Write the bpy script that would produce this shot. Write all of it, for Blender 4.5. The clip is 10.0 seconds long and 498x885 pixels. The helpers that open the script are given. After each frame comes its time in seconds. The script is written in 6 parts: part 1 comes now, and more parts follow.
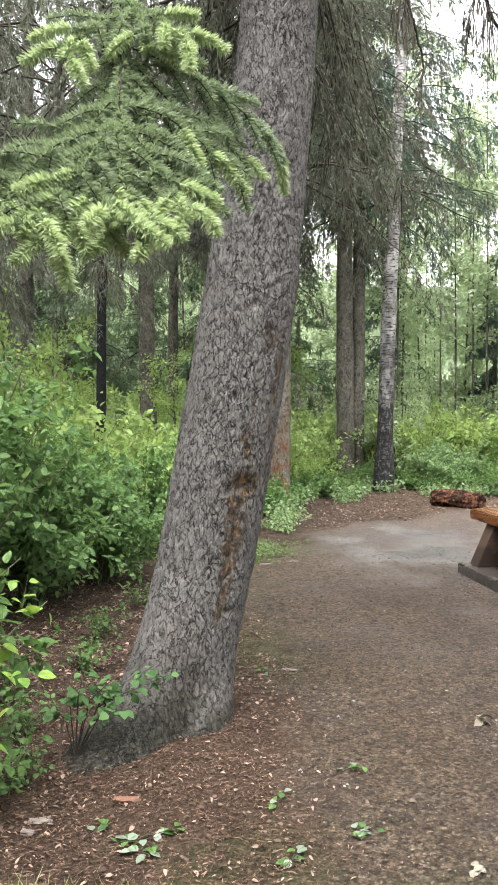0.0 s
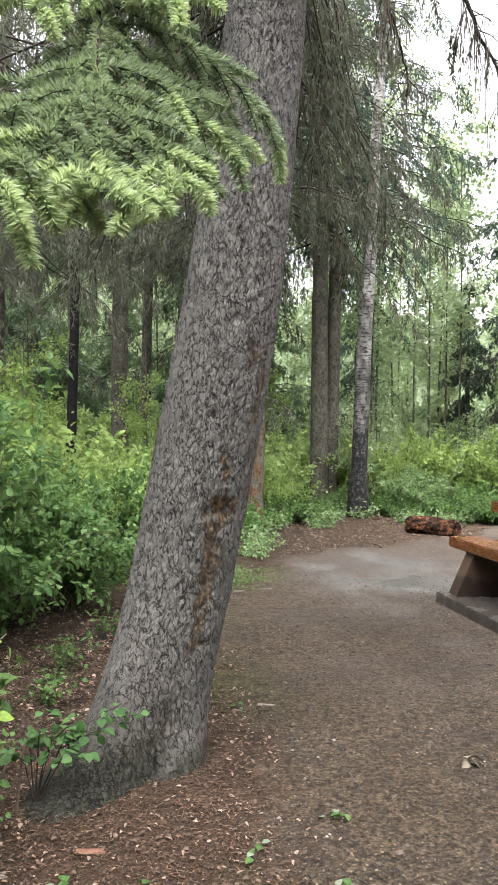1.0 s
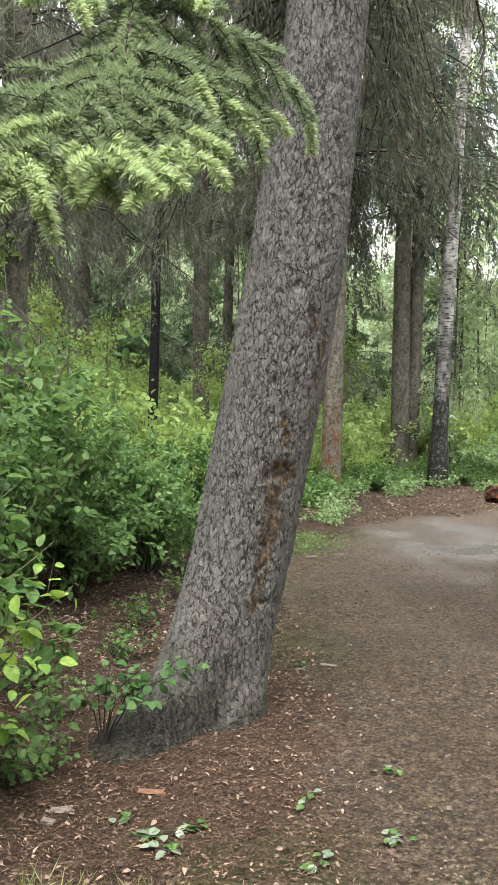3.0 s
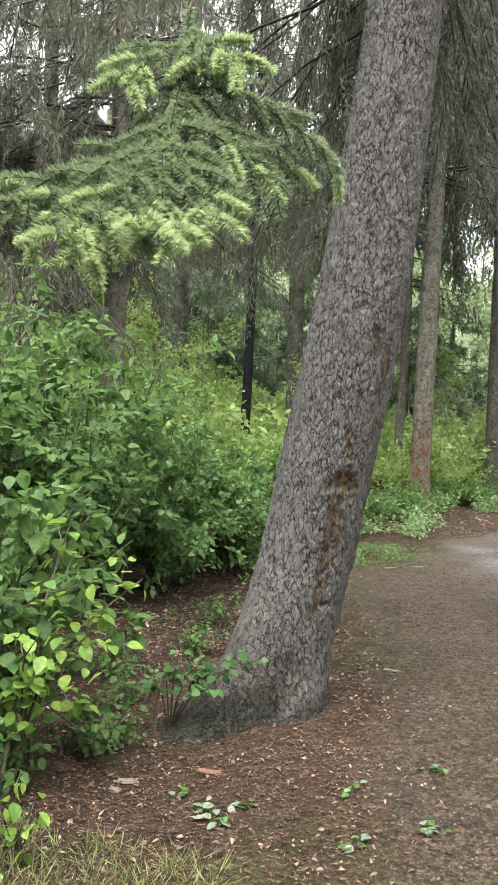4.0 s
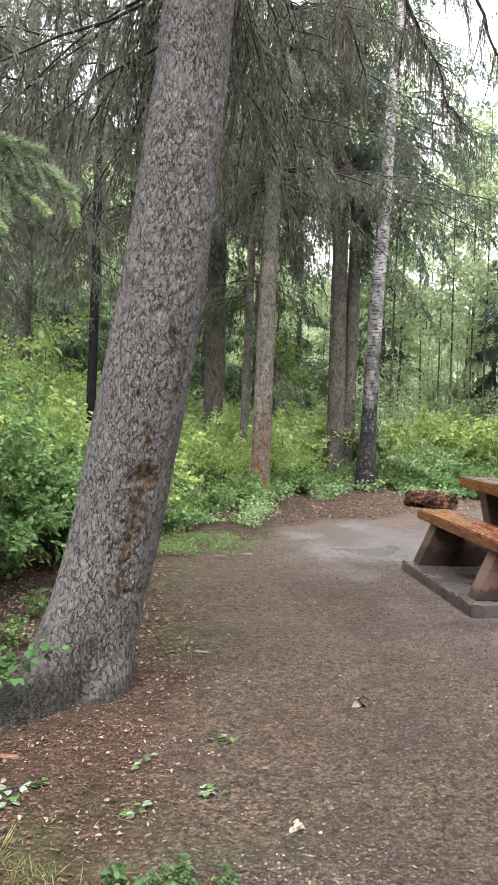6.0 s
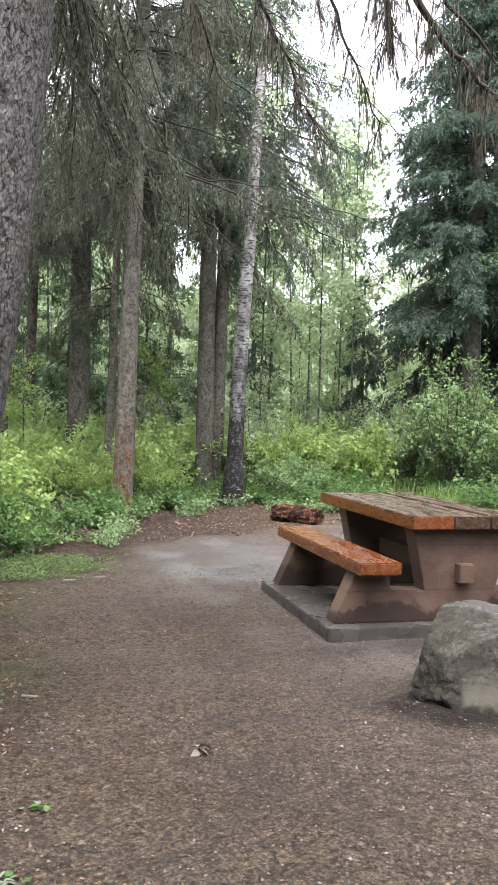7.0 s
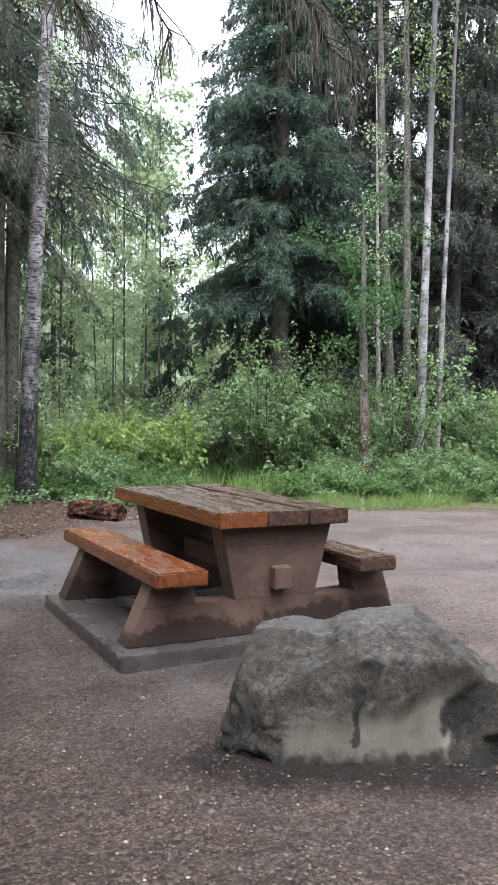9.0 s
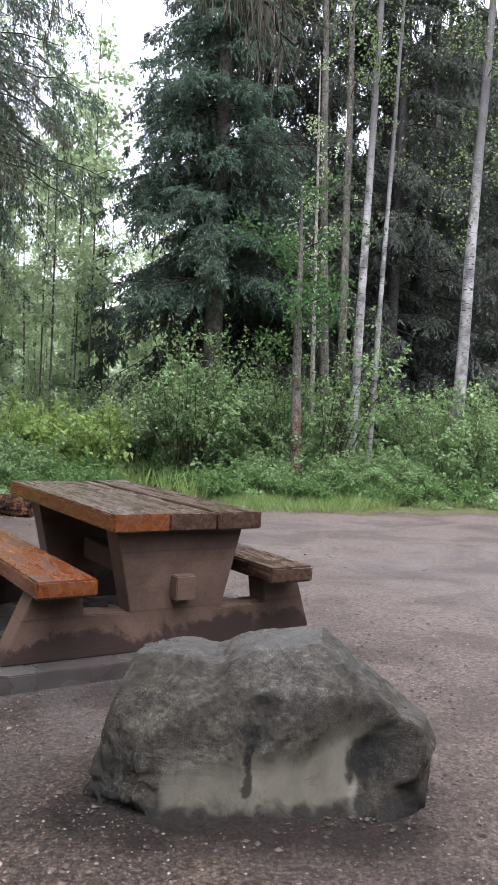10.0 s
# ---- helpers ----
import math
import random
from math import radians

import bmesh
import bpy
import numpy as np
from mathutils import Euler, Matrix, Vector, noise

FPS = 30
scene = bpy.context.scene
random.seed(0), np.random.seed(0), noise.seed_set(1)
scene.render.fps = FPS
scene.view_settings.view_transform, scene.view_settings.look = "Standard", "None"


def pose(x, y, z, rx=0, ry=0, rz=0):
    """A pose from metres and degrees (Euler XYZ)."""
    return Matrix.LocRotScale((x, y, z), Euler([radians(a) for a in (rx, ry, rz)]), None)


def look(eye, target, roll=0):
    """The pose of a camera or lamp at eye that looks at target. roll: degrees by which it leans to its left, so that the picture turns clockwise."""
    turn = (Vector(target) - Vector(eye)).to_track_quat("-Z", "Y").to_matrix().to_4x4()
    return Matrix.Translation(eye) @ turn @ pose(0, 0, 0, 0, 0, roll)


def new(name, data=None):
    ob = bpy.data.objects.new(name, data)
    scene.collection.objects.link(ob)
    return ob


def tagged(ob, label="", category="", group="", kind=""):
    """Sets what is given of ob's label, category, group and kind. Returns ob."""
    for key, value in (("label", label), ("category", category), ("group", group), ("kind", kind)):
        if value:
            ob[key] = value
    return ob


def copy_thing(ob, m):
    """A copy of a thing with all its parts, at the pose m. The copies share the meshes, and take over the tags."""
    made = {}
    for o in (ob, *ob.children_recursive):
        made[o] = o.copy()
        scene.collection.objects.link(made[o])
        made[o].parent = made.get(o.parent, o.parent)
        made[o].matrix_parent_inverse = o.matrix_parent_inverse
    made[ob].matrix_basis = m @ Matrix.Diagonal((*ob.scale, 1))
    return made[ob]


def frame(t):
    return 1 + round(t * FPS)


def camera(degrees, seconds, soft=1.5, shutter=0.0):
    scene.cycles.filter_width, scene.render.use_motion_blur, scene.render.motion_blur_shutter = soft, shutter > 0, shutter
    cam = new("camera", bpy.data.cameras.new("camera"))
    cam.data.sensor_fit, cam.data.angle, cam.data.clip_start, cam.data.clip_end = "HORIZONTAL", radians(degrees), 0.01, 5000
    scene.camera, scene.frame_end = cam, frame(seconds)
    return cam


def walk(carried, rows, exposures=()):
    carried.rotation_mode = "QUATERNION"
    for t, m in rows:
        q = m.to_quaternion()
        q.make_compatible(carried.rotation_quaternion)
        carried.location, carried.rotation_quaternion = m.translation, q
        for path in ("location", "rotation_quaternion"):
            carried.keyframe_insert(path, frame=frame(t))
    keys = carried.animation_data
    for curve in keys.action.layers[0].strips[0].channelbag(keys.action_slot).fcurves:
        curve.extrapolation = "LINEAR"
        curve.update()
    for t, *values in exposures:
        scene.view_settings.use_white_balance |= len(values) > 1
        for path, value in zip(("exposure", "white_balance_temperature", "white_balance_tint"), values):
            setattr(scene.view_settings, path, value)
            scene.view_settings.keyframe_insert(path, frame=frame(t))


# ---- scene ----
cam = camera(33.4, 10.0, soft=1.6)
PATH = [
    (0, (0.361, 0.335, 1.349), (0.605, 2.319, 1.274), -0.2),
    (0.5, (0.296, 0.425, 1.341), (0.635, 2.395, 1.303), -0.3),
    (1, (0.355, 0.532, 1.331), (0.667, 2.507, 1.315), 0.7),
    (1.5, (0.502, 0.63, 1.343), (0.742, 2.615, 1.31), 1.9),
    (2, (0.543, 0.647, 1.337), (0.719, 2.638, 1.277), 2.5),
    (2.2, (0.531, 0.635, 1.333), (0.677, 2.629, 1.264), 2.4),
    (3.3, (0.428, 0.353, 1.322), (0.513, 2.348, 1.212), -0.0),
    (3.5, (0.449, 0.302, 1.334), (0.465, 2.299, 1.216), 0.4),
    (4, (0.573, 0.208, 1.334), (0.447, 2.203, 1.259), 2.0),
    (4.5, (0.607, 0.089, 1.357), (0.522, 2.087, 1.297), 1.5),
    (5, (0.576, -0.039, 1.338), (0.597, 1.959, 1.249), -0.2),
    (5.2, (0.592, -0.055, 1.339), (0.636, 1.942, 1.233), -0.3),
    (6.3, (0.95, 0.075, 1.376), (1.236, 2.053, 1.301), 2.3),
    (6.5, (1.004, 0.152, 1.369), (1.345, 2.122, 1.299), 2.5),
    (7, (1.09, 0.355, 1.386), (1.587, 2.291, 1.338), 1.7),
    (7.5, (1.206, 0.562, 1.366), (1.785, 2.476, 1.355), 1.3),
    (8, (1.386, 0.768, 1.382), (2.026, 2.663, 1.363), 2.4),
    (8.5, (1.488, 1.009, 1.34), (2.309, 2.831, 1.286), 2.2),
    (9, (1.551, 1.242, 1.341), (2.468, 3.018, 1.277), 0.8),
    (9.5, (1.739, 1.437, 1.327), (2.644, 3.22, 1.284), 1.3),
    (10, (1.937, 1.598, 1.314), (2.984, 3.301, 1.25), 2.8),
]
EXPOSURES = [(0.0, 3.0, 6430, 12), (1.0, 2.8, 6450, 12), (2.0, 2.76, 6600, 10), (3.5, 2.86, 6560, 9), (5.2, 2.95, 6380, 14), (6.5, 2.97, 6280, 17), (7.5, 2.77, 6040, 15), (9.0, 2.52, 5800, 17), (10.0, 2.29, 5860, 19)]
walk(cam, [(t, look(eye, target, roll)) for t, eye, target, roll in PATH], EXPOSURES)

# ---- light: an overcast sky and a very soft sun ----
world = bpy.data.worlds.new("overcast_sky")
scene.world = world
world.use_nodes = True
wt = world.node_tree
bg = wt.nodes["Background"]
sky = wt.nodes.new("ShaderNodeTexSky")
sky.sky_type = "NISHITA"
sky.sun_disc = False
sky.sun_elevation, sky.sun_rotation = radians(66), radians(220)
sky.dust_density, sky.air_density = 4.0, 1.0
pale = wt.nodes.new("ShaderNodeHueSaturation")
pale.inputs["Saturation"].default_value = 0.12
wt.links.new(sky.outputs[0], pale.inputs["Color"])
wt.links.new(pale.outputs[0], bg.inputs["Color"])
bg.inputs["Strength"].default_value = 0.15
sun = new("sun", bpy.data.lights.new("sun", "SUN"))
sun.data.energy, sun.data.angle, sun.data.color = 0.8, radians(50), (1.0, 0.97, 0.92)
sun.matrix_world = look((0, 0, 20), (-5.0, 6.0, 2.0))


# ---- materials ----
def tree_of(name):
    m = bpy.data.materials.new(name)
    m.use_nodes = True
    nt = m.node_tree
    return m, nt, nt.nodes["Principled BSDF"], nt.nodes["Material Output"]


def add(nt, kind, ins=None, operation="", attribute_name=""):
    n = nt.nodes.new(kind)
    if operation:
        n.operation = operation
    if attribute_name:
        n.attribute_name = attribute_name
    for k, v in (ins or {}).items():
        if hasattr(v, "is_linked"):
            nt.links.new(v, n.inputs[k])
        else:
            n.inputs[k].default_value = v
    return n


def coords(nt, scale=(1, 1, 1), kind="Object"):
    tc = nt.nodes.new("ShaderNodeTexCoord")
    mp = add(nt, "ShaderNodeMapping", {"Vector": tc.outputs[kind], "Scale": scale})
    return mp.outputs[0]


def ramp(nt, fac, stops):
    r = nt.nodes.new("ShaderNodeValToRGB")
    el = r.color_ramp.elements
    while len(el) < len(stops):
        el.new(0.5)
    for e, (p, c) in zip(el, stops):
        e.position, e.color = p, (*c, 1) if len(c) == 3 else c
    nt.links.new(fac, r.inputs[0])
    return r.outputs[0]


def mix(nt, fac, a, b, blend="MIX"):
    n = nt.nodes.new("ShaderNodeMix")
    n.data_type, n.blend_type = "RGBA", blend
    for k, v in ((0, fac), (6, a), (7, b)):
        if hasattr(v, "is_linked"):
            nt.links.new(v, n.inputs[k])
        else:
            n.inputs[k].default_value = v if k == 0 else (*v, 1)
    return n.outputs[2]


def grey(v):
    return (v, v, v)


def bumped(nt, bsdf, height, strength, distance=0.01):
    b = add(nt, "ShaderNodeBump", {"Height": height, "Strength": strength, "Distance": distance})
    nt.links.new(b.outputs[0], bsdf.inputs["Normal"])


def noise_tex(nt, vec, scale, detail=6.0, rough=0.6, dist=0.0):
    return add(nt, "ShaderNodeTexNoise", {"Vector": vec, "Scale": scale, "Detail": detail, "Roughness": rough, "Distortion": dist}).outputs[0]


def foliage(name, dark, mid, light, rough=0.45, through_light=0.35, spec=0.4, veins=0.0):
    """Leaves and needles: each island its own shade, with light coming through."""
    m, nt, p, out = tree_of(name)
    geo = nt.nodes.new("ShaderNodeNewGeometry")
    n = noise_tex(nt, coords(nt), 1.3, 3.0)
    f = add(nt, "ShaderNodeMath", {0: geo.outputs["Random Per Island"], 1: n}, operation="ADD")
    f = add(nt, "ShaderNodeMath", {0: f.outputs[0], 1: 0.5}, operation="MULTIPLY")
    col = ramp(nt, f.outputs[0], [(0.2, dark), (0.5, mid), (0.8, light)])
    if veins:
        v2 = noise_tex(nt, coords(nt), veins, 3.0, 0.6)
        col = mix(nt, 1.0, col, ramp(nt, v2, [(0.36, grey(0.62)), (0.62, grey(1.15))]), "MULTIPLY")
    nt.links.new(col, p.inputs["Base Color"])
    p.inputs["Roughness"].default_value = rough
    p.inputs["Specular IOR Level"].default_value = spec
    tr = add(nt, "ShaderNodeBsdfTranslucent", {"Color": mix(nt, 0.5, col, (light[0] * 1.3, light[1] * 1.3, light[2]))})
    ms = add(nt, "ShaderNodeMixShader", {0: through_light, 1: p.outputs[0], 2: tr.outputs[0]})
    nt.links.new(ms.outputs[0], out.inputs["Surface"])
    return m


def plain(name, c1, c2, scale=6.0, rough=0.7, bump=0.3, stretch=(1, 1, 1), spec=0.4, fine=60.0, dist=0.01):
    m, nt, p, out = tree_of(name)
    v = coords(nt, stretch)
    a = noise_tex(nt, v, scale)
    b = noise_tex(nt, v, fine, 4.0, 0.7)
    col = mix(nt, 0.45, ramp(nt, a, [(0.3, c1), (0.7, c2)]), ramp(nt, b, [(0.3, c1), (0.7, c2)]))
    nt.links.new(col, p.inputs["Base Color"])
    p.inputs["Roughness"].default_value = rough
    p.inputs["Specular IOR Level"].default_value = spec
    h = add(nt, "ShaderNodeMath", {0: a, 1: b}, operation="ADD")
    bumped(nt, p, h.outputs[0], bump, dist)
    return m


def crack_net(nt, vec, scale, wob=0.35, ragged=0.0):
    """Distance to the edge of warped cells."""
    n = add(nt, "ShaderNodeTexNoise", {"Vector": vec, "Scale": scale * 0.7, "Detail": 3.0})
    off = add(nt, "ShaderNodeVectorMath", {0: n.outputs["Color"], 1: (wob / scale * 2,) * 3}, operation="MULTIPLY")
    w = add(nt, "ShaderNodeVectorMath", {0: vec, 1: off.outputs[0]}, operation="ADD")
    if ragged:
        n = add(nt, "ShaderNodeTexNoise", {"Vector": vec, "Scale": scale * 3.5, "Detail": 3.0, "Roughness": 0.7})
        off = add(nt, "ShaderNodeVectorMath", {0: n.outputs["Color"], 1: (ragged / scale * 2,) * 3}, operation="MULTIPLY")
        w = add(nt, "ShaderNodeVectorMath", {0: w.outputs[0], 1: off.outputs[0]}, operation="ADD")
    vo = add(nt, "ShaderNodeTexVoronoi", {"Vector": w.outputs[0], "Scale": scale})
    vo.feature = "DISTANCE_TO_EDGE"
    v1 = add(nt, "ShaderNodeTexVoronoi", {"Vector": w.outputs[0], "Scale": scale})
    return vo.outputs["Distance"], v1


def bark_near():
    """Grey spruce bark: scaly flakes with dark cracks between them, brown where the bark is hurt, mossy at the foot
    with the root's shadow put into the colour.
    """
    m, nt, p, out = tree_of("spruce_bark")
    hurt = add(nt, "ShaderNodeAttribute", attribute_name="hurt").outputs["Fac"]
    foot = add(nt, "ShaderNodeAttribute", attribute_name="foot").outputs["Fac"]
    v = coords(nt, (1, 1, 0.6))
    big = noise_tex(nt, v, 3.0)
    fine = noise_tex(nt, v, 170.0, 6.0, 0.8)
    med = noise_tex(nt, v, 48.0, 5.0, 0.7)
    e_1, c_1 = crack_net(nt, coords(nt, (1, 1, 0.5)), 38.0, 1.2, 0.4)
    e_2, c_2 = crack_net(nt, coords(nt, (1, 1, 0.6)), 92.0, 0.9, 0.3)
    tone_1 = add(nt, "ShaderNodeSeparateColor", {0: c_1.outputs["Color"]}).outputs[0]
    tone_2 = add(nt, "ShaderNodeSeparateColor", {0: c_2.outputs["Color"]}).outputs[1]
    c = ramp(nt, fine, [(0.36, (0.083, 0.079, 0.072)), (0.5, (0.106, 0.101, 0.092)), (0.66, (0.134, 0.129, 0.118))])
    c = mix(nt, 0.4, c, ramp(nt, tone_2, [(0.0, (0.08, 0.077, 0.071)), (0.5, (0.105, 0.101, 0.094)), (1.0, (0.13, 0.126, 0.118))]))
    c = mix(nt, 0.2, c, ramp(nt, tone_1, [(0.0, (0.075, 0.07, 0.062)), (1.0, (0.145, 0.138, 0.128))]))
    c = mix(nt, ramp(nt, big, [(0.45, grey(0)), (0.7, grey(0.4))]), c, (0.075, 0.06, 0.05))
    gap = ramp(nt, noise_tex(nt, v, 21.0, 4.0, 0.7), [(0.4, grey(0.4)), (0.52, grey(1.0))])
    k_2 = add(nt, "ShaderNodeMath", {0: ramp(nt, e_2, [(0.01, grey(0.42)), (0.07, grey(0))]), 1: gap}, operation="MULTIPLY").outputs[0]
    k_1 = add(nt, "ShaderNodeMath", {0: ramp(nt, e_1, [(0.02, grey(1.0)), (0.075, grey(0))]), 1: gap}, operation="MULTIPLY").outputs[0]
    c = mix(nt, k_2, c, (0.028, 0.026, 0.024))
    c = mix(nt, k_1, c, (0.015, 0.0135, 0.012))
    c = mix(nt, ramp(nt, hurt, [(0.1, grey(0)), (0.3, grey(0.8))]), c, ramp(nt, med, [(0.38, (0.014, 0.0095, 0.006)), (0.52, (0.055, 0.037, 0.02)), (0.66, (0.15, 0.1, 0.05))]))
    c = mix(nt, ramp(nt, hurt, [(0.68, grey(0)), (0.88, grey(0.85))]), c, ramp(nt, med, [(0.4, (0.028, 0.0175, 0.009)), (0.6, (0.15, 0.09, 0.038))]))
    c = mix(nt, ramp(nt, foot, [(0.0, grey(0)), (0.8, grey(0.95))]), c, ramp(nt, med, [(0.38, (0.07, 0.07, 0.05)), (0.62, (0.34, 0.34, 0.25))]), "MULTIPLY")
    nt.links.new(c, p.inputs["Base Color"])
    p.inputs["Roughness"].default_value = 0.7
    p.inputs["Specular IOR Level"].default_value = 0.18
    h = add(nt, "ShaderNodeMath", {0: fine, 1: 0.35, 2: tone_2}, operation="MULTIPLY_ADD")
    h = add(nt, "ShaderNodeMath", {0: k_1, 1: -1.6, 2: h.outputs[0]}, operation="MULTIPLY_ADD")
    h = add(nt, "ShaderNodeMath", {0: k_2, 1: -0.8, 2: h.outputs[0]}, operation="MULTIPLY_ADD")
    bumped(nt, p, h.outputs[0], 0.9, 0.009)
    return m


def bark_far(name, dark, light, stretch=(1, 1, 0.7), warm=None):
    m, nt, p, out = tree_of(name)
    v = coords(nt, stretch)
    a = noise_tex(nt, v, 5.0)
    b = noise_tex(nt, v, 38.0, 6.0, 0.75)
    c = ramp(nt, b, [(0.3, dark), (0.7, light)])
    c = mix(nt, 0.35, c, ramp(nt, a, [(0.35, dark), (0.65, light)]))
    e, _ = crack_net(nt, coords(nt, (1, 1, 0.55)), 46.0, 0.8)
    part_ = ramp(nt, noise_tex(nt, coords(nt), 14.0, 4.0, 0.7), [(0.42, grey(0.0)), (0.58, grey(1.0))])
    c = mix(nt, add(nt, "ShaderNodeMath", {0: ramp(nt, e, [(0.0, grey(0.7)), (0.1, grey(0))]), 1: part_}, operation="MULTIPLY").outputs[0], c, (dark[0] * 0.6, dark[1] * 0.6, dark[2] * 0.6))
    scale_ = noise_tex(nt, coords(nt, (1, 1, 0.75)), 17.0, 5.0, 0.7, 0.8)
    c = mix(nt, 1.0, c, ramp(nt, scale_, [(0.38, grey(0.45)), (0.5, grey(0.95)), (0.64, grey(1.25))]), "MULTIPLY")
    knot = add(nt, "ShaderNodeTexVoronoi", {"Vector": coords(nt, (1, 1, 0.9)), "Scale": 7.0}).outputs["Distance"]
    c = mix(nt, ramp(nt, knot, [(0.09, grey(0.8)), (0.15, grey(0))]), c, dark)
    if warm:
        sep = add(nt, "ShaderNodeSeparateXYZ", {0: coords(nt)})
        z = add(nt, "ShaderNodeMath", {0: a, 1: 3.0, 2: sep.outputs[2]}, operation="MULTIPLY_ADD")
        low_ = ramp(nt, add(nt, "ShaderNodeMapRange", {0: z.outputs[0], 1: 1.9, 2: 4.0}).outputs[0], [(0.2, grey(1.0)), (0.8, grey(0))])
        flaked = ramp(nt, noise_tex(nt, coords(nt, (1, 1, 0.5)), 8.0, 5.0, 0.7), [(0.45, grey(0.0)), (0.58, grey(1.0))])
        c = mix(nt, add(nt, "ShaderNodeMath", {0: low_, 1: flaked}, operation="MULTIPLY").outputs[0], c, warm, "MULTIPLY")
    nt.links.new(c, p.inputs["Base Color"])
    p.inputs["Roughness"].default_value = 0.8
    p.inputs["Specular IOR Level"].default_value = 0.12
    bumped(nt, p, b, 0.8, 0.03)
    return m


def birch_bark(name, black_to, scar=0.52, grey_from=0.0):
    """White bark with dark crosswise scars, blackened near the ground, grey-brown higher up."""
    m, nt, p, out = tree_of(name)
    v = coords(nt, (1, 1, 4.0))
    scars = noise_tex(nt, v, 9.0, 4.0, 0.6, 0.0 if scar < 0.55 else 0.8)
    big = noise_tex(nt, coords(nt, (1, 1, 0.8)), 4.0, 5.0)
    c = ramp(nt, big, [(0.38, (0.1, 0.096, 0.09)), (0.6, (0.29, 0.28, 0.264))])
    c = mix(nt, ramp(nt, scars, [(scar, grey(0)), (scar + 0.07, grey(0.9))]), c, (0.012, 0.011, 0.01))
    sep = add(nt, "ShaderNodeSeparateXYZ", {0: coords(nt)})
    z = add(nt, "ShaderNodeMath", {0: big, 1: 3.6, 2: sep.outputs[2]}, operation="MULTIPLY_ADD")
    lo = add(nt, "ShaderNodeMapRange", {0: z.outputs[0], 1: black_to, 2: black_to + 2.2}).outputs[0]
    soot = ramp(nt, noise_tex(nt, coords(nt, (1, 1, 0.5)), 22.0, 5.0, 0.75), [(0.5, grey(1.0)), (0.62, grey(0.62))])
    c = mix(nt, add(nt, "ShaderNodeMath", {0: ramp(nt, lo, [(0.05, grey(0.95)), (0.8, grey(0))]), 1: soot}, operation="MULTIPLY").outputs[0], c, (0.007, 0.0068, 0.0066))
    if grey_from:
        hi_ = add(nt, "ShaderNodeMapRange", {0: z.outputs[0], 1: grey_from + 1.8, 2: grey_from + 3.4}).outputs[0]
        c = mix(nt, ramp(nt, hi_, [(0.1, grey(0)), (0.9, grey(0.85))]), c, (0.085, 0.08, 0.075))
    nt.links.new(c, p.inputs["Base Color"])
    p.inputs["Roughness"].default_value = 0.6
    p.inputs["Specular IOR Level"].default_value = 0.12
    bumped(nt, p, scars, 0.5, 0.02)
    return m


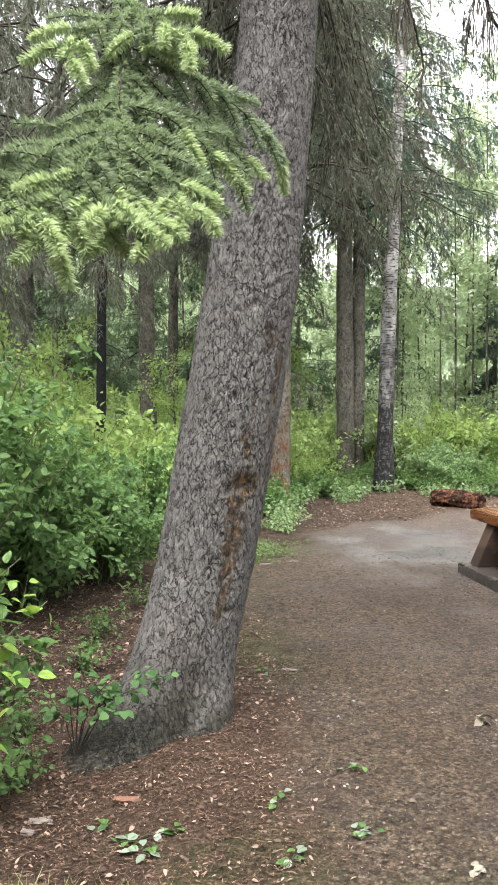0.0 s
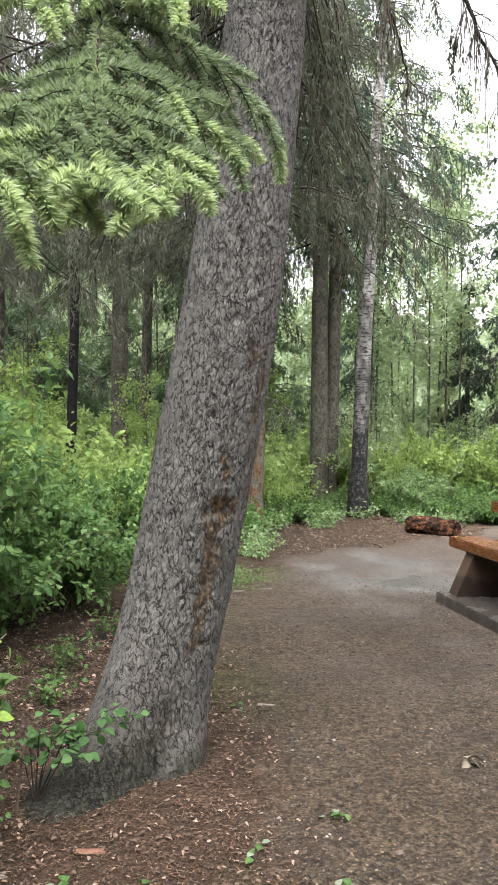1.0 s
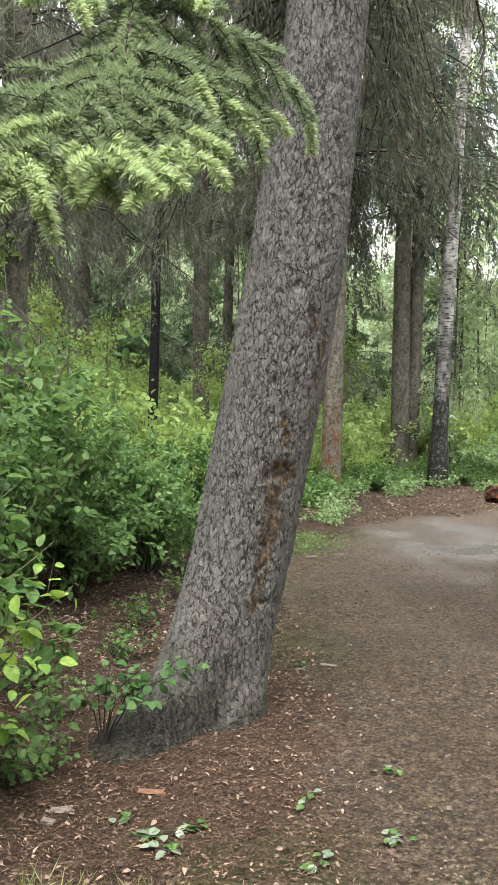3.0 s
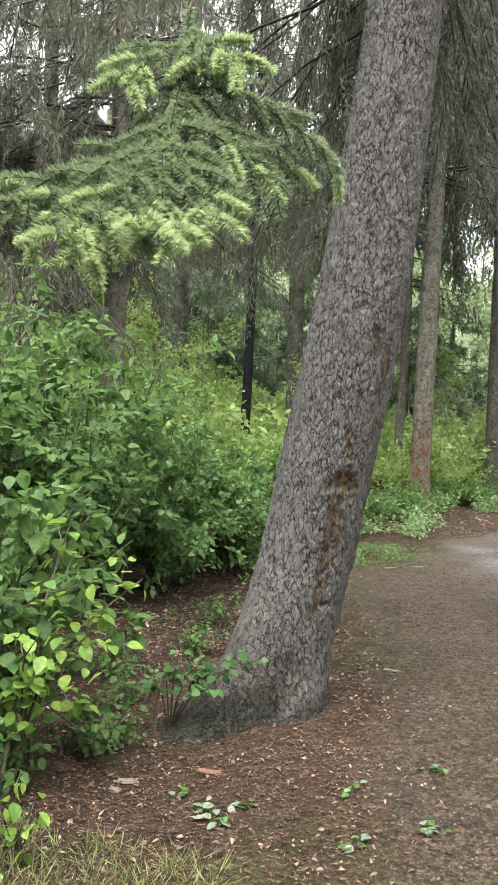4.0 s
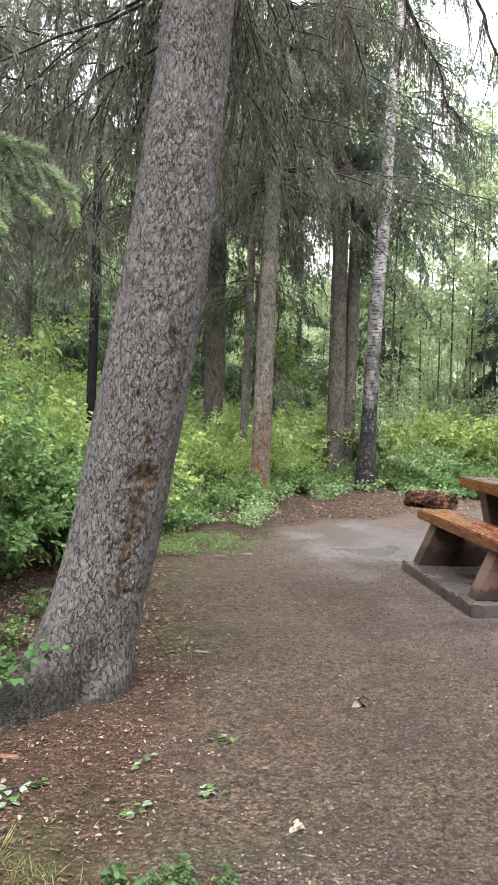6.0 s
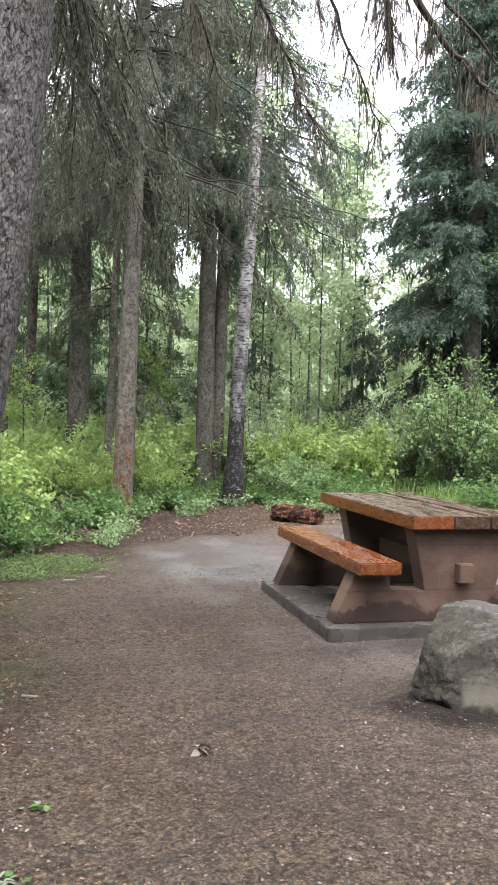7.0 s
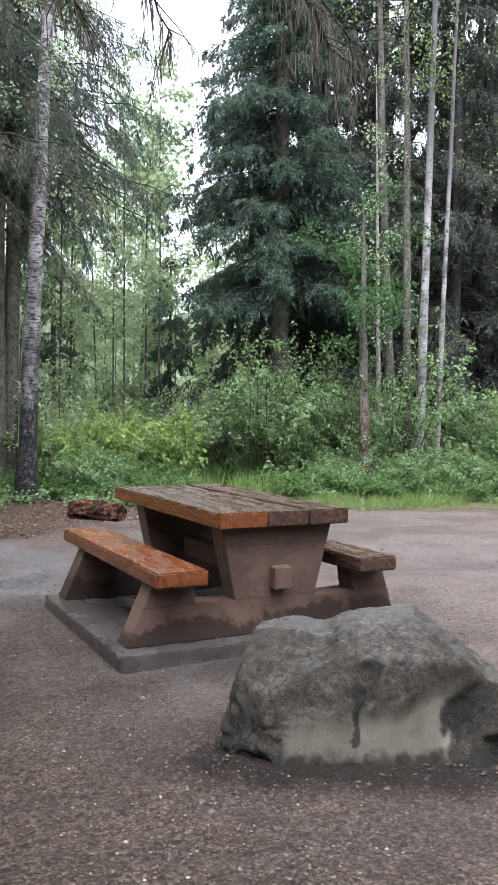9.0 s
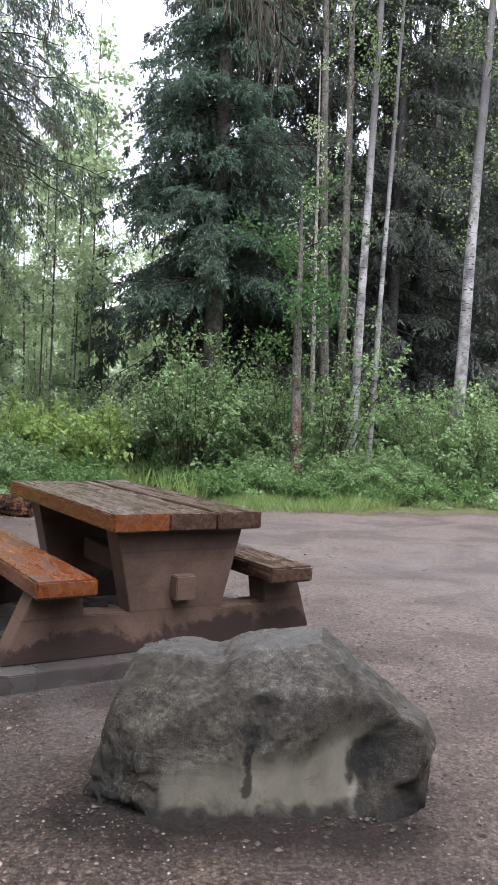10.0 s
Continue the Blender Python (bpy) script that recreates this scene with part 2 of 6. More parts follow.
def ground_material():
    """Gravel, leaf mould and turf, laid out by the sheet's own masks."""
    m, nt, p, out = tree_of("campsite_ground")
    v = coords(nt)
    gravel = add(nt, "ShaderNodeAttribute", attribute_name="gravel").outputs["Fac"]
    wet = add(nt, "ShaderNodeAttribute", attribute_name="wet").outputs["Fac"]
    turf = add(nt, "ShaderNodeAttribute", attribute_name="turf").outputs["Fac"]
    needles = add(nt, "ShaderNodeAttribute", attribute_name="needles").outputs["Fac"]
    mud_shade = add(nt, "ShaderNodeAttribute", attribute_name="mud_shade").outputs["Fac"]
    damp = noise_tex(nt, coords(nt, (0.8, 1.15, 1)), 1.2, 6.0, 0.65, 0.6)
    pebble = add(nt, "ShaderNodeTexVoronoi", {"Vector": v, "Scale": 62.0})
    big = noise_tex(nt, v, 0.9, 5.0, 0.6)
    mid = noise_tex(nt, v, 9.0, 6.0, 0.7)
    grit = noise_tex(nt, v, 95.0, 4.0, 0.8)
    clod = noise_tex(nt, v, 32.0, 5.0, 0.75)
    cell = add(nt, "ShaderNodeTexVoronoi", {"Vector": v, "Scale": 75.0, "Randomness": 1.0})
    g = ramp(nt, grit, [(0.38, (0.012, 0.008, 0.006)), (0.5, (0.056, 0.041, 0.03)), (0.64, (0.165, 0.128, 0.097))])
    g = mix(nt, 0.45, g, ramp(nt, mid, [(0.4, (0.024, 0.0165, 0.0115)), (0.62, (0.11, 0.084, 0.063))]))
    g = mix(nt, ramp(nt, clod, [(0.4, grey(0.75)), (0.48, grey(0))]), g, (0.016, 0.0115, 0.0085))
    stone = add(nt, "ShaderNodeSeparateColor", {0: cell.outputs["Color"]})
    g = mix(nt, ramp(nt, stone.outputs[0], [(0.95, grey(0)), (1.0, grey(0.4))]), g, (0.2, 0.175, 0.15))
    g = mix(nt, ramp(nt, stone.outputs[1], [(0.78, grey(0)), (0.92, grey(0.6))]), g, (0.02, 0.016, 0.013))
    g = mix(nt, ramp(nt, big, [(0.42, grey(0)), (0.65, grey(0.45))]), g, (0.028, 0.02, 0.014))
    sx = add(nt, "ShaderNodeSeparateXYZ", {0: v})
    right = add(nt, "ShaderNodeMapRange", {0: sx.outputs[0], 1: 2.2, 2: 6.2, 3: 0.0, 4: 0.75}).outputs[0]
    g = mix(nt, right, g, ramp(nt, clod, [(0.38, (0.076, 0.063, 0.053)), (0.62, (0.165, 0.135, 0.114))]))
    left = add(nt, "ShaderNodeMapRange", {0: sx.outputs[0], 1: 1.4, 2: 4.0, 3: 0.4, 4: 0.0}).outputs[0]
    g = mix(nt, left, g, ramp(nt, clod, [(0.4, (0.032, 0.023, 0.014)), (0.6, (0.138, 0.104, 0.066))]))
    g = mix(nt, ramp(nt, damp, [(0.48, grey(0)), (0.58, grey(0.55))]), g, (0.045, 0.036, 0.03))
    # each clod and grain has its own tone, with crevice shade painted between them
    crumb = noise_tex(nt, v, 58.0, 4.0, 0.75)
    lump = add(nt, "ShaderNodeTexVoronoi", {"Vector": v, "Scale": 24.0, "Randomness": 1.0})
    lt = add(nt, "ShaderNodeSeparateColor", {0: lump.outputs["Color"]})
    rough_ = add(nt, "ShaderNodeMapRange", {0: right, 1: 0.2, 2: 0.75, 3: 1.0, 4: 0.3}).outputs[0]
    g = mix(nt, rough_, g, mix(nt, 1.0, g, ramp(nt, crumb, [(0.4, grey(0.72)), (0.5, grey(1.0)), (0.61, grey(1.28))]), "MULTIPLY"))
    g = mix(nt, rough_, g, mix(nt, 1.0, g, ramp(nt, lt.outputs[1], [(0.0, grey(0.85)), (0.5, grey(1.0)), (1.0, grey(1.18))]), "MULTIPLY"))
    g = mix(nt, rough_, g, mix(nt, 1.0, g, ramp(nt, pebble.outputs["Distance"], [(0.3, grey(1.12)), (0.65, grey(0.72))]), "MULTIPLY"))

    litter = ramp(nt, mid, [(0.36, (0.012, 0.008, 0.0055)), (0.5, (0.046, 0.031, 0.021)), (0.64, (0.115, 0.081, 0.057))])
    litter = mix(nt, 0.5, litter, ramp(nt, grit, [(0.38, (0.01, 0.007, 0.005)), (0.62, (0.085, 0.058, 0.04))]))
    litter = mix(nt, ramp(nt, needles, [(0.2, grey(0)), (0.9, grey(0.65))]), litter, ramp(nt, grit, [(0.38, (0.022, 0.0135, 0.0088)), (0.62, (0.115, 0.072, 0.047))]))
    g = mix(nt, 1.0, g, add(nt, "ShaderNodeMapRange", {0: sx.outputs[0], 1: 3.0, 2: 5.4, 3: 1.36, 4: 0.8}).outputs[0], "MULTIPLY")
    c = mix(nt, gravel, litter, g)
    c = mix(nt, turf, c, ramp(nt, mid, [(0.3, (0.03, 0.05, 0.012)), (0.7, (0.085, 0.12, 0.034))]))
    # wet gravel is darker, its colour tinted bluish for the reflected sky
    c = mix(nt, ramp(nt, wet, [(0.0, grey(0)), (1.0, grey(0.7))]), c, (0.032, 0.033, 0.036))
    c = mix(nt, ramp(nt, mud_shade, [(0.1, grey(0)), (0.8, grey(0.9))]), c, (0.014, 0.0105, 0.008))
    nt.links.new(c, p.inputs["Base Color"])
    nt.links.new(ramp(nt, wet, [(0.0, grey(0.12)), (1.0, grey(0.9))]), p.inputs["Specular IOR Level"])
    r = ramp(nt, wet, [(0.0, grey(0.85)), (1.0, grey(0.26))])
    nt.links.new(r, p.inputs["Roughness"])
    h = add(nt, "ShaderNodeMath", {0: grit, 1: 0.35, 2: mid}, operation="MULTIPLY_ADD")
    h = add(nt, "ShaderNodeMath", {0: clod, 1: 0.9, 2: h.outputs[0]}, operation="MULTIPLY_ADD")
    h = add(nt, "ShaderNodeMath", {0: pebble.outputs["Distance"], 1: -0.6, 2: h.outputs[0]}, operation="MULTIPLY_ADD")
    b = add(nt, "ShaderNodeBump", {"Height": h.outputs[0], "Distance": 0.07, "Strength": 0.9})
    packed = add(nt, "ShaderNodeMapRange", {0: right, 1: 0.1, 2: 0.75, 3: 1.0, 4: 0.2}).outputs[0]
    nt.links.new(add(nt, "ShaderNodeMath", {0: ramp(nt, wet, [(0.0, grey(1.0)), (1.0, grey(0.5))]), 1: packed}, operation="MULTIPLY").outputs[0], b.inputs["Strength"])
    nt.links.new(b.outputs[0], p.inputs["Normal"])
    return m


def stained_wood(name, worn):
    """Wet, stained timber whose stain has flaked along the grain."""
    m, nt, p, out = tree_of(name)
    v = coords(nt, (1, 0.06, 1))
    grain = noise_tex(nt, v, 55.0, 6.0, 0.65, 0.4)
    flake = noise_tex(nt, coords(nt, (1, 0.22, 1)), 16.0, 8.0, 0.72, 0.5)
    big = noise_tex(nt, coords(nt), 2.6, 3.0)
    c = ramp(nt, grain, [(0.25, (0.045, 0.012, 0.0045)), (0.5, (0.1, 0.03, 0.0085)), (0.75, (0.165, 0.056, 0.016))])
    old = ramp(nt, grain, [(0.25, (0.01, 0.007, 0.005)), (0.55, (0.034, 0.02, 0.0125)), (0.8, (0.105, 0.07, 0.048))])
    geo = nt.nodes.new("ShaderNodeNewGeometry")
    sep = add(nt, "ShaderNodeSeparateXYZ", {0: geo.outputs["Normal"]})
    up = add(nt, "ShaderNodeMapRange", {0: sep.outputs[2], 1: 0.3, 2: 0.9, 3: -0.12, 4: 0.2}).outputs[0]
    f = add(nt, "ShaderNodeMath", {0: flake, 1: up}, operation="ADD")
    f = add(nt, "ShaderNodeMath", {0: big, 1: 0.35, 2: f.outputs[0]}, operation="MULTIPLY_ADD")
    f = add(nt, "ShaderNodeMath", {0: f.outputs[0], 1: worn}, operation="ADD")
    c = mix(nt, ramp(nt, f.outputs[0], [(0.84, grey(0)), (0.93, grey(0.92))]), c, old)
    # pale flecks on upward faces: bared grain and painted glints of wet sky
    bare = noise_tex(nt, coords(nt, (1, 0.3, 1)), 46.0, 5.0, 0.75)
    top = add(nt, "ShaderNodeMapRange", {0: sep.outputs[2], 1: 0.5, 2: 0.9, 3: 0.0, 4: 0.75 if worn > 0.2 else 0.25}).outputs[0]
    c = mix(nt, add(nt, "ShaderNodeMath", {0: ramp(nt, bare, [(0.52, grey(0)), (0.6, grey(1.0))]), 1: top}, operation="MULTIPLY").outputs[0], c, (0.17, 0.138, 0.115))
    nt.links.new(c, p.inputs["Base Color"])
    nt.links.new(ramp(nt, flake, [(0.43, grey(0.09)), (0.57, grey(0.45))]), p.inputs["Roughness"])
    p.inputs["Specular IOR Level"].default_value = 0.5
    h = add(nt, "ShaderNodeMath", {0: grain, 1: 0.5, 2: flake}, operation="MULTIPLY_ADD")
    bumped(nt, p, h.outputs[0], 0.45, 0.006)
    return m


def painted_concrete():
    """Brown-painted precast concrete with board marks; damp stains and painted under-table shade low down."""
    m, nt, p, out = tree_of("brown_painted_concrete")
    v = coords(nt)
    big = noise_tex(nt, v, 3.0, 6.0, 0.65, 0.3)
    fine = noise_tex(nt, v, 110.0, 4.0, 0.7)
    wood = noise_tex(nt, coords(nt, (0.12, 1, 1)), 60.0, 4.0, 0.6)
    c = ramp(nt, big, [(0.38, (0.048, 0.029, 0.0195)), (0.62, (0.098, 0.061, 0.043))])
    c = mix(nt, 0.25, c, ramp(nt, fine, [(0.3, (0.03, 0.02, 0.016)), (0.7, (0.095, 0.068, 0.053))]))
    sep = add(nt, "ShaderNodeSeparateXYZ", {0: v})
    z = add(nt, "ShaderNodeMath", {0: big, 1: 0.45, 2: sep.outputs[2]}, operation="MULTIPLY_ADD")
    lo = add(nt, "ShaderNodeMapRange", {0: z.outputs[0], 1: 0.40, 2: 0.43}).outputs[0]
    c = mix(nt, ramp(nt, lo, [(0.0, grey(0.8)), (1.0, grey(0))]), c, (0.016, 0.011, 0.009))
    # seams left by the casting boards and small pits
    seam = add(nt, "ShaderNodeMath", {0: wood, 1: 0.02, 2: sep.outputs[2]}, operation="MULTIPLY_ADD")
    seam = add(nt, "ShaderNodeMath", {0: seam.outputs[0], 1: 0.152}, operation="PINGPONG").outputs[0]
    c = mix(nt, ramp(nt, seam, [(0.0, grey(0.55)), (0.006, grey(0))]), c, (0.025, 0.016, 0.011))
    pit = add(nt, "ShaderNodeTexVoronoi", {"Vector": v, "Scale": 26.0}).outputs["Distance"]
    c = mix(nt, ramp(nt, pit, [(0.06, grey(0.75)), (0.1, grey(0))]), c, (0.014, 0.01, 0.008))
    nt.links.new(c, p.inputs["Base Color"])
    p.inputs["Roughness"].default_value = 0.5
    p.inputs["Specular IOR Level"].default_value = 0.2
    h = add(nt, "ShaderNodeMath", {0: wood, 1: fine}, operation="ADD")
    bumped(nt, p, h.outputs[0], 0.35, 0.004)
    return m


def rock_material():
    """Wet granite boulder: grey grain, pale lichen crusts and olive algae above, smooth and tan where it has spalled."""
    m, nt, p, out = tree_of("lichened_granite")
    v = coords(nt)
    smooth_ = add(nt, "ShaderNodeAttribute", attribute_name="smooth").outputs["Fac"]
    stain_shade = add(nt, "ShaderNodeAttribute", attribute_name="stain_shade").outputs["Fac"]
    lower = add(nt, "ShaderNodeAttribute", attribute_name="lower").outputs["Fac"]
    big = noise_tex(nt, v, 5.0, 6.0, 0.65, 0.6)
    fine = noise_tex(nt, v, 190.0, 5.0, 0.8)
    mid = noise_tex(nt, v, 30.0, 7.0, 0.8, 0.5)
    streak = noise_tex(nt, coords(nt, (1, 1, 0.5)), 9.0, 5.0, 0.7, 0.5)
    crust = noise_tex(nt, v, 75.0, 5.0, 0.75)
    grain = ramp(nt, fine, [(0.4, (0.0125, 0.011, 0.0085)), (0.51, (0.04, 0.035, 0.027)), (0.63, (0.19, 0.172, 0.14))])
    grain = mix(nt, 0.6, grain, ramp(nt, mid, [(0.4, (0.011, 0.0096, 0.007)), (0.6, (0.092, 0.083, 0.066))]))
    olive = ramp(nt, mid, [(0.36, (0.0088, 0.0074, 0.0043)), (0.52, (0.027, 0.0225, 0.0135)), (0.66, (0.07, 0.06, 0.038))])
    olive = mix(nt, 0.3, olive, grain)
    over = add(nt, "ShaderNodeMath", {0: lower, 1: 0.45, 2: big}, operation="MULTIPLY_ADD").outputs[0]
    c = mix(nt, ramp(nt, over, [(0.56, grey(0)), (0.78, grey(0.9))]), grain, olive)
    c = mix(nt, ramp(nt, crust, [(0.6, grey(0)), (0.68, grey(0.7))]), c, (0.16, 0.157, 0.145))
    c = mix(nt, ramp(nt, crust, [(0.33, grey(0.8)), (0.42, grey(0))]), c, (0.01, 0.0098, 0.008))
    c = mix(nt, ramp(nt, streak, [(0.54, grey(0)), (0.66, grey(0.75))]), c, (0.015, 0.014, 0.0105))
    blotch = noise_tex(nt, v, 13.0, 6.0, 0.7, 0.8)
    c = mix(nt, 1.0, c, ramp(nt, blotch, [(0.36, grey(0.6)), (0.5, grey(0.92)), (0.66, grey(1.2))]), "MULTIPLY")
    c = mix(nt, smooth_, c, ramp(nt, streak, [(0.3, (0.06, 0.055, 0.042)), (0.7, (0.105, 0.096, 0.074))]))
    c = mix(nt, stain_shade, c, (0.006, 0.006, 0.005))
    nt.links.new(c, p.inputs["Base Color"])
    nt.links.new(ramp(nt, big, [(0.35, grey(0.18)), (0.65, grey(0.42))]), p.inputs["Roughness"])
    geo = nt.nodes.new("ShaderNodeNewGeometry")
    facing = add(nt, "ShaderNodeSeparateXYZ", {0: geo.outputs["Normal"]}).outputs[2]
    nt.links.new(add(nt, "ShaderNodeMapRange", {0: facing, 1: 0.8, 2: 0.98, 3: 0.2, 4: 0.8}).outputs[0], p.inputs["Specular IOR Level"])
    h = add(nt, "ShaderNodeMath", {0: fine, 1: 0.4, 2: mid}, operation="MULTIPLY_ADD")
    h = add(nt, "ShaderNodeMath", {0: crust, 1: 0.6, 2: h.outputs[0]}, operation="MULTIPLY_ADD")
    b = add(nt, "ShaderNodeBump", {"Height": h.outputs[0], "Distance": 0.014})
    nt.links.new(ramp(nt, smooth_, [(0.0, grey(0.9)), (1.0, grey(0.05))]), b.inputs["Strength"])
    nt.links.new(b.outputs[0], p.inputs["Normal"])
    return m


def rotten_wood():
    """Crumbling wood: orange-red cubes of rot between black cracks."""
    m, nt, p, out = tree_of("rotten_red_log")
    v = coords(nt)
    a = noise_tex(nt, v, 16.0, 6.0, 0.75)
    b = noise_tex(nt, v, 7.0, 3.0)
    c = ramp(nt, a, [(0.4, (0.004, 0.003, 0.0025)), (0.5, (0.055, 0.024, 0.013)), (0.62, (0.21, 0.092, 0.048))])
    c = mix(nt, ramp(nt, b, [(0.5, grey(0)), (0.58, grey(0.85))]), c, (0.012, 0.009, 0.007))
    nt.links.new(c, p.inputs["Base Color"])
    p.inputs["Roughness"].default_value = 0.85
    p.inputs["Specular IOR Level"].default_value = 0.1
    bumped(nt, p, a, 1.0, 0.08)
    return m


M_BARK = bark_near()
M_BARK_GREY = bark_far("grey_spruce_bark", (0.034, 0.032, 0.0255), (0.19, 0.176, 0.143))
M_BARK_RUST = bark_far("rust_spruce_bark", (0.037, 0.035, 0.028), (0.19, 0.177, 0.145), warm=(1.05, 0.62, 0.42))
# bark of the back wood, lightened to stand for haze
M_BARK_DARK = bark_far("dark_bark", (0.02, 0.0195, 0.0185), (0.075, 0.071, 0.063))
M_BARK_BLACK = bark_far("charred_bark", (0.006, 0.006, 0.0065), (0.02, 0.02, 0.0215))
M_BARK_PALE = bark_far("pale_aspen_bark", (0.16, 0.15, 0.125), (0.38, 0.36, 0.31))
M_BIRCH = birch_bark("white_birch_bark", 3.15)
M_BIRCH_CLEAN = birch_bark("clean_birch_bark", -2.0, 0.56, 5.2)
M_TWIG = plain("grey_twigs", (0.018, 0.014, 0.012), (0.06, 0.05, 0.042), 20.0, 0.9, 0.2, spec=0.1)
M_STEM = plain("green_brown_stems", (0.04, 0.042, 0.025), (0.11, 0.11, 0.065), 20.0, 0.9, 0.1, spec=0.1)
M_LICHEN = foliage("hanging_lichen", (0.046, 0.042, 0.032), (0.085, 0.078, 0.06), (0.14, 0.129, 0.1), 0.85, 0.3, 0.1)
# the three far needle colours are lightened for the haze before them
M_NEEDLE = foliage("dark_spruce_needles", (0.036, 0.058, 0.045), (0.064, 0.097, 0.072), (0.1, 0.142, 0.102), 0.6, 0.4, 0.12)
M_NEEDLE_DULL = foliage("dull_spruce_needles", (0.043, 0.05, 0.038), (0.082, 0.092, 0.07), (0.138, 0.15, 0.114), 0.6, 0.4, 0.12)
M_NEEDLE_BACK = foliage("shaded_spruce_needles", (0.042, 0.049, 0.042), (0.07, 0.081, 0.068), (0.108, 0.122, 0.1), 0.6, 0.4, 0.08)
M_NEEDLE_YOUNG = foliage("young_spruce_needles", (0.05, 0.085, 0.045), (0.095, 0.145, 0.08), (0.155, 0.215, 0.125), 0.5, 0.4, 0.2)
M_NEEDLE_OLD = foliage("old_growth_needles", (0.062, 0.092, 0.05), (0.122, 0.168, 0.094), (0.2, 0.252, 0.145), 0.45, 0.4)
M_NEEDLE_NEW = foliage("fresh_needles", (0.19, 0.262, 0.118), (0.28, 0.36, 0.18), (0.39, 0.46, 0.265), 0.45, 0.4)
M_LEAF = foliage("shrub_leaves", (0.04, 0.085, 0.029), (0.078, 0.143, 0.047), (0.138, 0.222, 0.08), 0.55, 0.42, 0.14, 50.0)
M_LEAF_EDGE = foliage("edge_shrub_leaves", (0.066, 0.12, 0.05), (0.12, 0.192, 0.08), (0.2, 0.278, 0.122), 0.42, 0.45, 0.3)
# sunlight between the trunks is put into this leaf colour
M_LEAF_LIT = foliage("sunlit_shrub_leaves", (0.115, 0.18, 0.052), (0.19, 0.275, 0.085), (0.285, 0.37, 0.132), 0.5, 0.5, 0.15)
M_LEAF_SAPLING = foliage("dark_sapling_leaves", (0.028, 0.062, 0.022), (0.05, 0.1, 0.036), (0.085, 0.15, 0.055), 0.6, 0.4, 0.08)
M_LEAF_NEAR = foliage("broad_shrub_leaves", (0.034, 0.075, 0.022), (0.064, 0.122, 0.036), (0.115, 0.19, 0.06), 0.5, 0.4, 0.16, 70.0)
M_LEAF_YELLOW = foliage("yellow_green_leaves", (0.085, 0.17, 0.03), (0.14, 0.24, 0.042), (0.22, 0.31, 0.068), 0.45, 0.45, 0.22, 70.0)
# undergrowth and aspen leaves paled to stand for woodland light and haze
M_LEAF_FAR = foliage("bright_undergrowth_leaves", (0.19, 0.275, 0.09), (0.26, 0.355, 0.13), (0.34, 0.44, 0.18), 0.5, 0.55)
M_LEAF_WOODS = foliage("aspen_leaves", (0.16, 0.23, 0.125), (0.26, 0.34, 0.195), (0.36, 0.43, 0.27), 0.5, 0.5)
M_LEAF_BIRCH = foliage("birch_leaves", (0.06, 0.1, 0.035), (0.1, 0.152, 0.055), (0.16, 0.22, 0.088), 0.5, 0.4)
M_GRASS = foliage("grass_blades", (0.05, 0.095, 0.022), (0.1, 0.16, 0.04), (0.19, 0.24, 0.075), 0.5, 0.35)
M_CLOVER = foliage("clover_leaves", (0.035, 0.065, 0.022), (0.07, 0.115, 0.038), (0.13, 0.185, 0.066), 0.55, 0.35, 0.15)
M_GRASS_DRY = foliage("dry_grass_blades", (0.048, 0.078, 0.022), (0.11, 0.142, 0.045), (0.25, 0.24, 0.105), 0.55, 0.35)
M_DEADLEAF = foliage("brown_dead_leaves", (0.02, 0.013, 0.0095), (0.085, 0.058, 0.042), (0.25, 0.182, 0.138), 0.6, 0.1, 0.15)
M_NEEDLELITTER = foliage("fallen_needles", (0.018, 0.01, 0.0065), (0.072, 0.043, 0.028), (0.19, 0.126, 0.086), 0.7, 0.0, 0.1)
M_PALELEAF = foliage("pale_leaf_undersides", (0.08, 0.105, 0.072), (0.115, 0.145, 0.1), (0.16, 0.19, 0.138), 0.5, 0.2)
M_STONE = foliage("gravel_stones", (0.06, 0.051, 0.043), (0.11, 0.096, 0.083), (0.18, 0.162, 0.142), 0.6, 0.0)
M_GRIT = foliage("gravel_grit", (0.012, 0.0085, 0.006), (0.052, 0.039, 0.026), (0.12, 0.092, 0.062), 0.6, 0.0, 0.2)
M_BITS = foliage("trodden_twig_bits", (0.008, 0.006, 0.005), (0.022, 0.016, 0.012), (0.07, 0.052, 0.04), 0.6, 0.0, 0.2)
M_GROUND = ground_material()
M_WOOD = stained_wood("orange_stained_timber", -0.05)
M_WOOD_HALF = stained_wood("half_worn_timber", 0.21)
M_WOOD_WORN = stained_wood("worn_stained_timber", 0.58)
M_CONCRETE = painted_concrete()
M_SLAB = plain("damp_concrete_slab", (0.016, 0.014, 0.0125), (0.066, 0.057, 0.05), 4.0, 0.16, 0.12, fine=90.0)
slab_nt = M_SLAB.node_tree
slab_nt.links.new(ramp(slab_nt, noise_tex(slab_nt, coords(slab_nt), 3.0, 3.0), [(0.45, grey(0.08)), (0.58, grey(0.5))]), slab_nt.nodes["Principled BSDF"].inputs["Roughness"])
M_ROCK = rock_material()
M_LOG = rotten_wood()


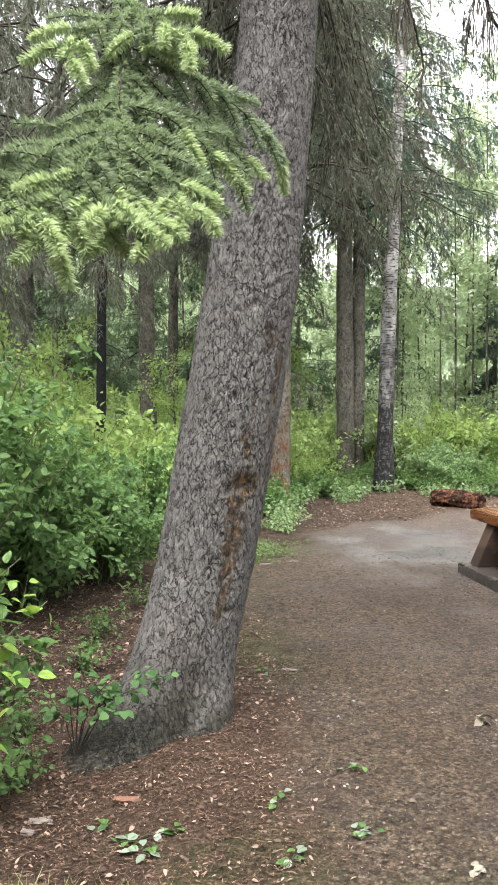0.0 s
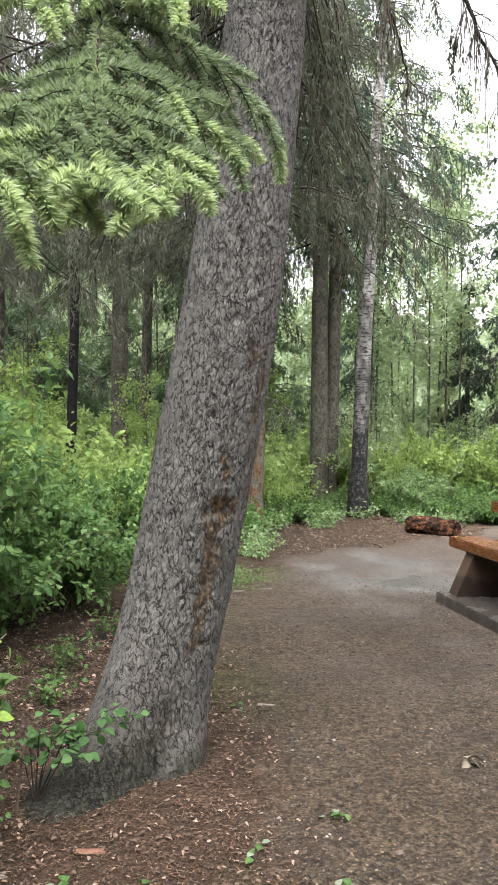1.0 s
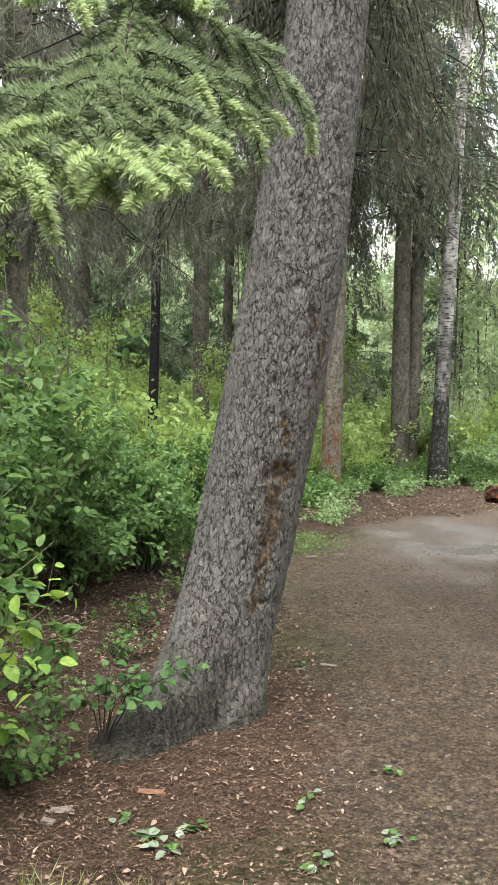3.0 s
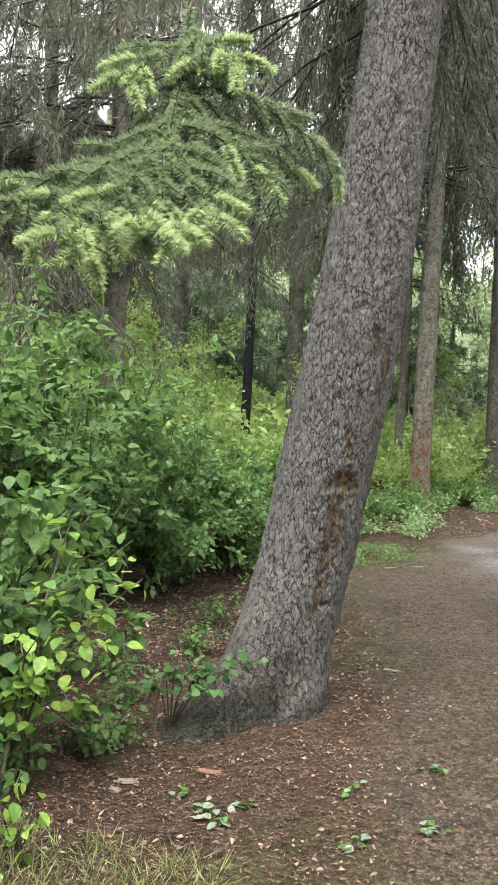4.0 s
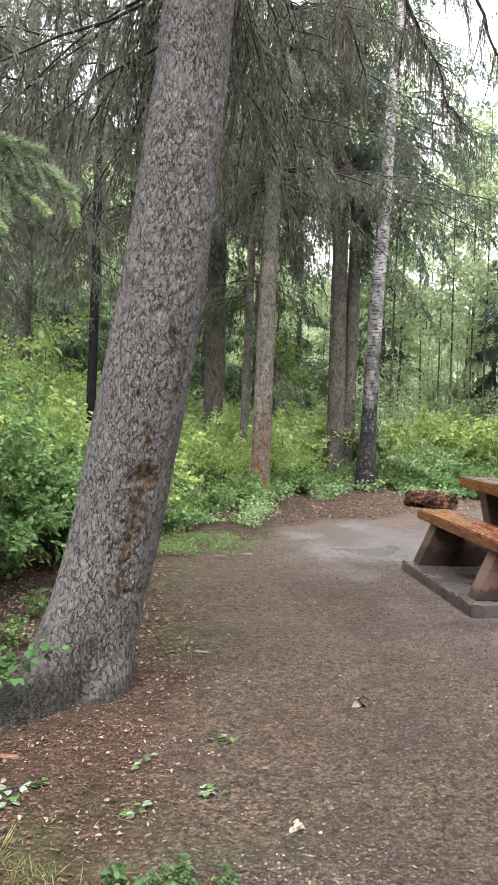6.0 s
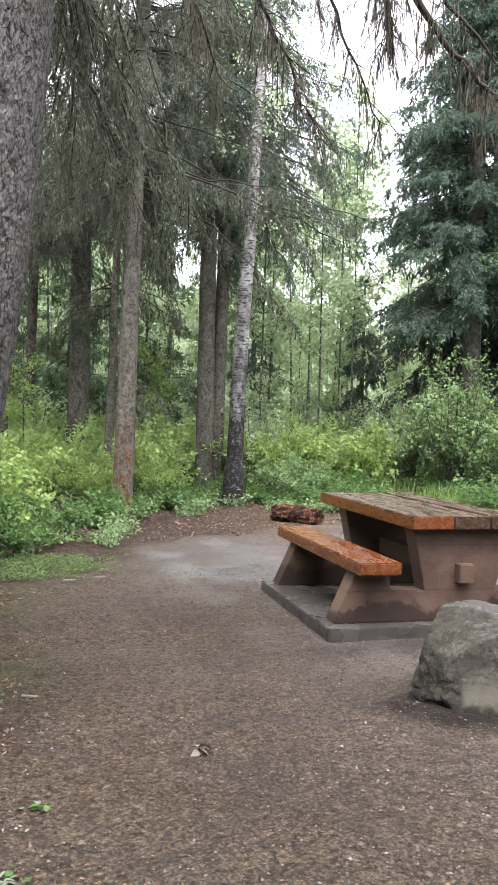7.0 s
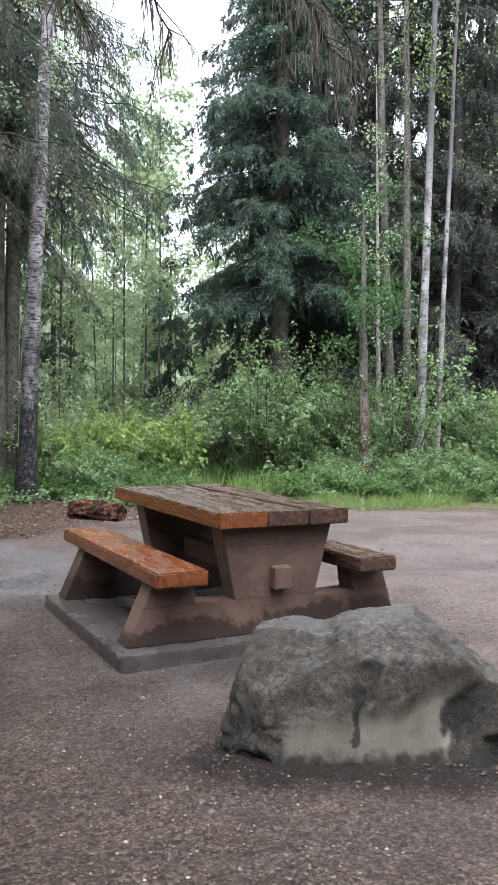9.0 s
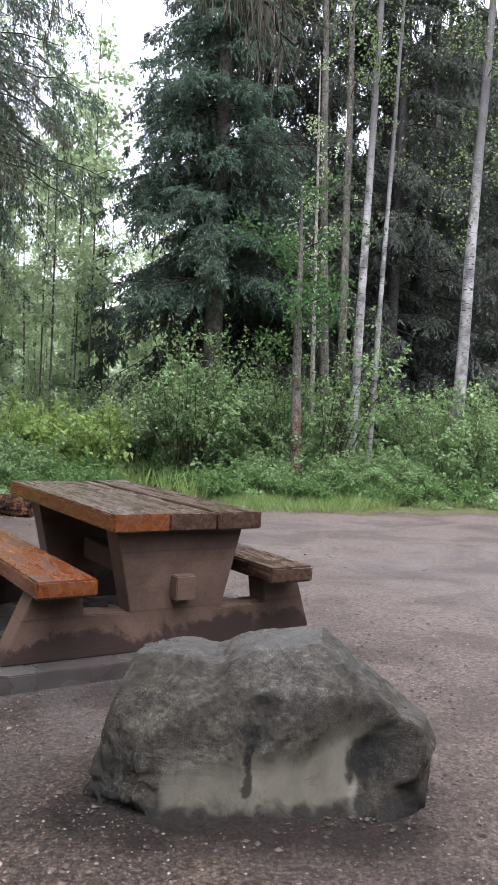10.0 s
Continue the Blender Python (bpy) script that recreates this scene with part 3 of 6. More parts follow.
# ---- building helpers ----
def fast_mesh(name, verts, quads=None, tris=None, smooth=True):
    """A mesh from numpy arrays."""
    verts = np.asarray(verts, np.float32).reshape(-1, 3)
    loops, counts = [], []
    for f, k in ((quads, 4), (tris, 3)):
        if f is not None and len(f):
            f = np.asarray(f, np.int32).reshape(-1, k)
            loops.append(f.ravel())
            counts.append(np.full(len(f), k, np.int32))
    loops, counts = np.concatenate(loops), np.concatenate(counts)
    me = bpy.data.meshes.new(name)
    me.vertices.add(len(verts))
    me.vertices.foreach_set("co", verts.ravel())
    me.loops.add(len(loops))
    me.loops.foreach_set("vertex_index", loops)
    me.polygons.add(len(counts))
    me.polygons.foreach_set("loop_start", np.concatenate([[0], np.cumsum(counts)[:-1]]).astype(np.int32))
    me.update(calc_edges=True)
    if smooth:
        me.polygons.foreach_set("use_smooth", np.ones(len(counts), bool))
    return me


class Soup:
    """Gathers pieces of one mesh."""

    def __init__(self):
        self.v, self.q, self.t, self.n = [], [], [], 0

    def put(self, v, q=None, t=None):
        v = np.asarray(v, float).reshape(-1, 3)
        if q is not None and len(q):
            self.q.append(np.asarray(q, int).reshape(-1, 4) + self.n)
        if t is not None and len(t):
            self.t.append(np.asarray(t, int).reshape(-1, 3) + self.n)
        self.v.append(v)
        self.n += len(v)

    def mesh(self, name, smooth=True):
        return fast_mesh(name, np.concatenate(self.v), np.concatenate(self.q) if self.q else None, np.concatenate(self.t) if self.t else None, smooth)


def obj(name, me, mat, parent=None, label="", kind=""):
    me.materials.append(mat)
    ob = new(name, me)
    ob.parent = parent
    return tagged(ob, label, kind=kind)


def thing(name, at, label, category, group="", kind=""):
    ob = new(name)
    ob.empty_display_size = 0.1
    ob.location = at
    return tagged(ob, label, category, group, kind)


def part(name, bm, material, parent, label=""):
    me = bpy.data.meshes.new(name)
    bm.to_mesh(me)
    bm.free()
    return obj(name, me, material, parent, label)


def unit(a):
    return a / np.maximum(np.linalg.norm(a, axis=-1, keepdims=True), 1e-9)


def tube(soup, pts, radii, sides=6):
    """A tapered tube along points."""
    pts, radii = np.asarray(pts, float), np.asarray(radii, float)
    d = unit(np.gradient(pts, axis=0))
    ref = np.where(np.abs(d[:, 2:3]) > 0.9, np.array([[1.0, 0, 0]]), np.array([[0, 0, 1.0]]))
    a = unit(np.cross(d, ref))
    b = np.cross(d, a)
    ang = np.arange(sides) * 2 * np.pi / sides
    ring = pts[:, None] + radii[:, None, None] * (a[:, None] * np.cos(ang)[None, :, None] + b[:, None] * np.sin(ang)[None, :, None])
    n = len(pts)
    i, j = np.meshgrid(np.arange(n - 1), np.arange(sides), indexing="ij")
    k = (j + 1) % sides
    q = np.stack([i * sides + j, i * sides + k, (i + 1) * sides + k, (i + 1) * sides + j], -1).reshape(-1, 4)
    tip = len(pts) * sides
    v = np.concatenate([ring.reshape(-1, 3), pts[-1:]])
    t = np.stack([(n - 1) * sides + np.arange(sides), (n - 1) * sides + (np.arange(sides) + 1) % sides, np.full(sides, tip)], -1)
    soup.put(v, q, t)


def sprigs(soup, p, d, nrm, length, width, fold=0.0):
    """Slender blades: two triangles each, folded along the middle."""
    p, d = np.asarray(p, float), unit(np.asarray(d, float))
    length, width = np.broadcast_to(length, len(p))[:, None], np.broadcast_to(width, len(p))[:, None]
    s = unit(np.cross(d, nrm))
    up = np.cross(s, d)
    mid = p + d * length * 0.45
    v = np.stack([p, mid + s * width / 2 + up * width * fold, p + d * length, mid - s * width / 2 + up * width * fold], 1)
    i = np.arange(len(p))[:, None] * 4
    t = np.concatenate([i + [0, 1, 2], i + [0, 2, 3]])
    soup.put(v.reshape(-1, 3), None, t)


def leaf_sheet(soup, p, d, nrm, length, width, curl, stations):
    """Leaves with a midrib, an outline through the stations (along, half width) and a drooping tip."""
    p, d = np.asarray(p, float), unit(np.asarray(d, float))
    L, W = np.broadcast_to(length, len(p))[:, None], np.broadcast_to(width, len(p))[:, None]
    s = unit(np.cross(d, nrm))
    up = np.cross(s, d)
    f = 0.3

    def at(a, b):
        return p + d * L * a + s * W * b + up * (W * abs(b) * f - L * curl * a * a)

    v = [at(0, 0)]
    for a, b in stations:
        v += [at(a, b), at(a, 0), at(a, -b)]
    v.append(at(1.0, 0))
    k = len(v)
    i = np.arange(len(p))[:, None] * k
    n = len(stations)
    t = [i + [0, 1, 2], i + [0, 2, 3], i + [3 * n - 2, k - 1, 3 * n - 1], i + [3 * n - 1, k - 1, 3 * n]]
    q = []
    for j in range(n - 1):
        c = 1 + 3 * j
        q += [i + [c, c + 3, c + 4, c + 1], i + [c + 1, c + 4, c + 5, c + 2]]
    soup.put(np.stack(v, 1).reshape(-1, 3), np.concatenate(q) if q else None, np.concatenate(t))


def broad_leaves(soup, p, d, nrm, length, width, curl=0.15):
    leaf_sheet(soup, p, d, nrm, length, width, curl, ((0.1, 0.24), (0.28, 0.45), (0.5, 0.5), (0.72, 0.37), (0.88, 0.17)))


def simple_leaves(soup, p, d, nrm, length, width, curl=0.15):
    """Six-cornered leaves folded along the midrib, for shrubs a few metres off."""
    p, d = np.asarray(p, float), unit(np.asarray(d, float))
    L, W = np.broadcast_to(length, len(p))[:, None], np.broadcast_to(width, len(p))[:, None]
    s = unit(np.cross(d, nrm))
    up = np.cross(s, d)

    def at(a, b):
        return p + d * L * a + s * W * b + up * (W * abs(b) * 0.3 - L * curl * a * a)

    v = np.stack([at(0, 0), at(0.28, 0.46), at(0.66, 0.38), at(1, 0), at(0.66, -0.38), at(0.28, -0.46)], 1)
    i = np.arange(len(p))[:, None] * 6
    soup.put(v.reshape(-1, 3), np.concatenate([i + [0, 1, 2, 3], i + [0, 3, 4, 5]]))


def hash2(i, j, k=0):
    h = np.sin(i * 127.1 + j * 311.7 + k * 74.7) * 43758.5453
    return h - np.floor(h)


def cells(u, v, seed=0):
    """Cell noise: nearest and second-nearest distance, and the nearest cell's number."""
    iu, iv = np.floor(u), np.floor(v)
    f1, f2, idn = np.full(u.shape, 9.0), np.full(u.shape, 9.0), np.zeros(u.shape)
    for du in (-1, 0, 1):
        for dv in (-1, 0, 1):
            a, b = iu + du, iv + dv
            dist = np.hypot(a + hash2(a, b, seed) - u, b + hash2(a, b, seed + 5) - v)
            near = dist < f1
            f2 = np.where(near, f1, np.minimum(f2, dist))
            idn = np.where(near, hash2(a, b, seed + 9), idn)
            f1 = np.where(near, dist, f1)
    return f1, f2, idn


def vnoise(x, y, seed=0):
    """Smooth value noise in two dimensions."""
    ix, iy = np.floor(x), np.floor(y)
    fx, fy = x - ix, y - iy
    fx, fy = fx * fx * (3 - 2 * fx), fy * fy * (3 - 2 * fy)
    a, b = hash2(ix, iy, seed), hash2(ix + 1, iy, seed)
    c, d = hash2(ix, iy + 1, seed), hash2(ix + 1, iy + 1, seed)
    return a + (b - a) * fx + (c - a) * fy + (a - b - c + d) * fx * fy


def fbm(x, y, seed=0, octaves=4):
    return sum(vnoise(x * 2 ** o, y * 2 ** o, seed + o) / 2 ** (o + 1) for o in range(octaves))


def vnoise3(p, scale, seed=0):
    """Smooth value noise in three dimensions, about 0 to 1."""
    p = p * scale
    i = np.floor(p)
    f = p - i
    f = f * f * (3 - 2 * f)
    acc = 0
    for dx in (0, 1):
        for dy in (0, 1):
            for dz in (0, 1):
                h = hash2(i[..., 0] + dx, i[..., 1] + dy, (i[..., 2] + dz) * 1.37 + seed)
                acc = acc + h * (f[..., 0] if dx else 1 - f[..., 0]) * (f[..., 1] if dy else 1 - f[..., 1]) * (f[..., 2] if dz else 1 - f[..., 2])
    return acc


def attribute(me, name, values):
    at = me.attributes.new(name, "FLOAT", "POINT")
    at.data.foreach_set("value", np.asarray(values, np.float32))


def step(a, b, x):
    t = np.clip((x - a) / (b - a), 0, 1)
    return t * t * (3 - 2 * t)


# ---- ground ----
LEFT_EDGE_Y = [-60, 0.0, 2.0, 3.2, 4.2, 5.0, 6.3, 7.2, 7.7, 8.7, 9.3, 10.2, 10.9]
LEFT_EDGE_X = [0.7, 0.75, 0.8, 0.95, 1.06, 0.98, 0.95, 0.9, 1.25, 1.95, 2.2, 2.9, 3.9]


def ground_masks(x, y):
    wob = (fbm(x * 1.6, y * 1.6, 3) - 0.47) * 0.7 + (fbm(x * 7, y * 7, 8) - 0.47) * 0.35
    left = x - np.interp(y, LEFT_EDGE_Y, LEFT_EDGE_X) + wob
    far = np.interp(x, [-5, 2.6, 3.3, 4.1, 5.2, 6.0, 6.8, 8.0, 8.35, 9.0, 10.3, 14, 40], [9, 10.0, 10.3, 10.7, 11.2, 12.6, 16.5, 17.5, 11.4, 10.85, 10.45, 9.8, 8.0]) - y + wob
    gravel = step(-0.12, 0.22, left) * step(-0.12, 0.2, far)
    spot = lambda cx, cy, rx, ry: np.exp(-(((x - cx) / rx) ** 2 + ((y - cy) / ry) ** 2))
    patch = step(0.42, 0.6, fbm(x * 0.8, y * 0.8, 21))
    wet = gravel * np.clip(spot(2.9, 8.6, 0.9, 1.5) * 1.1 + 0.55 * spot(2.6, 6.4, 0.9, 1.5) * patch + 0.28 * spot(7.5, 7.2, 2.8, 2.6) * (0.55 + 0.45 * patch) + 0.35 * spot(3.4, 5.0, 1.2, 0.5), 0, 1)
    wet = wet * (0.35 + 0.65 * step(0.34, 0.6, fbm(x * 2.2, y * 1.4, 97)))
    turf = spot(1.45, 8.15, 0.55, 0.3) * step(0.35, 0.6, fbm(x * 4, y * 4, 4)) * 0.4
    strip = step(0.0, 0.3, -far) * step(6.8, 8.4, x)
    trail = np.exp(-((x - np.interp(y, [11, 16, 20, 60], [6.6, 7.7, 8.6, 14])) / 0.8) ** 2) * step(10.5, 12.5, y)
    turf = np.clip(turf + 0.5 * strip * (1 - trail) + 0.75 * step(17.0, 19.0, y), 0, 1)
    turf = np.clip(turf + 0.5 * spot(0.2, 2.5, 0.9, 0.5) * step(0.4, 0.6, fbm(x * 4, y * 4, 14)), 0, 1)
    turf = np.clip(turf + 0.35 * spot(0.95, 4.95, 0.25, 0.5) + 0.25 * spot(0.9, 6.8, 0.3, 0.7), 0, 1)
    needles = spot(0.5, 3.3, 0.9, 0.8)
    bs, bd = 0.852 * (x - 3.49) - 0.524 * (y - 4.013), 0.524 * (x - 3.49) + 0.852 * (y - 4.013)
    # damp soil and painted contact shade along the boulder's and slab's feet
    mud_shade = np.clip(1.7 * np.exp(-((bs + 0.05) / 0.62) ** 4 - ((bd + 0.24) / 0.2) ** 2) * (0.6 + 0.4 * step(0.2, 0.6, fbm(x * 6, y * 6, 91))) + 0.8 * spot(3.9, 5.12, 1.2, 0.16), 0, 1)
    return gravel, wet, turf, needles, mud_shade


def ground_height(x, y):
    g = 0.03 * (fbm(x * 0.35, y * 0.35, 31) - 0.47) + 0.022 * (fbm(x * 2.5, y * 2.5, 33) - 0.47)
    g = g * step(0.3, 1.2, np.hypot(x - 3.9, y - 6.1) - 1.1)
    mound = 0.05 * np.exp(-(((x - 0.45) / 0.55) ** 2 + ((y - 3.9) / 0.55) ** 2))
    foot = 0.035 * np.exp(-((0.852 * (x - 3.49) - 0.524 * (y - 4.013)) / 0.7) ** 4 - ((0.524 * (x - 3.49) + 0.852 * (y - 4.013) + 0.27) / 0.09) ** 2) * (0.2 + 1.6 * fbm(x * 9, y * 9, 55))
    bank = foot + 0.05 * np.exp(-((y - 5.13) / 0.11) ** 2) * step(2.9, 3.3, x) * step(5.2, 4.8, x) + 0.03 * np.exp(-((np.abs(x - 3.885) - 1.07) / 0.07) ** 2) * step(5.1, 5.3, y) * step(7.1, 6.9, y)
    return g + mound + bank + 0.012 * step(16, 60, y) * (y - 16)


gx = np.unique(np.concatenate([np.linspace(-900, -60, 8), np.linspace(-60, -8, 14), np.linspace(-8, -1.2, 28), np.arange(-1.2, 5.6, 0.065), np.linspace(5.6, 14, 90), np.linspace(14, 60, 24), np.linspace(60, 900, 8)]))
gy = np.unique(np.concatenate([np.linspace(-900, -40, 8), np.linspace(-40, -2, 12), np.linspace(-2, 2, 40), np.arange(2, 9.0, 0.065), np.linspace(9, 19, 110), np.linspace(19, 60, 24), np.linspace(60, 900, 8)]))
GX, GY = np.meshgrid(gx, gy, indexing="ij")
nx_, ny_ = GX.shape
ii, jj = np.meshgrid(np.arange(nx_ - 1), np.arange(ny_ - 1), indexing="ij")
gq = np.stack([ii * ny_ + jj, (ii + 1) * ny_ + jj, (ii + 1) * ny_ + jj + 1, ii * ny_ + jj + 1], -1).reshape(-1, 4)
gme = fast_mesh("ground", np.stack([GX, GY, ground_height(GX, GY)], -1), gq)
for key, val in zip(("gravel", "wet", "turf", "needles", "mud_shade"), ground_masks(GX.ravel(), GY.ravel())):
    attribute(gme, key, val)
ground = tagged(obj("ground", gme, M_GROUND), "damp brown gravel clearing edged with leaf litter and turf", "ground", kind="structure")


def gz(x, y):
    return ground_height(np.asarray(x, float), np.asarray(y, float))


# ---- trees ----
def trunk_path(base, lean, height, wander, rng, n=14):
    z = np.linspace(-0.1, height, n)
    t = z / height
    w = np.cumsum(rng.normal(0, wander, (n, 2)), 0)
    w -= w[0]
    return np.stack([lean[0] * z + w[:, 0], lean[1] * z + w[:, 1], z], -1), t


def limb(rng, at, az, length, rise, droop, n=8):
    s = np.linspace(0, 1, n)
    az2 = az + 0.25 * rng.normal() * s
    out = np.stack([np.cos(az2) * s * length, np.sin(az2) * s * length, length * (rise * s - droop * s ** 1.7 + 0.12 * droop * s ** 4)], -1)
    out[1:] += rng.normal(0, 0.012 * length, (n - 1, 3))
    return at + out


def lerp_path(path, s):
    f = np.clip(s, 0, 1) * (len(path) - 1)
    i = np.minimum(f.astype(int), len(path) - 2)
    w = (f - i)[:, None]
    return path[i] * (1 - w) + path[i + 1] * w, unit(path[i + 1] - path[i])


def spruce(name, at, label, r0, height, lean=(0, 0), crown=(4.0, 3.0), limbs=60, dead=0.4, seed=1, bark=None, needle=None, sprig=(0.1, 0.026), dense=1.0, see_to=10.5, hang=0.3, droop=0.55, lichen=1.0, group="", low_dead=0, arc=(0.0, 6.283), stem=True, strand=(0.06, 0.27, 0.009), taper=0.8, thick=0.7):
    """A spruce: trunk, limbs, drooping needled twigs and hanging lichen. crown: where the limbs begin and how far they reach."""
    rng = np.random.default_rng(seed)
    root = thing(name, (*at, float(gz(*at))), label, "tree", group)
    path, t = trunk_path(at, lean, height, r0 * 0.06, rng)
    rad = r0 * (1 - t) ** 0.7 + 0.012
    if stem:
        tr = Soup()
        s80 = np.linspace(0, 1, 90)
        fine_path, _ = lerp_path(path, s80)
        fine_rad = np.interp(s80, np.linspace(0, 1, len(rad)), rad)
        fine_rad[:3] *= [1.14, 1.06, 1.02]
        tube(tr, fine_path, fine_rad * (1 + rng.normal(0, 0.02, 90)), 14)
        obj("trunk", tr.mesh("trunk"), bark or M_BARK_GREY, root)
    lb, nd, li = Soup(), Soup(), Soup()
    z0, reach = crown
    zs = np.concatenate([np.sort(z0 + (min(height, see_to) - z0) * rng.random(limbs) ** 1.15), z0 * rng.uniform(0.4, 1.0, low_dead), rng.uniform(min(see_to, height * 0.98), height * 0.98, 12 if see_to < height else 0)])
    for k, z in enumerate(zs):
        low = limbs <= k < limbs + low_dead
        f = (z - z0) / max(height - z0, 0.1)
        is_dead = low or rng.random() < np.clip(dead * 1.6 - f * 2.0, 0, 1)
        length = (reach * (1 - max(f, 0)) ** taper * rng.uniform(0.6, 1.08)) if not low else reach * rng.uniform(0.08, 0.4)
        c, _ = lerp_path(path, np.array([z / height]))
        pth = limb(rng, c[0], rng.uniform(*arc), length, rng.uniform(0.0, 0.25) - 0.1 * is_dead, droop * rng.uniform(0.7, 1.3))
        tube(lb, pth, np.linspace(0.009 + 0.008 * length, 0.003, len(pth)) * thick, 4)
        nt_ = int((5 if low else 15) * length + 4)
        s = rng.uniform(0.1 if is_dead else 0.07, 1.0, nt_)
        p, d = lerp_path(pth, s)
        side = unit(np.cross(d, [0, 0, 1.0])) * rng.choice([-1, 1], nt_)[:, None]
        drop = rng.uniform(hang, hang + 0.9, nt_)[:, None]
        td = unit(d * rng.uniform(0.2, 0.9, nt_)[:, None] + side * rng.uniform(0.3, 1.0, nt_)[:, None] - np.array([0, 0, 1.0]) * drop * (1.8 if is_dead else 1.0))
        tl = rng.uniform(0.3, 0.7, nt_) * (1.15 - 0.6 * s) * min(1.0, 0.45 + length / 3)
        sprigs(lb, p, td + [0, 0, -0.08], rng.normal(0, 1, (nt_, 3)), tl, 0.008, 0.2)
        per = int((15 if is_dead else 17) * dense)
        u = rng.random((nt_, per)).ravel()
        idx = np.repeat(np.arange(nt_), per)
        pos = p[idx] + td[idx] * (tl[idx] * u)[:, None] + np.array([0, 0, -0.18]) * (tl[idx] * u ** 2)[:, None]
        dd = unit(td[idx] * 0.8 + rng.normal(0, 0.5, (len(idx), 3)) + [0, 0, -0.25])
        nn = unit(rng.normal(0, 0.6, (len(idx), 3)) + [0, 0, 1.0])
        sprigs(nd, pos, dd, nn, sprig[0] * rng.uniform(0.6, 1.3, len(idx)), sprig[1] * rng.uniform(0.6, 1.3, len(idx)), 0.3)
        m = int((30 if is_dead else 8) * length * lichen)
        if m:
            q, _ = lerp_path(pth, rng.uniform(0.1, 1, m))
            pick = rng.integers(0, nt_, m)
            q = np.where(rng.random((m, 1)) < 0.7, p[pick] + td[pick] * (tl[pick] * rng.random(m))[:, None], q)
            sprigs(li, q, rng.normal(0, 0.1, (m, 3)) + [0, 0, -1.0], rng.normal(0, 1, (m, 3)), strand[0] + (strand[1] - strand[0]) * rng.random(m) ** 2, strand[2] * rng.uniform(0.4, 1.2, m), 0.1)
    obj("branchwork", lb.mesh("branchwork"), M_TWIG, root, "bare grey limbs and twigs", "stuff")
    obj("crown", nd.mesh("crown", False), needle or M_NEEDLE_DULL, root, kind="stuff")
    if li.n:
        obj("lichen", li.mesh("lichen", False), M_LICHEN, root, "hanging grey-brown beard lichen", "stuff")
    return root


def leafy_tree(name, at, label, r0, height, bark, lean=(0, 0), crown=3.0, reach=1.0, leaves=2500, leaf=(0.06, 0.045), seed=1, mat=None, group="", bend=0.0, see_to=12.0):
    """A slim birch or aspen: trunk, thin rising limbs and loose leaves."""
    rng = np.random.default_rng(seed)
    root = thing(name, (*at, float(gz(*at))), label, "tree", group)
    path, t = trunk_path(at, lean, height, max(r0 * 0.12, 0.006), rng)
    path[:, 0] += bend * t ** 2
    tr = Soup()
    s = np.linspace(0, 1, 30)
    fp, _ = lerp_path(path, s)
    fr = (r0 * (1 - s) ** 0.7 + 0.006) * (1 + rng.normal(0, 0.02, 30))
    fr[:2] *= 1.25
    tube(tr, fp, fr, 8)
    obj("trunk", tr.mesh("trunk"), bark, root)
    lb, lf = Soup(), Soup()
    n = max(8, int((min(height, see_to) - crown) * 4))
    tips = []
    for z in crown + (min(height, see_to) - crown) * rng.random(n):
        c, _ = lerp_path(path, np.array([z / height]))
        pth = limb(rng, c[0], rng.uniform(0, 6.28), reach * rng.uniform(0.4, 1.0), 0.75, 0.5, 6)
        tube(lb, pth, np.linspace(0.004 + 0.006 * reach, 0.002, 6), 3)
        tips.append(pth)
    k = rng.integers(0, n, leaves)
    allp = np.array(tips)
    u = rng.uniform(0.15, 1.05, leaves)
    f = np.clip(u, 0, 1) * 5
    i = np.minimum(f.astype(int), 4)
    w = (f - i)[:, None]
    pos = allp[k, i] * (1 - w) + allp[k, i + 1] * w + rng.normal(0, 0.11, (leaves, 3)) * reach
    dirs = unit(rng.normal(0, 1, (leaves, 3)) + [0, 0, -0.5])
    nrm = unit(rng.normal(0, 0.7, (leaves, 3)) + [0, 0, 1])
    sz = rng.uniform(0.7, 1.3, leaves)
    sprigs(lf, pos, dirs, nrm, leaf[0] * sz, leaf[1] * sz, 0.15)
    obj("branchwork", lb.mesh("branchwork"), M_TWIG, root, kind="stuff")
    obj("crown", lf.mesh("crown", False), mat or M_LEAF_WOODS, root, kind="stuff")
    return root


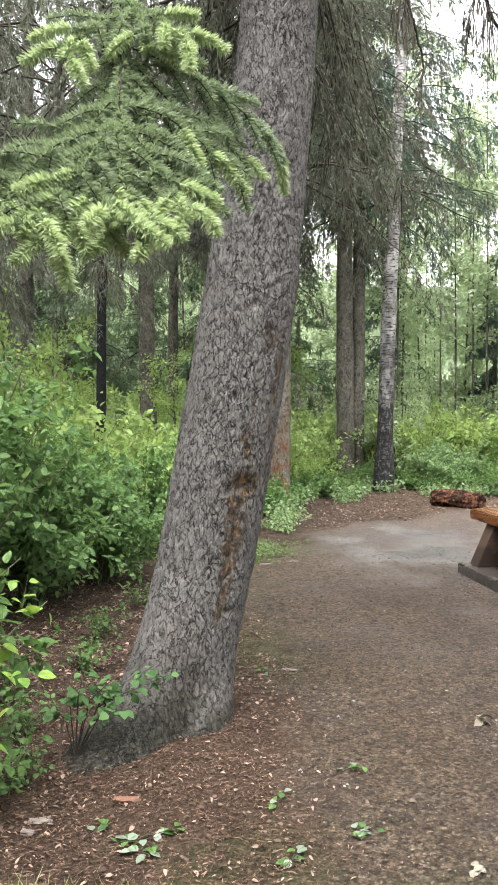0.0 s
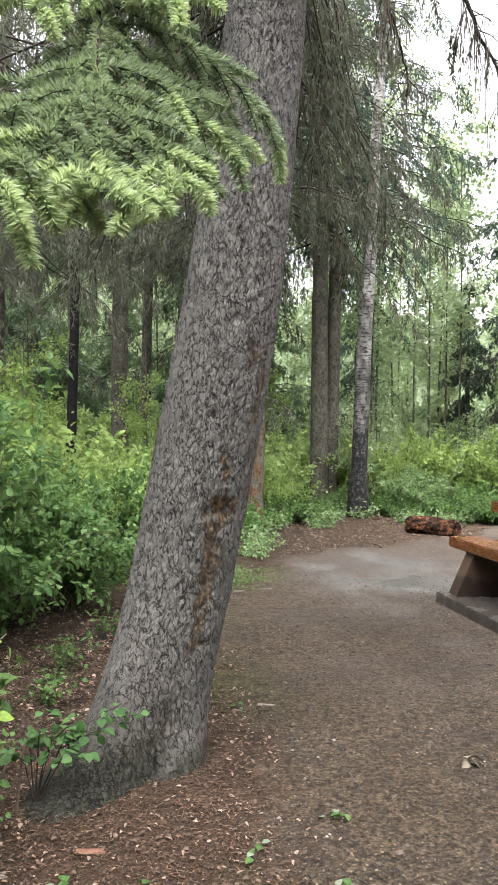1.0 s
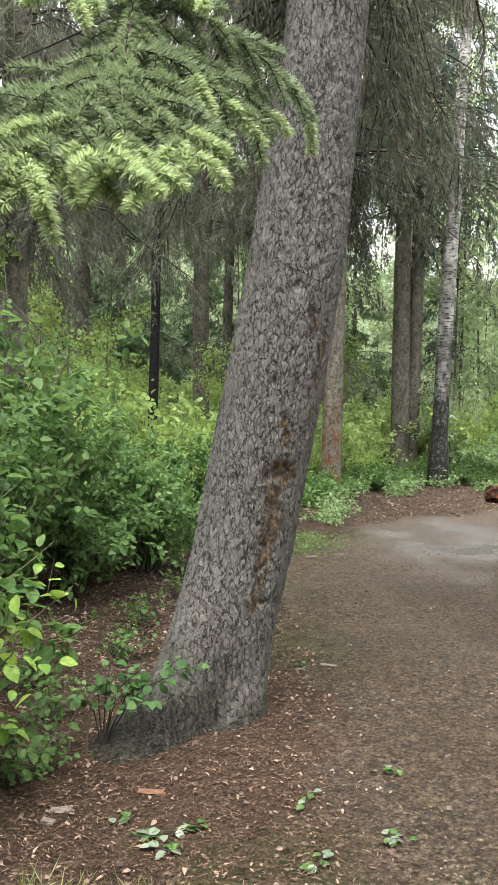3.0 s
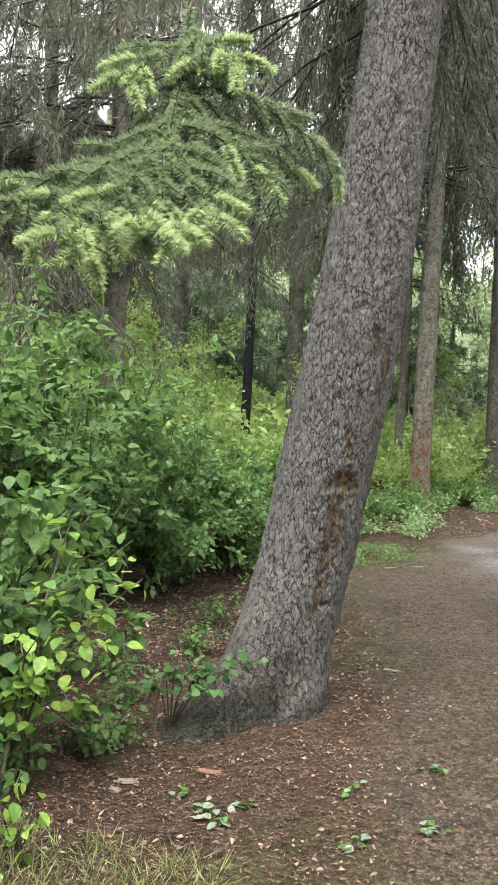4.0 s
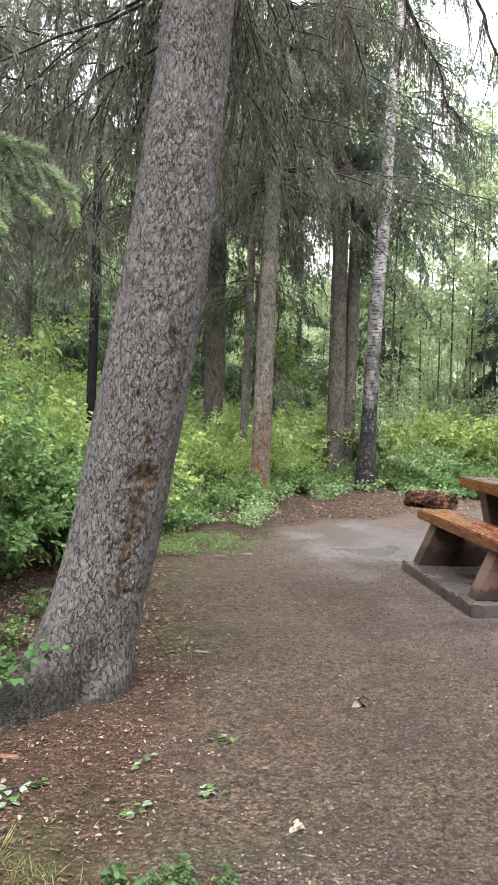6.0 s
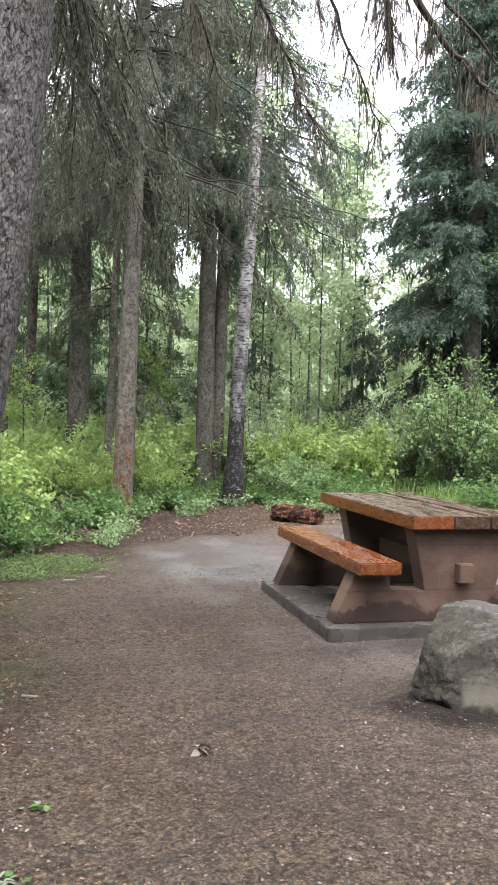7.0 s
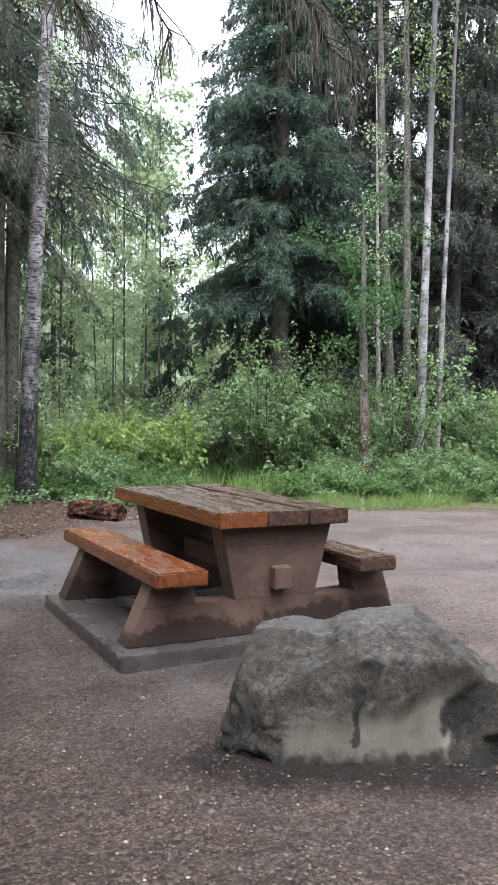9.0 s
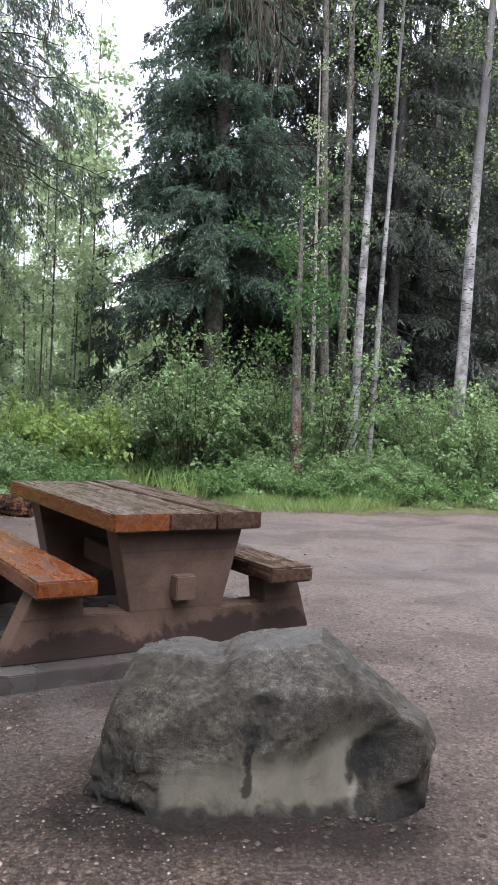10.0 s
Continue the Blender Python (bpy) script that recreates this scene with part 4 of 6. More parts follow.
def shrub(name, label, height, radius, stems, leaves, leaf, mat, seed, broad="far", group="", bare=0.15, arch=0.5):
    """A shrub: stems that fan out and side twigs set with leaves."""
    rng = np.random.default_rng(seed)
    root = thing(name, (0, 0, 0), label, "shrub", group)
    st, lf = Soup(), Soup()
    P, D = [], []
    for _ in range(stems):
        az, el = rng.uniform(0, 6.28), rng.uniform(0.25, 1.0)
        h = height * rng.uniform(0.6, 1.05) * (1.1 - 0.45 * el)
        r = radius * el
        s = np.linspace(0, 1, 7)
        pth = np.stack([np.cos(az) * r * s ** (1 + arch), np.sin(az) * r * s ** (1 + arch), h * (s - 0.12 * s ** 3)], -1) + np.concatenate([np.zeros((1, 3)), rng.normal(0, 0.02, (6, 3))])
        pth[:, :2] += rng.normal(0, 0.06 * radius, 2)
        tube(st, pth, np.linspace(0.004 + 0.004 * height, 0.0016, 7), 3)
        P.append(pth)
        for _ in range(4):
            u = rng.uniform(0.3, 0.95)
            a, d = lerp_path(pth, np.array([u]))
            l = radius * rng.uniform(0.2, 0.5)
            b = a[0] + unit(d[0] * 0.6 + rng.normal(0, 0.6, 3) + [0, 0, 0.1]) * l
            tw = np.stack([a[0] + (b - a[0]) * k for k in np.linspace(0, 1, 7)]) + np.linspace(0, 1, 7)[:, None] ** 2 * [0, 0, -0.12 * l]
            sprigs(st, a, (b - a[0])[None], rng.normal(0, 1, (1, 3)), l, 0.004, 0.3)
            P.append(tw)
    allp = np.array(P)
    k = rng.integers(0, len(P), leaves)
    main = (k % 5) == 0
    u = np.where(main, rng.uniform(bare + 0.1, 1.0, leaves), rng.uniform(0.1, 1.0, leaves))
    f = u * 6
    i = np.minimum(f.astype(int), 5)
    w = (f - i)[:, None]
    pos = allp[k, i] * (1 - w) + allp[k, i + 1] * w
    pos += rng.normal(0, leaf[0] * 0.45, pos.shape)
    pos[:, 2] = np.abs(pos[:, 2])
    out = pos * [1, 1, 0] / max(radius, 0.1)
    dirs = unit(rng.normal(0, 0.8, pos.shape) + out + [0, 0, -0.25])
    nrm = unit(rng.normal(0, 0.35, pos.shape) + out * 0.3 + [0, 0, 1.0])
    sz = rng.uniform(0.6, 1.2, leaves)
    {"fine": broad_leaves, "mid": simple_leaves, "far": sprigs}[broad](lf, pos, dirs, nrm, leaf[0] * sz, leaf[1] * sz, 0.15)
    obj("stemwork", st.mesh("stemwork"), M_STEM, root, kind="stuff")
    obj("foliage", lf.mesh("foliage", broad == "fine"), mat, root, kind="stuff")
    return root


def place(ob, x, y, turn=0.0, size=1.0, tilt=0.0):
    ob.matrix_basis = pose(x, y, float(gz(x, y)) - 0.02, tilt, 0, turn) @ Matrix.Diagonal((size, size, size, 1))
    return ob


def spread(ob, spots, rng, sizes=(0.8, 1.2)):
    """Copies of one shrub on many spots, each turned and scaled its own way."""
    first = True
    for x, y in spots:
        k = rng.uniform(*sizes)
        if first:
            place(ob, x, y, rng.uniform(0, 360), k)
            first = False
        else:
            place(copy_thing(ob, Matrix()), x, y, rng.uniform(0, 360), k, 0)


# the leaning spruce beside the path: fine bark relief on a swept mesh
AX_Z = np.array([-0.15, 0.0, 0.2, 0.68, 1.42, 1.91, 2.4, 2.9, 3.5, 6.0, 14.0])
AX_X = np.array([0.36, 0.41, 0.49, 0.616, 0.75, 0.826, 0.88, 0.935, 0.985, 1.18, 1.7])
AX_Y = np.array([3.80, 3.84, 3.95, 4.0, 4.01, 4.01, 4.01, 4.01, 4.0, 4.0, 4.0])
AX_R = np.array([0.206, 0.206, 0.206, 0.206, 0.205, 0.198, 0.185, 0.171, 0.158, 0.13, 0.02])


def main_trunk():
    nz, na = 620, 230
    z = np.concatenate([np.linspace(-0.15, 3.75, nz), np.linspace(3.85, 14.0, 40)])
    t = np.linspace(0, 1, na, endpoint=False)
    a = 2 * np.pi * t + 0.75 * np.sin(2 * np.pi * t) - 0.5 * np.pi - np.pi  # finer on the side of the path
    Z, A = np.meshgrid(z, a, indexing="ij")
    cx, cy, r = (np.interp(Z, AX_Z, k) for k in (AX_X, AX_Y, AX_R))
    r = r + 0.085 * np.exp(-np.maximum(Z + 0.02, 0) / 0.17)
    # root flare, strongest towards the path and the shrubs
    low = np.exp(-np.maximum(Z, 0) / 0.21)
    r = r * (1 + low * (0.14 * np.cos(3 * A + 0.8) + 0.72 * np.maximum(np.cos(A - 4.0), 0) ** 4 + 0.06 * np.sin(5 * A)))
    r = r * (1 + 0.02 * np.sin(2 * A + 1.7 * Z) + 0.018 * np.cos(3 * A - 2.3 * Z))
    arc = np.mod(A, 2 * np.pi) * 0.2
    per = 2 * np.pi * 0.2
    warp_u = 0.016 * (fbm(arc * 30, Z * 18, 41) - 0.47)
    warp_v = 0.03 * (fbm(arc * 26, Z * 22, 43) - 0.47)

    def flakes(su, sv, seed):
        n = max(4, round(per * su))
        U, V = (arc + warp_u) / per * n, (Z + warp_v) * sv
        f1, f2, cid = cells(U, V, seed)
        return f1, np.clip((f2 - f1) * 2.0, 0, 1), cid

    _, p1, id1 = flakes(30, 14, 3)
    _, p2, id2 = flakes(42, 30, 17)
    _, _, id3 = flakes(95, 62, 23)
    fine = fbm(arc * 260, Z * 190, 61, 3) - 0.44
    h = 0.003 * step(0, 0.22, p1) + 0.002 * (id1 - 0.5) + 0.003 * step(0, 0.25, p2) + 0.003 * (id2 - 0.5) + 0.003 * (id3 - 0.5) + 0.003 * fine
    # the long scar, knots and sunken spots
    hurt = np.zeros_like(Z)
    def mark(zc, ac, dz, da, depth, rust):
        d = ((Z - zc) / dz) ** 2 + (np.angle(np.exp(1j * (A - ac))) / da) ** 2
        g = np.exp(-d)
        return -depth * g, rust * g
    marks = [(1.03, 5.15, 0.05, 0.32, 0.020, 1.9), (0.90, 5.1, 0.12, 0.22, 0.016, 0.95), (0.76, 5.15, 0.12, 0.18, 0.012, 0.8), (0.64, 5.12, 0.1, 0.13, 0.008, 0.7), (1.24, 4.93, 0.03, 0.05, 0.006, 1.0),
             (1.17, 5.08, 0.08, 0.12, 0.010, 0.8), (1.66, 5.2, 0.06, 0.14, 0.010, 0.85), (1.41, 4.62, 0.02, 0.07, 0.016, 0.3), (1.80, 4.75, 0.02, 0.07, 0.014, 0.2),
             (2.39, 5.3, 0.025, 0.09, 0.016, 0.25), (2.13, 4.55, 0.018, 0.06, 0.012, 0.15), (2.62, 4.9, 0.04, 0.10, 0.014, 0.2), (0.52, 5.15, 0.10, 0.12, 0.005, 0.45), (0.5, 5.38, 0.012, 0.12, 0.012, 0.5),
             (1.4, 5.05, 0.12, 0.06, 0.006, 0.4), (2.3, 4.7, 0.15, 0.16, 0.004, 0.3), (1.5, 5.55, 0.30, 0.16, 0.004, 0.45), (0.22, 5.0, 0.1, 0.1, 0.006, 0.25)]
    for mk in marks:
        dh, rs = mark(*mk)
        h = h + dh
        hurt = hurt + rs
    hurt = hurt * (0.25 + 1.25 * step(0.28, 0.52, fbm(arc * 55, Z * 30, 71)))
    rr = r + h
    V = np.stack([cx + rr * np.cos(A), cy + rr * np.sin(A), Z], -1)
    n, m = Z.shape
    i, j = np.meshgrid(np.arange(n - 1), np.arange(m), indexing="ij")
    k = (j + 1) % m
    q = np.stack([i * m + j, i * m + k, (i + 1) * m + k, (i + 1) * m + j], -1).reshape(-1, 4)
    me = fast_mesh("trunk", V, q)
    attribute(me, "hurt", np.clip(hurt, 0, 2).ravel() * 0.5)
    # moss and painted shadow at the foot, strongest on the left root
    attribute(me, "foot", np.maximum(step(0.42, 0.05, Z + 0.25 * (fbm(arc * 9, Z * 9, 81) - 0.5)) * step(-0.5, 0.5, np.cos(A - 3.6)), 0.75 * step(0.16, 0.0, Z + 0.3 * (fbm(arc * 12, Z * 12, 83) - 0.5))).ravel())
    return me


main_tree = spruce("leaning_spruce", (0.0, 0.0), "leaning mature spruce with grey scaly bark and rusty scars", 0.02, 14.0, crown=(3.3, 2.1), limbs=40, dead=1.2, seed=5, dense=2.0, sprig=(0.05, 0.011), hang=0.6, droop=0.6, lichen=2.2, arc=(1.0, 3.4), thick=0.5, stem=False, strand=(0.05, 0.3, 0.008), see_to=5.5)
for o in main_tree.children:
    sh = np.array([v.co for v in o.data.vertices])
    sh[:, 0] += 1.05
    sh[:, 1] += 4.05
    o.data.vertices.foreach_set("co", sh.astype(np.float32).ravel())
main_tree.location = (0, 0, 0)
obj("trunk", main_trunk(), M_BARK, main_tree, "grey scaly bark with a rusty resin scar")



def over_limb():
    """The long dead limb that hangs over the clearing from the leaning spruce."""
    rng = np.random.default_rng(44)
    lb, li, nd = Soup(), Soup(), Soup()
    paths = [np.array([(1.08, 4.05, 5.1), (1.8, 4.15, 4.75), (2.5, 4.3, 4.2), (3.05, 4.48, 3.62), (3.17, 4.52, 3.48), (3.48, 4.6, 3.33), (3.75, 4.7, 3.16), (4.1, 4.85, 3.02)]),
             np.array([(1.1, 4.1, 5.4), (2.2, 4.6, 4.9), (3.2, 5.0, 4.2), (3.9, 5.2, 3.75), (4.4, 5.4, 3.5)]),
             np.array([(2.5, 4.3, 4.2), (2.75, 4.5, 3.85), (2.9, 4.65, 3.75), (3.0, 4.8, 3.6)]),
             np.array([(1.12, 4.1, 5.0), (1.75, 4.6, 4.4), (2.2, 4.95, 3.85), (2.45, 5.05, 3.5), (2.62, 5.1, 3.2)]),
             np.array([(1.12, 4.15, 5.3), (1.6, 4.9, 4.6), (1.95, 5.4, 4.0), (2.2, 5.7, 3.55)]),
             np.array([(1.12, 4.1, 5.6), (2.0, 4.7, 4.7), (2.7, 5.0, 3.85), (3.12, 5.2, 3.25)])]
    for k, pth in enumerate(paths):
        q = np.linspace(0, 1, 24)
        fine, _ = lerp_path(pth, q)
        fine[1:] += rng.normal(0, 0.012, (23, 3))
        tube(lb, fine, np.linspace(0.03, 0.006, 24) * (1, 0.8, 0.5, 0.7, 0.7, 0.7)[k], 7)
        n = 46
        p, d = lerp_path(fine, rng.uniform(0.3, 1, n))
        td = unit(rng.normal(0, 0.45, (n, 3)) + d * 0.4 + [0, 0, -0.7])
        tl = rng.uniform(0.1, 0.4, n)
        for a, b, l in zip(p, td, tl):
            tube(lb, np.array([a, a + b * l * 0.5 + rng.normal(0, 0.02, 3), a + b * l + [0, 0, -0.08 * l]]), [0.004, 0.0028, 0.0014], 4)
        m = 380 if k == 1 else 900
        i = rng.integers(0, n, m)
        at = p[i] + td[i] * (tl[i] * rng.random(m))[:, None]
        sprigs(li, at, rng.normal(0, 0.13, (m, 3)) + [0, 0, -1.0], rng.normal(0, 1, (m, 3)), 0.03 + 0.22 * rng.random(m) ** 2, rng.uniform(0.003, 0.007, m), 0.1)
        m = 1500
        i = rng.integers(0, n, m)
        at = p[i] + td[i] * (tl[i] * rng.random(m))[:, None]
        sprigs(nd, at, td[i] * 0.6 + rng.normal(0, 0.6, (m, 3)), rng.normal(0, 1, (m, 3)), rng.uniform(0.012, 0.03, m), 0.003, 0.1)
    obj("overhanging_limb", lb.mesh("overhanging_limb"), M_TWIG, main_tree, "long bare drooping limb")
    obj("lichen", li.mesh("lichen", False), M_LICHEN, main_tree, "hanging grey-brown beard lichen", "stuff")
    obj("limb_needles", nd.mesh("limb_needles", False), M_NEEDLE_DULL, main_tree, kind="stuff")


over_limb()
SPR = "grey-barked spruce with drooping lichen-hung branches"
GROVE = "spruces of the grove"
spruce("spruce", (2.34, 12.7), "spruce with rust-brown flaking lower bark beside the clearing", 0.142, 16, (0.012, 0), (4.7, 3.0), 96, 0.55, 11, M_BARK_RUST, low_dead=3, lichen=1.3, sprig=(0.07, 0.018), dense=1.5, see_to=9.0)
spruce("spruce", (1.92, 18.3), "dark straight spruce trunk among the undergrowth", 0.225, 18, (0.0, 0), (5.5, 2.8), 50, 0.6, 12, M_BARK_GREY, low_dead=8, group=GROVE, sprig=(0.1, 0.021), dense=0.85)
spruce("spruce", (2.39, 16.0), "thin young spruce with sparse dead twigs", 0.08, 11, (0.012, 0), (3.4, 1.5), 34, 0.6, 13, M_BARK_GREY, low_dead=8, group=GROVE, sprig=(0.1, 0.021), dense=0.85)
spruce("spruce", (4.52, 17.4), SPR + ", one of a close pair", 0.185, 18, (-0.005, 0), (6.1, 3.3), 92, 0.4, 14, M_BARK_GREY, low_dead=3, group=GROVE, sprig=(0.1, 0.021), dense=0.85)
spruce("spruce", (4.74, 17.45), SPR + ", the slimmer of a close pair", 0.145, 17, (0.018, 0), (5.4, 3.7), 112, 0.25, 15, M_BARK_GREY, M_NEEDLE, low_dead=2, group=GROVE, sprig=(0.1, 0.021), dense=0.85)
spruce("spruce", (-0.43, 14.6), "black bare spruce trunk in the shaded wood", 0.075, 16, (0.012, 0), (5.8, 2.8), 44, 0.7, 16, M_BARK_BLACK, low_dead=4, group=GROVE, sprig=(0.1, 0.021), dense=0.85)
spruce("spruce", (0.40, 17.0), SPR, 0.17, 17, (0.0, 0), (5.0, 2.8), 52, 0.7, 17, M_BARK_GREY, low_dead=5, group=GROVE, sprig=(0.1, 0.021), dense=0.85)
spruce("spruce", (0.9, 18.6), SPR, 0.115, 15, (0.01, 0), (5.2, 2.4), 40, 0.7, 18, M_BARK_GREY, low_dead=4, group=GROVE, sprig=(0.1, 0.021), dense=0.85)
spruce("spruce", (-2.05, 17.0), SPR, 0.17, 16, (0.02, 0), (4.8, 3.0), 50, 0.7, 19, M_BARK_GREY, low_dead=5, group=GROVE, sprig=(0.1, 0.021), dense=0.85)
spruce("spruce", (-3.8, 14.0), SPR, 0.16, 16, (0.0, 0), (3.0, 3.8), 80, 0.6, 20, M_BARK_GREY, low_dead=8, group=GROVE, sprig=(0.1, 0.021), dense=0.85)
spruce("spruce", (-1.55, 9.4), "spruce with a low skirt of lichen-hung dead branches", 0.12, 14, (0, 0), (3.5, 2.7), 66, 0.5, 23, M_BARK_GREY, low_dead=0, lichen=2.0, sprig=(0.08, 0.012), dense=1.3, group=GROVE, see_to=6.8)
spruce("big_spruce", (10.15, 16.5), "large dense dark-green spruce with branches sweeping low", 0.2, 17, (0, 0), (4.0, 2.75), 215, 0.0, 21, M_BARK_GREY, M_NEEDLE, sprig=(0.12, 0.03), dense=1.1, taper=1.15, hang=0.1, droop=0.42, lichen=0.0, see_to=12.0)
back = [spruce("spruce", (0, 0), "dark spruce at the back of the wood", 0.16, 17, (0, 0), (1.6, 3.3), 56, 0.3, 60 + k, M_BARK_DARK, M_NEEDLE_BACK, sprig=(0.135, 0.042), dense=0.72, hang=0.2, lichen=0.0, taper=0.45, group=GROVE, see_to=12.5) for k in range(2)]
for n, (x, y) in enumerate(((14.6, 19.5), (17.4, 18.6), (19.6, 20.0), (11.9, 18.2), (13.4, 17.6), (16.2, 17.0), (18.8, 16.4), (16.6, 20.6), (12.6, 18.9), (14.0, 18.4), (15.6, 18.0), (13.3, 21.0), (11.6, 20.2), (-5.2, 24.5), (14.9, 16.6), (17.6, 14.9), (-3.9, 21.3), (21.0, 17.6), (12.9, 19.8))):
    place(back[n] if n < 2 else copy_thing(back[n % 2], Matrix()), x, y, 67.0 * n, 0.9 + 0.04 * (n % 6))
young = spruce("spruce", (0, 0), "young mid-green spruce with layered branches", 0.09, 9.0, (0, 0), (0.9, 1.9), 70, 0.0, 63, M_BARK_GREY, M_NEEDLE_YOUNG, sprig=(0.17, 0.05), dense=0.55, hang=0.1, droop=0.3, lichen=0.0, taper=0.8, group=GROVE)
for n, (x, y) in enumerate(((3.3, 22.6), (1.9, 21.8), (4.9, 25.0), (-1.6, 20.6), (-4.6, 20.0), (0.9, 29.0), (-2.2, 28.0), (0.4, 24.5), (-0.9, 22.4), (-2.6, 24.0))):
    place(young if n == 0 else copy_thing(young, Matrix()), x, y, 71.0 * n, 0.85 + 0.07 * (n % 4))
spruce("spruce", (-3.1, 9.0), "spruce with a low skirt of lichen-hung dead branches", 0.13, 14, (0, 0), (3.3, 2.8), 60, 0.45, 26, M_BARK_GREY, lichen=2.0, sprig=(0.08, 0.012), dense=1.3, group=GROVE, see_to=6.8)
spruce("spruce", (10.6, 23.9), "small dark-green spruce in the young wood", 0.08, 6.0, (0, 0), (0.6, 1.3), 60, 0.0, 27, M_BARK_GREY, M_NEEDLE, sprig=(0.14, 0.035), dense=0.8, hang=0.15, lichen=0.0, group=GROVE)
spruce("spruce", (7.2, 24.0), "small dark-green spruce in the young wood", 0.09, 7.0, (0, 0), (0.5, 1.5), 60, 0.0, 25, M_BARK_GREY, M_NEEDLE, sprig=(0.14, 0.035), dense=0.7, hang=0.15, lichen=0.0, group=GROVE)

leafy_tree("birch", (4.31, 13.9), "white birch with a blackened foot at the clearing's edge", 0.142, 13, M_BIRCH, (0.006, 0), 4.2, 0.9, 1800, (0.06, 0.045), 31, bend=0.5)
leafy_tree("birch", (11.35, 13.67), "slim grey birch leaning in a group", 0.085, 14, M_BARK_GREY, (-0.019, 0.015), 5.5, 1.0, 600, seed=33, mat=M_LEAF_BIRCH, group="slim birches")
leafy_tree("birch", (11.28, 13.34), "slim white birch leaning in a group", 0.085, 14, M_BIRCH_CLEAN, (0.01, -0.008), 6.4, 1.0, 700, seed=34, mat=M_LEAF_BIRCH, group="slim birches")
leafy_tree("birch", (12.05, 13.75), "very thin speckled birch", 0.05, 13, M_BIRCH_CLEAN, (0.017, -0.014), 6.0, 1.0, 600, seed=35, mat=M_LEAF_BIRCH, group="slim birches")
leafy_tree("birch", (13.33, 12.82), "white birch with peeling bark and side branches", 0.12, 14, M_BIRCH_CLEAN, (0.016, -0.016), 4.6, 1.6, 2600, seed=36, mat=M_LEAF_BIRCH, group="slim birches")
leafy_tree("young_pine", (9.96, 13.08), "slim orange-brown trunk with a small green crown", 0.105, 5.2, M_BARK_RUST, (-0.012, 0.01), 2.3, 1.35, 2400, (0.07, 0.046), seed=37, mat=M_LEAF_SAPLING)
leafy_tree("aspen", (11.04, 14.14), "pale grey young aspen", 0.045, 8, M_BARK_PALE, (-0.02, 0.015), 2.8, 0.8, 900, seed=38)
leafy_tree("aspen", (11.85, 14.8), "tall bare grey aspen trunk before the dark wood", 0.1, 15, M_BARK_GREY, (-0.039, 0.028), 9.0, 1.0, 600, seed=39, mat=M_LEAF_BIRCH)

# thin young aspens of the light wood behind
rng = np.random.default_rng(77)
proto = [leafy_tree("aspen", (0, 0), "thin young aspen in the light wood", 0.032, 9.0, M_BARK_GREY, (0.01, 0), 1.8, 1.05, 2400, (0.12, 0.085), 80 + k, group="young aspens", bend=0.2, see_to=9.0) for k in range(3)]
dark = [leafy_tree("aspen", (0, 0), "thin dark sapling in the light wood", 0.022, 9.5, M_BARK_GREY, (0.005, 0), 3.0, 1.0, 1500, (0.12, 0.085), 90 + k, group="young aspens", see_to=9.5) for k in range(2)]
spots = [(6.1, 19.0), (7.9, 20.0), (8.6, 23.0), (5.6, 22.5), (7.0, 21.5), (9.3, 22.4), (8.2, 25.5), (9.9, 24.5), (6.6, 25.5), (10.8, 26.0)]
spots += [(9.5, 21.9), (11.3, 27.0), (12.9, 31.0)]
while len(spots) < 130:
    x, y = rng.uniform(-9, 24), rng.uniform(20, 40)
    if (x < 4 and y < 21.5) or (x > 10 and y < 23) or min((x - a) ** 2 + (y - b) ** 2 for a, b in spots) < 0.7:
        continue
    spots.append((x, y))
used = set()
for n, (x, y) in enumerate(spots):
    src = dark[n % 2] if n < 4 or n % 5 < 2 else proto[n % 3]
    o = src if src not in used else copy_thing(src, Matrix())
    used.add(src)
    place(o, x, y, rng.uniform(0, 360), rng.uniform(0.7, 1.12) if n > 12 else 1.2 if n > 9 else 1.0)

# ---- shrubs and undergrowth ----
NEAR = "leafy green shrub with broad wet leaves"
a_ = shrub("shrub", NEAR, 1.45, 0.66, 17, 1050, (0.07, 0.05), M_LEAF_NEAR, 101, "fine", "broad-leaved shrubs", bare=0.3)
b_ = shrub("shrub", "dense dark-green shrub with small leaves", 1.3, 0.85, 26, 4200, (0.062, 0.04), M_LEAF, 102, "mid", "broad-leaved shrubs")
c_ = shrub("shrub", "tall green shrub at the wood's edge", 2.35, 1.0, 30, 3700, (0.08, 0.054), M_LEAF, 103, "mid", "broad-leaved shrubs", arch=0.3)
place(a_, -0.58, 3.35, 30)
place(copy_thing(a_, Matrix()), -0.95, 2.75, 160, 0.95)
place(copy_thing(a_, Matrix()), -0.75, 3.9, 250, 1.05)
place(c_, -0.95, 5.4, 10, 0.95)
place(copy_thing(c_, Matrix()), -1.7, 4.5, 120, 1.15)
place(copy_thing(c_, Matrix()), -1.25, 6.7, 70, 1.2)
place(copy_thing(c_, Matrix()), -2.3, 6.2, 220, 1.35)
place(copy_thing(c_, Matrix()), -0.75, 7.6, 320, 0.85)
place(b_, -0.45, 6.3, 0)
for x, y, k in ((0.0, 7.0, 0.9), (0.2, 8.2, 0.95), (-1.9, 8.2, 1.3), (-2.8, 7.6, 1.3)):
    place(copy_thing(b_, Matrix()), x, y, rng.uniform(0, 360), k)
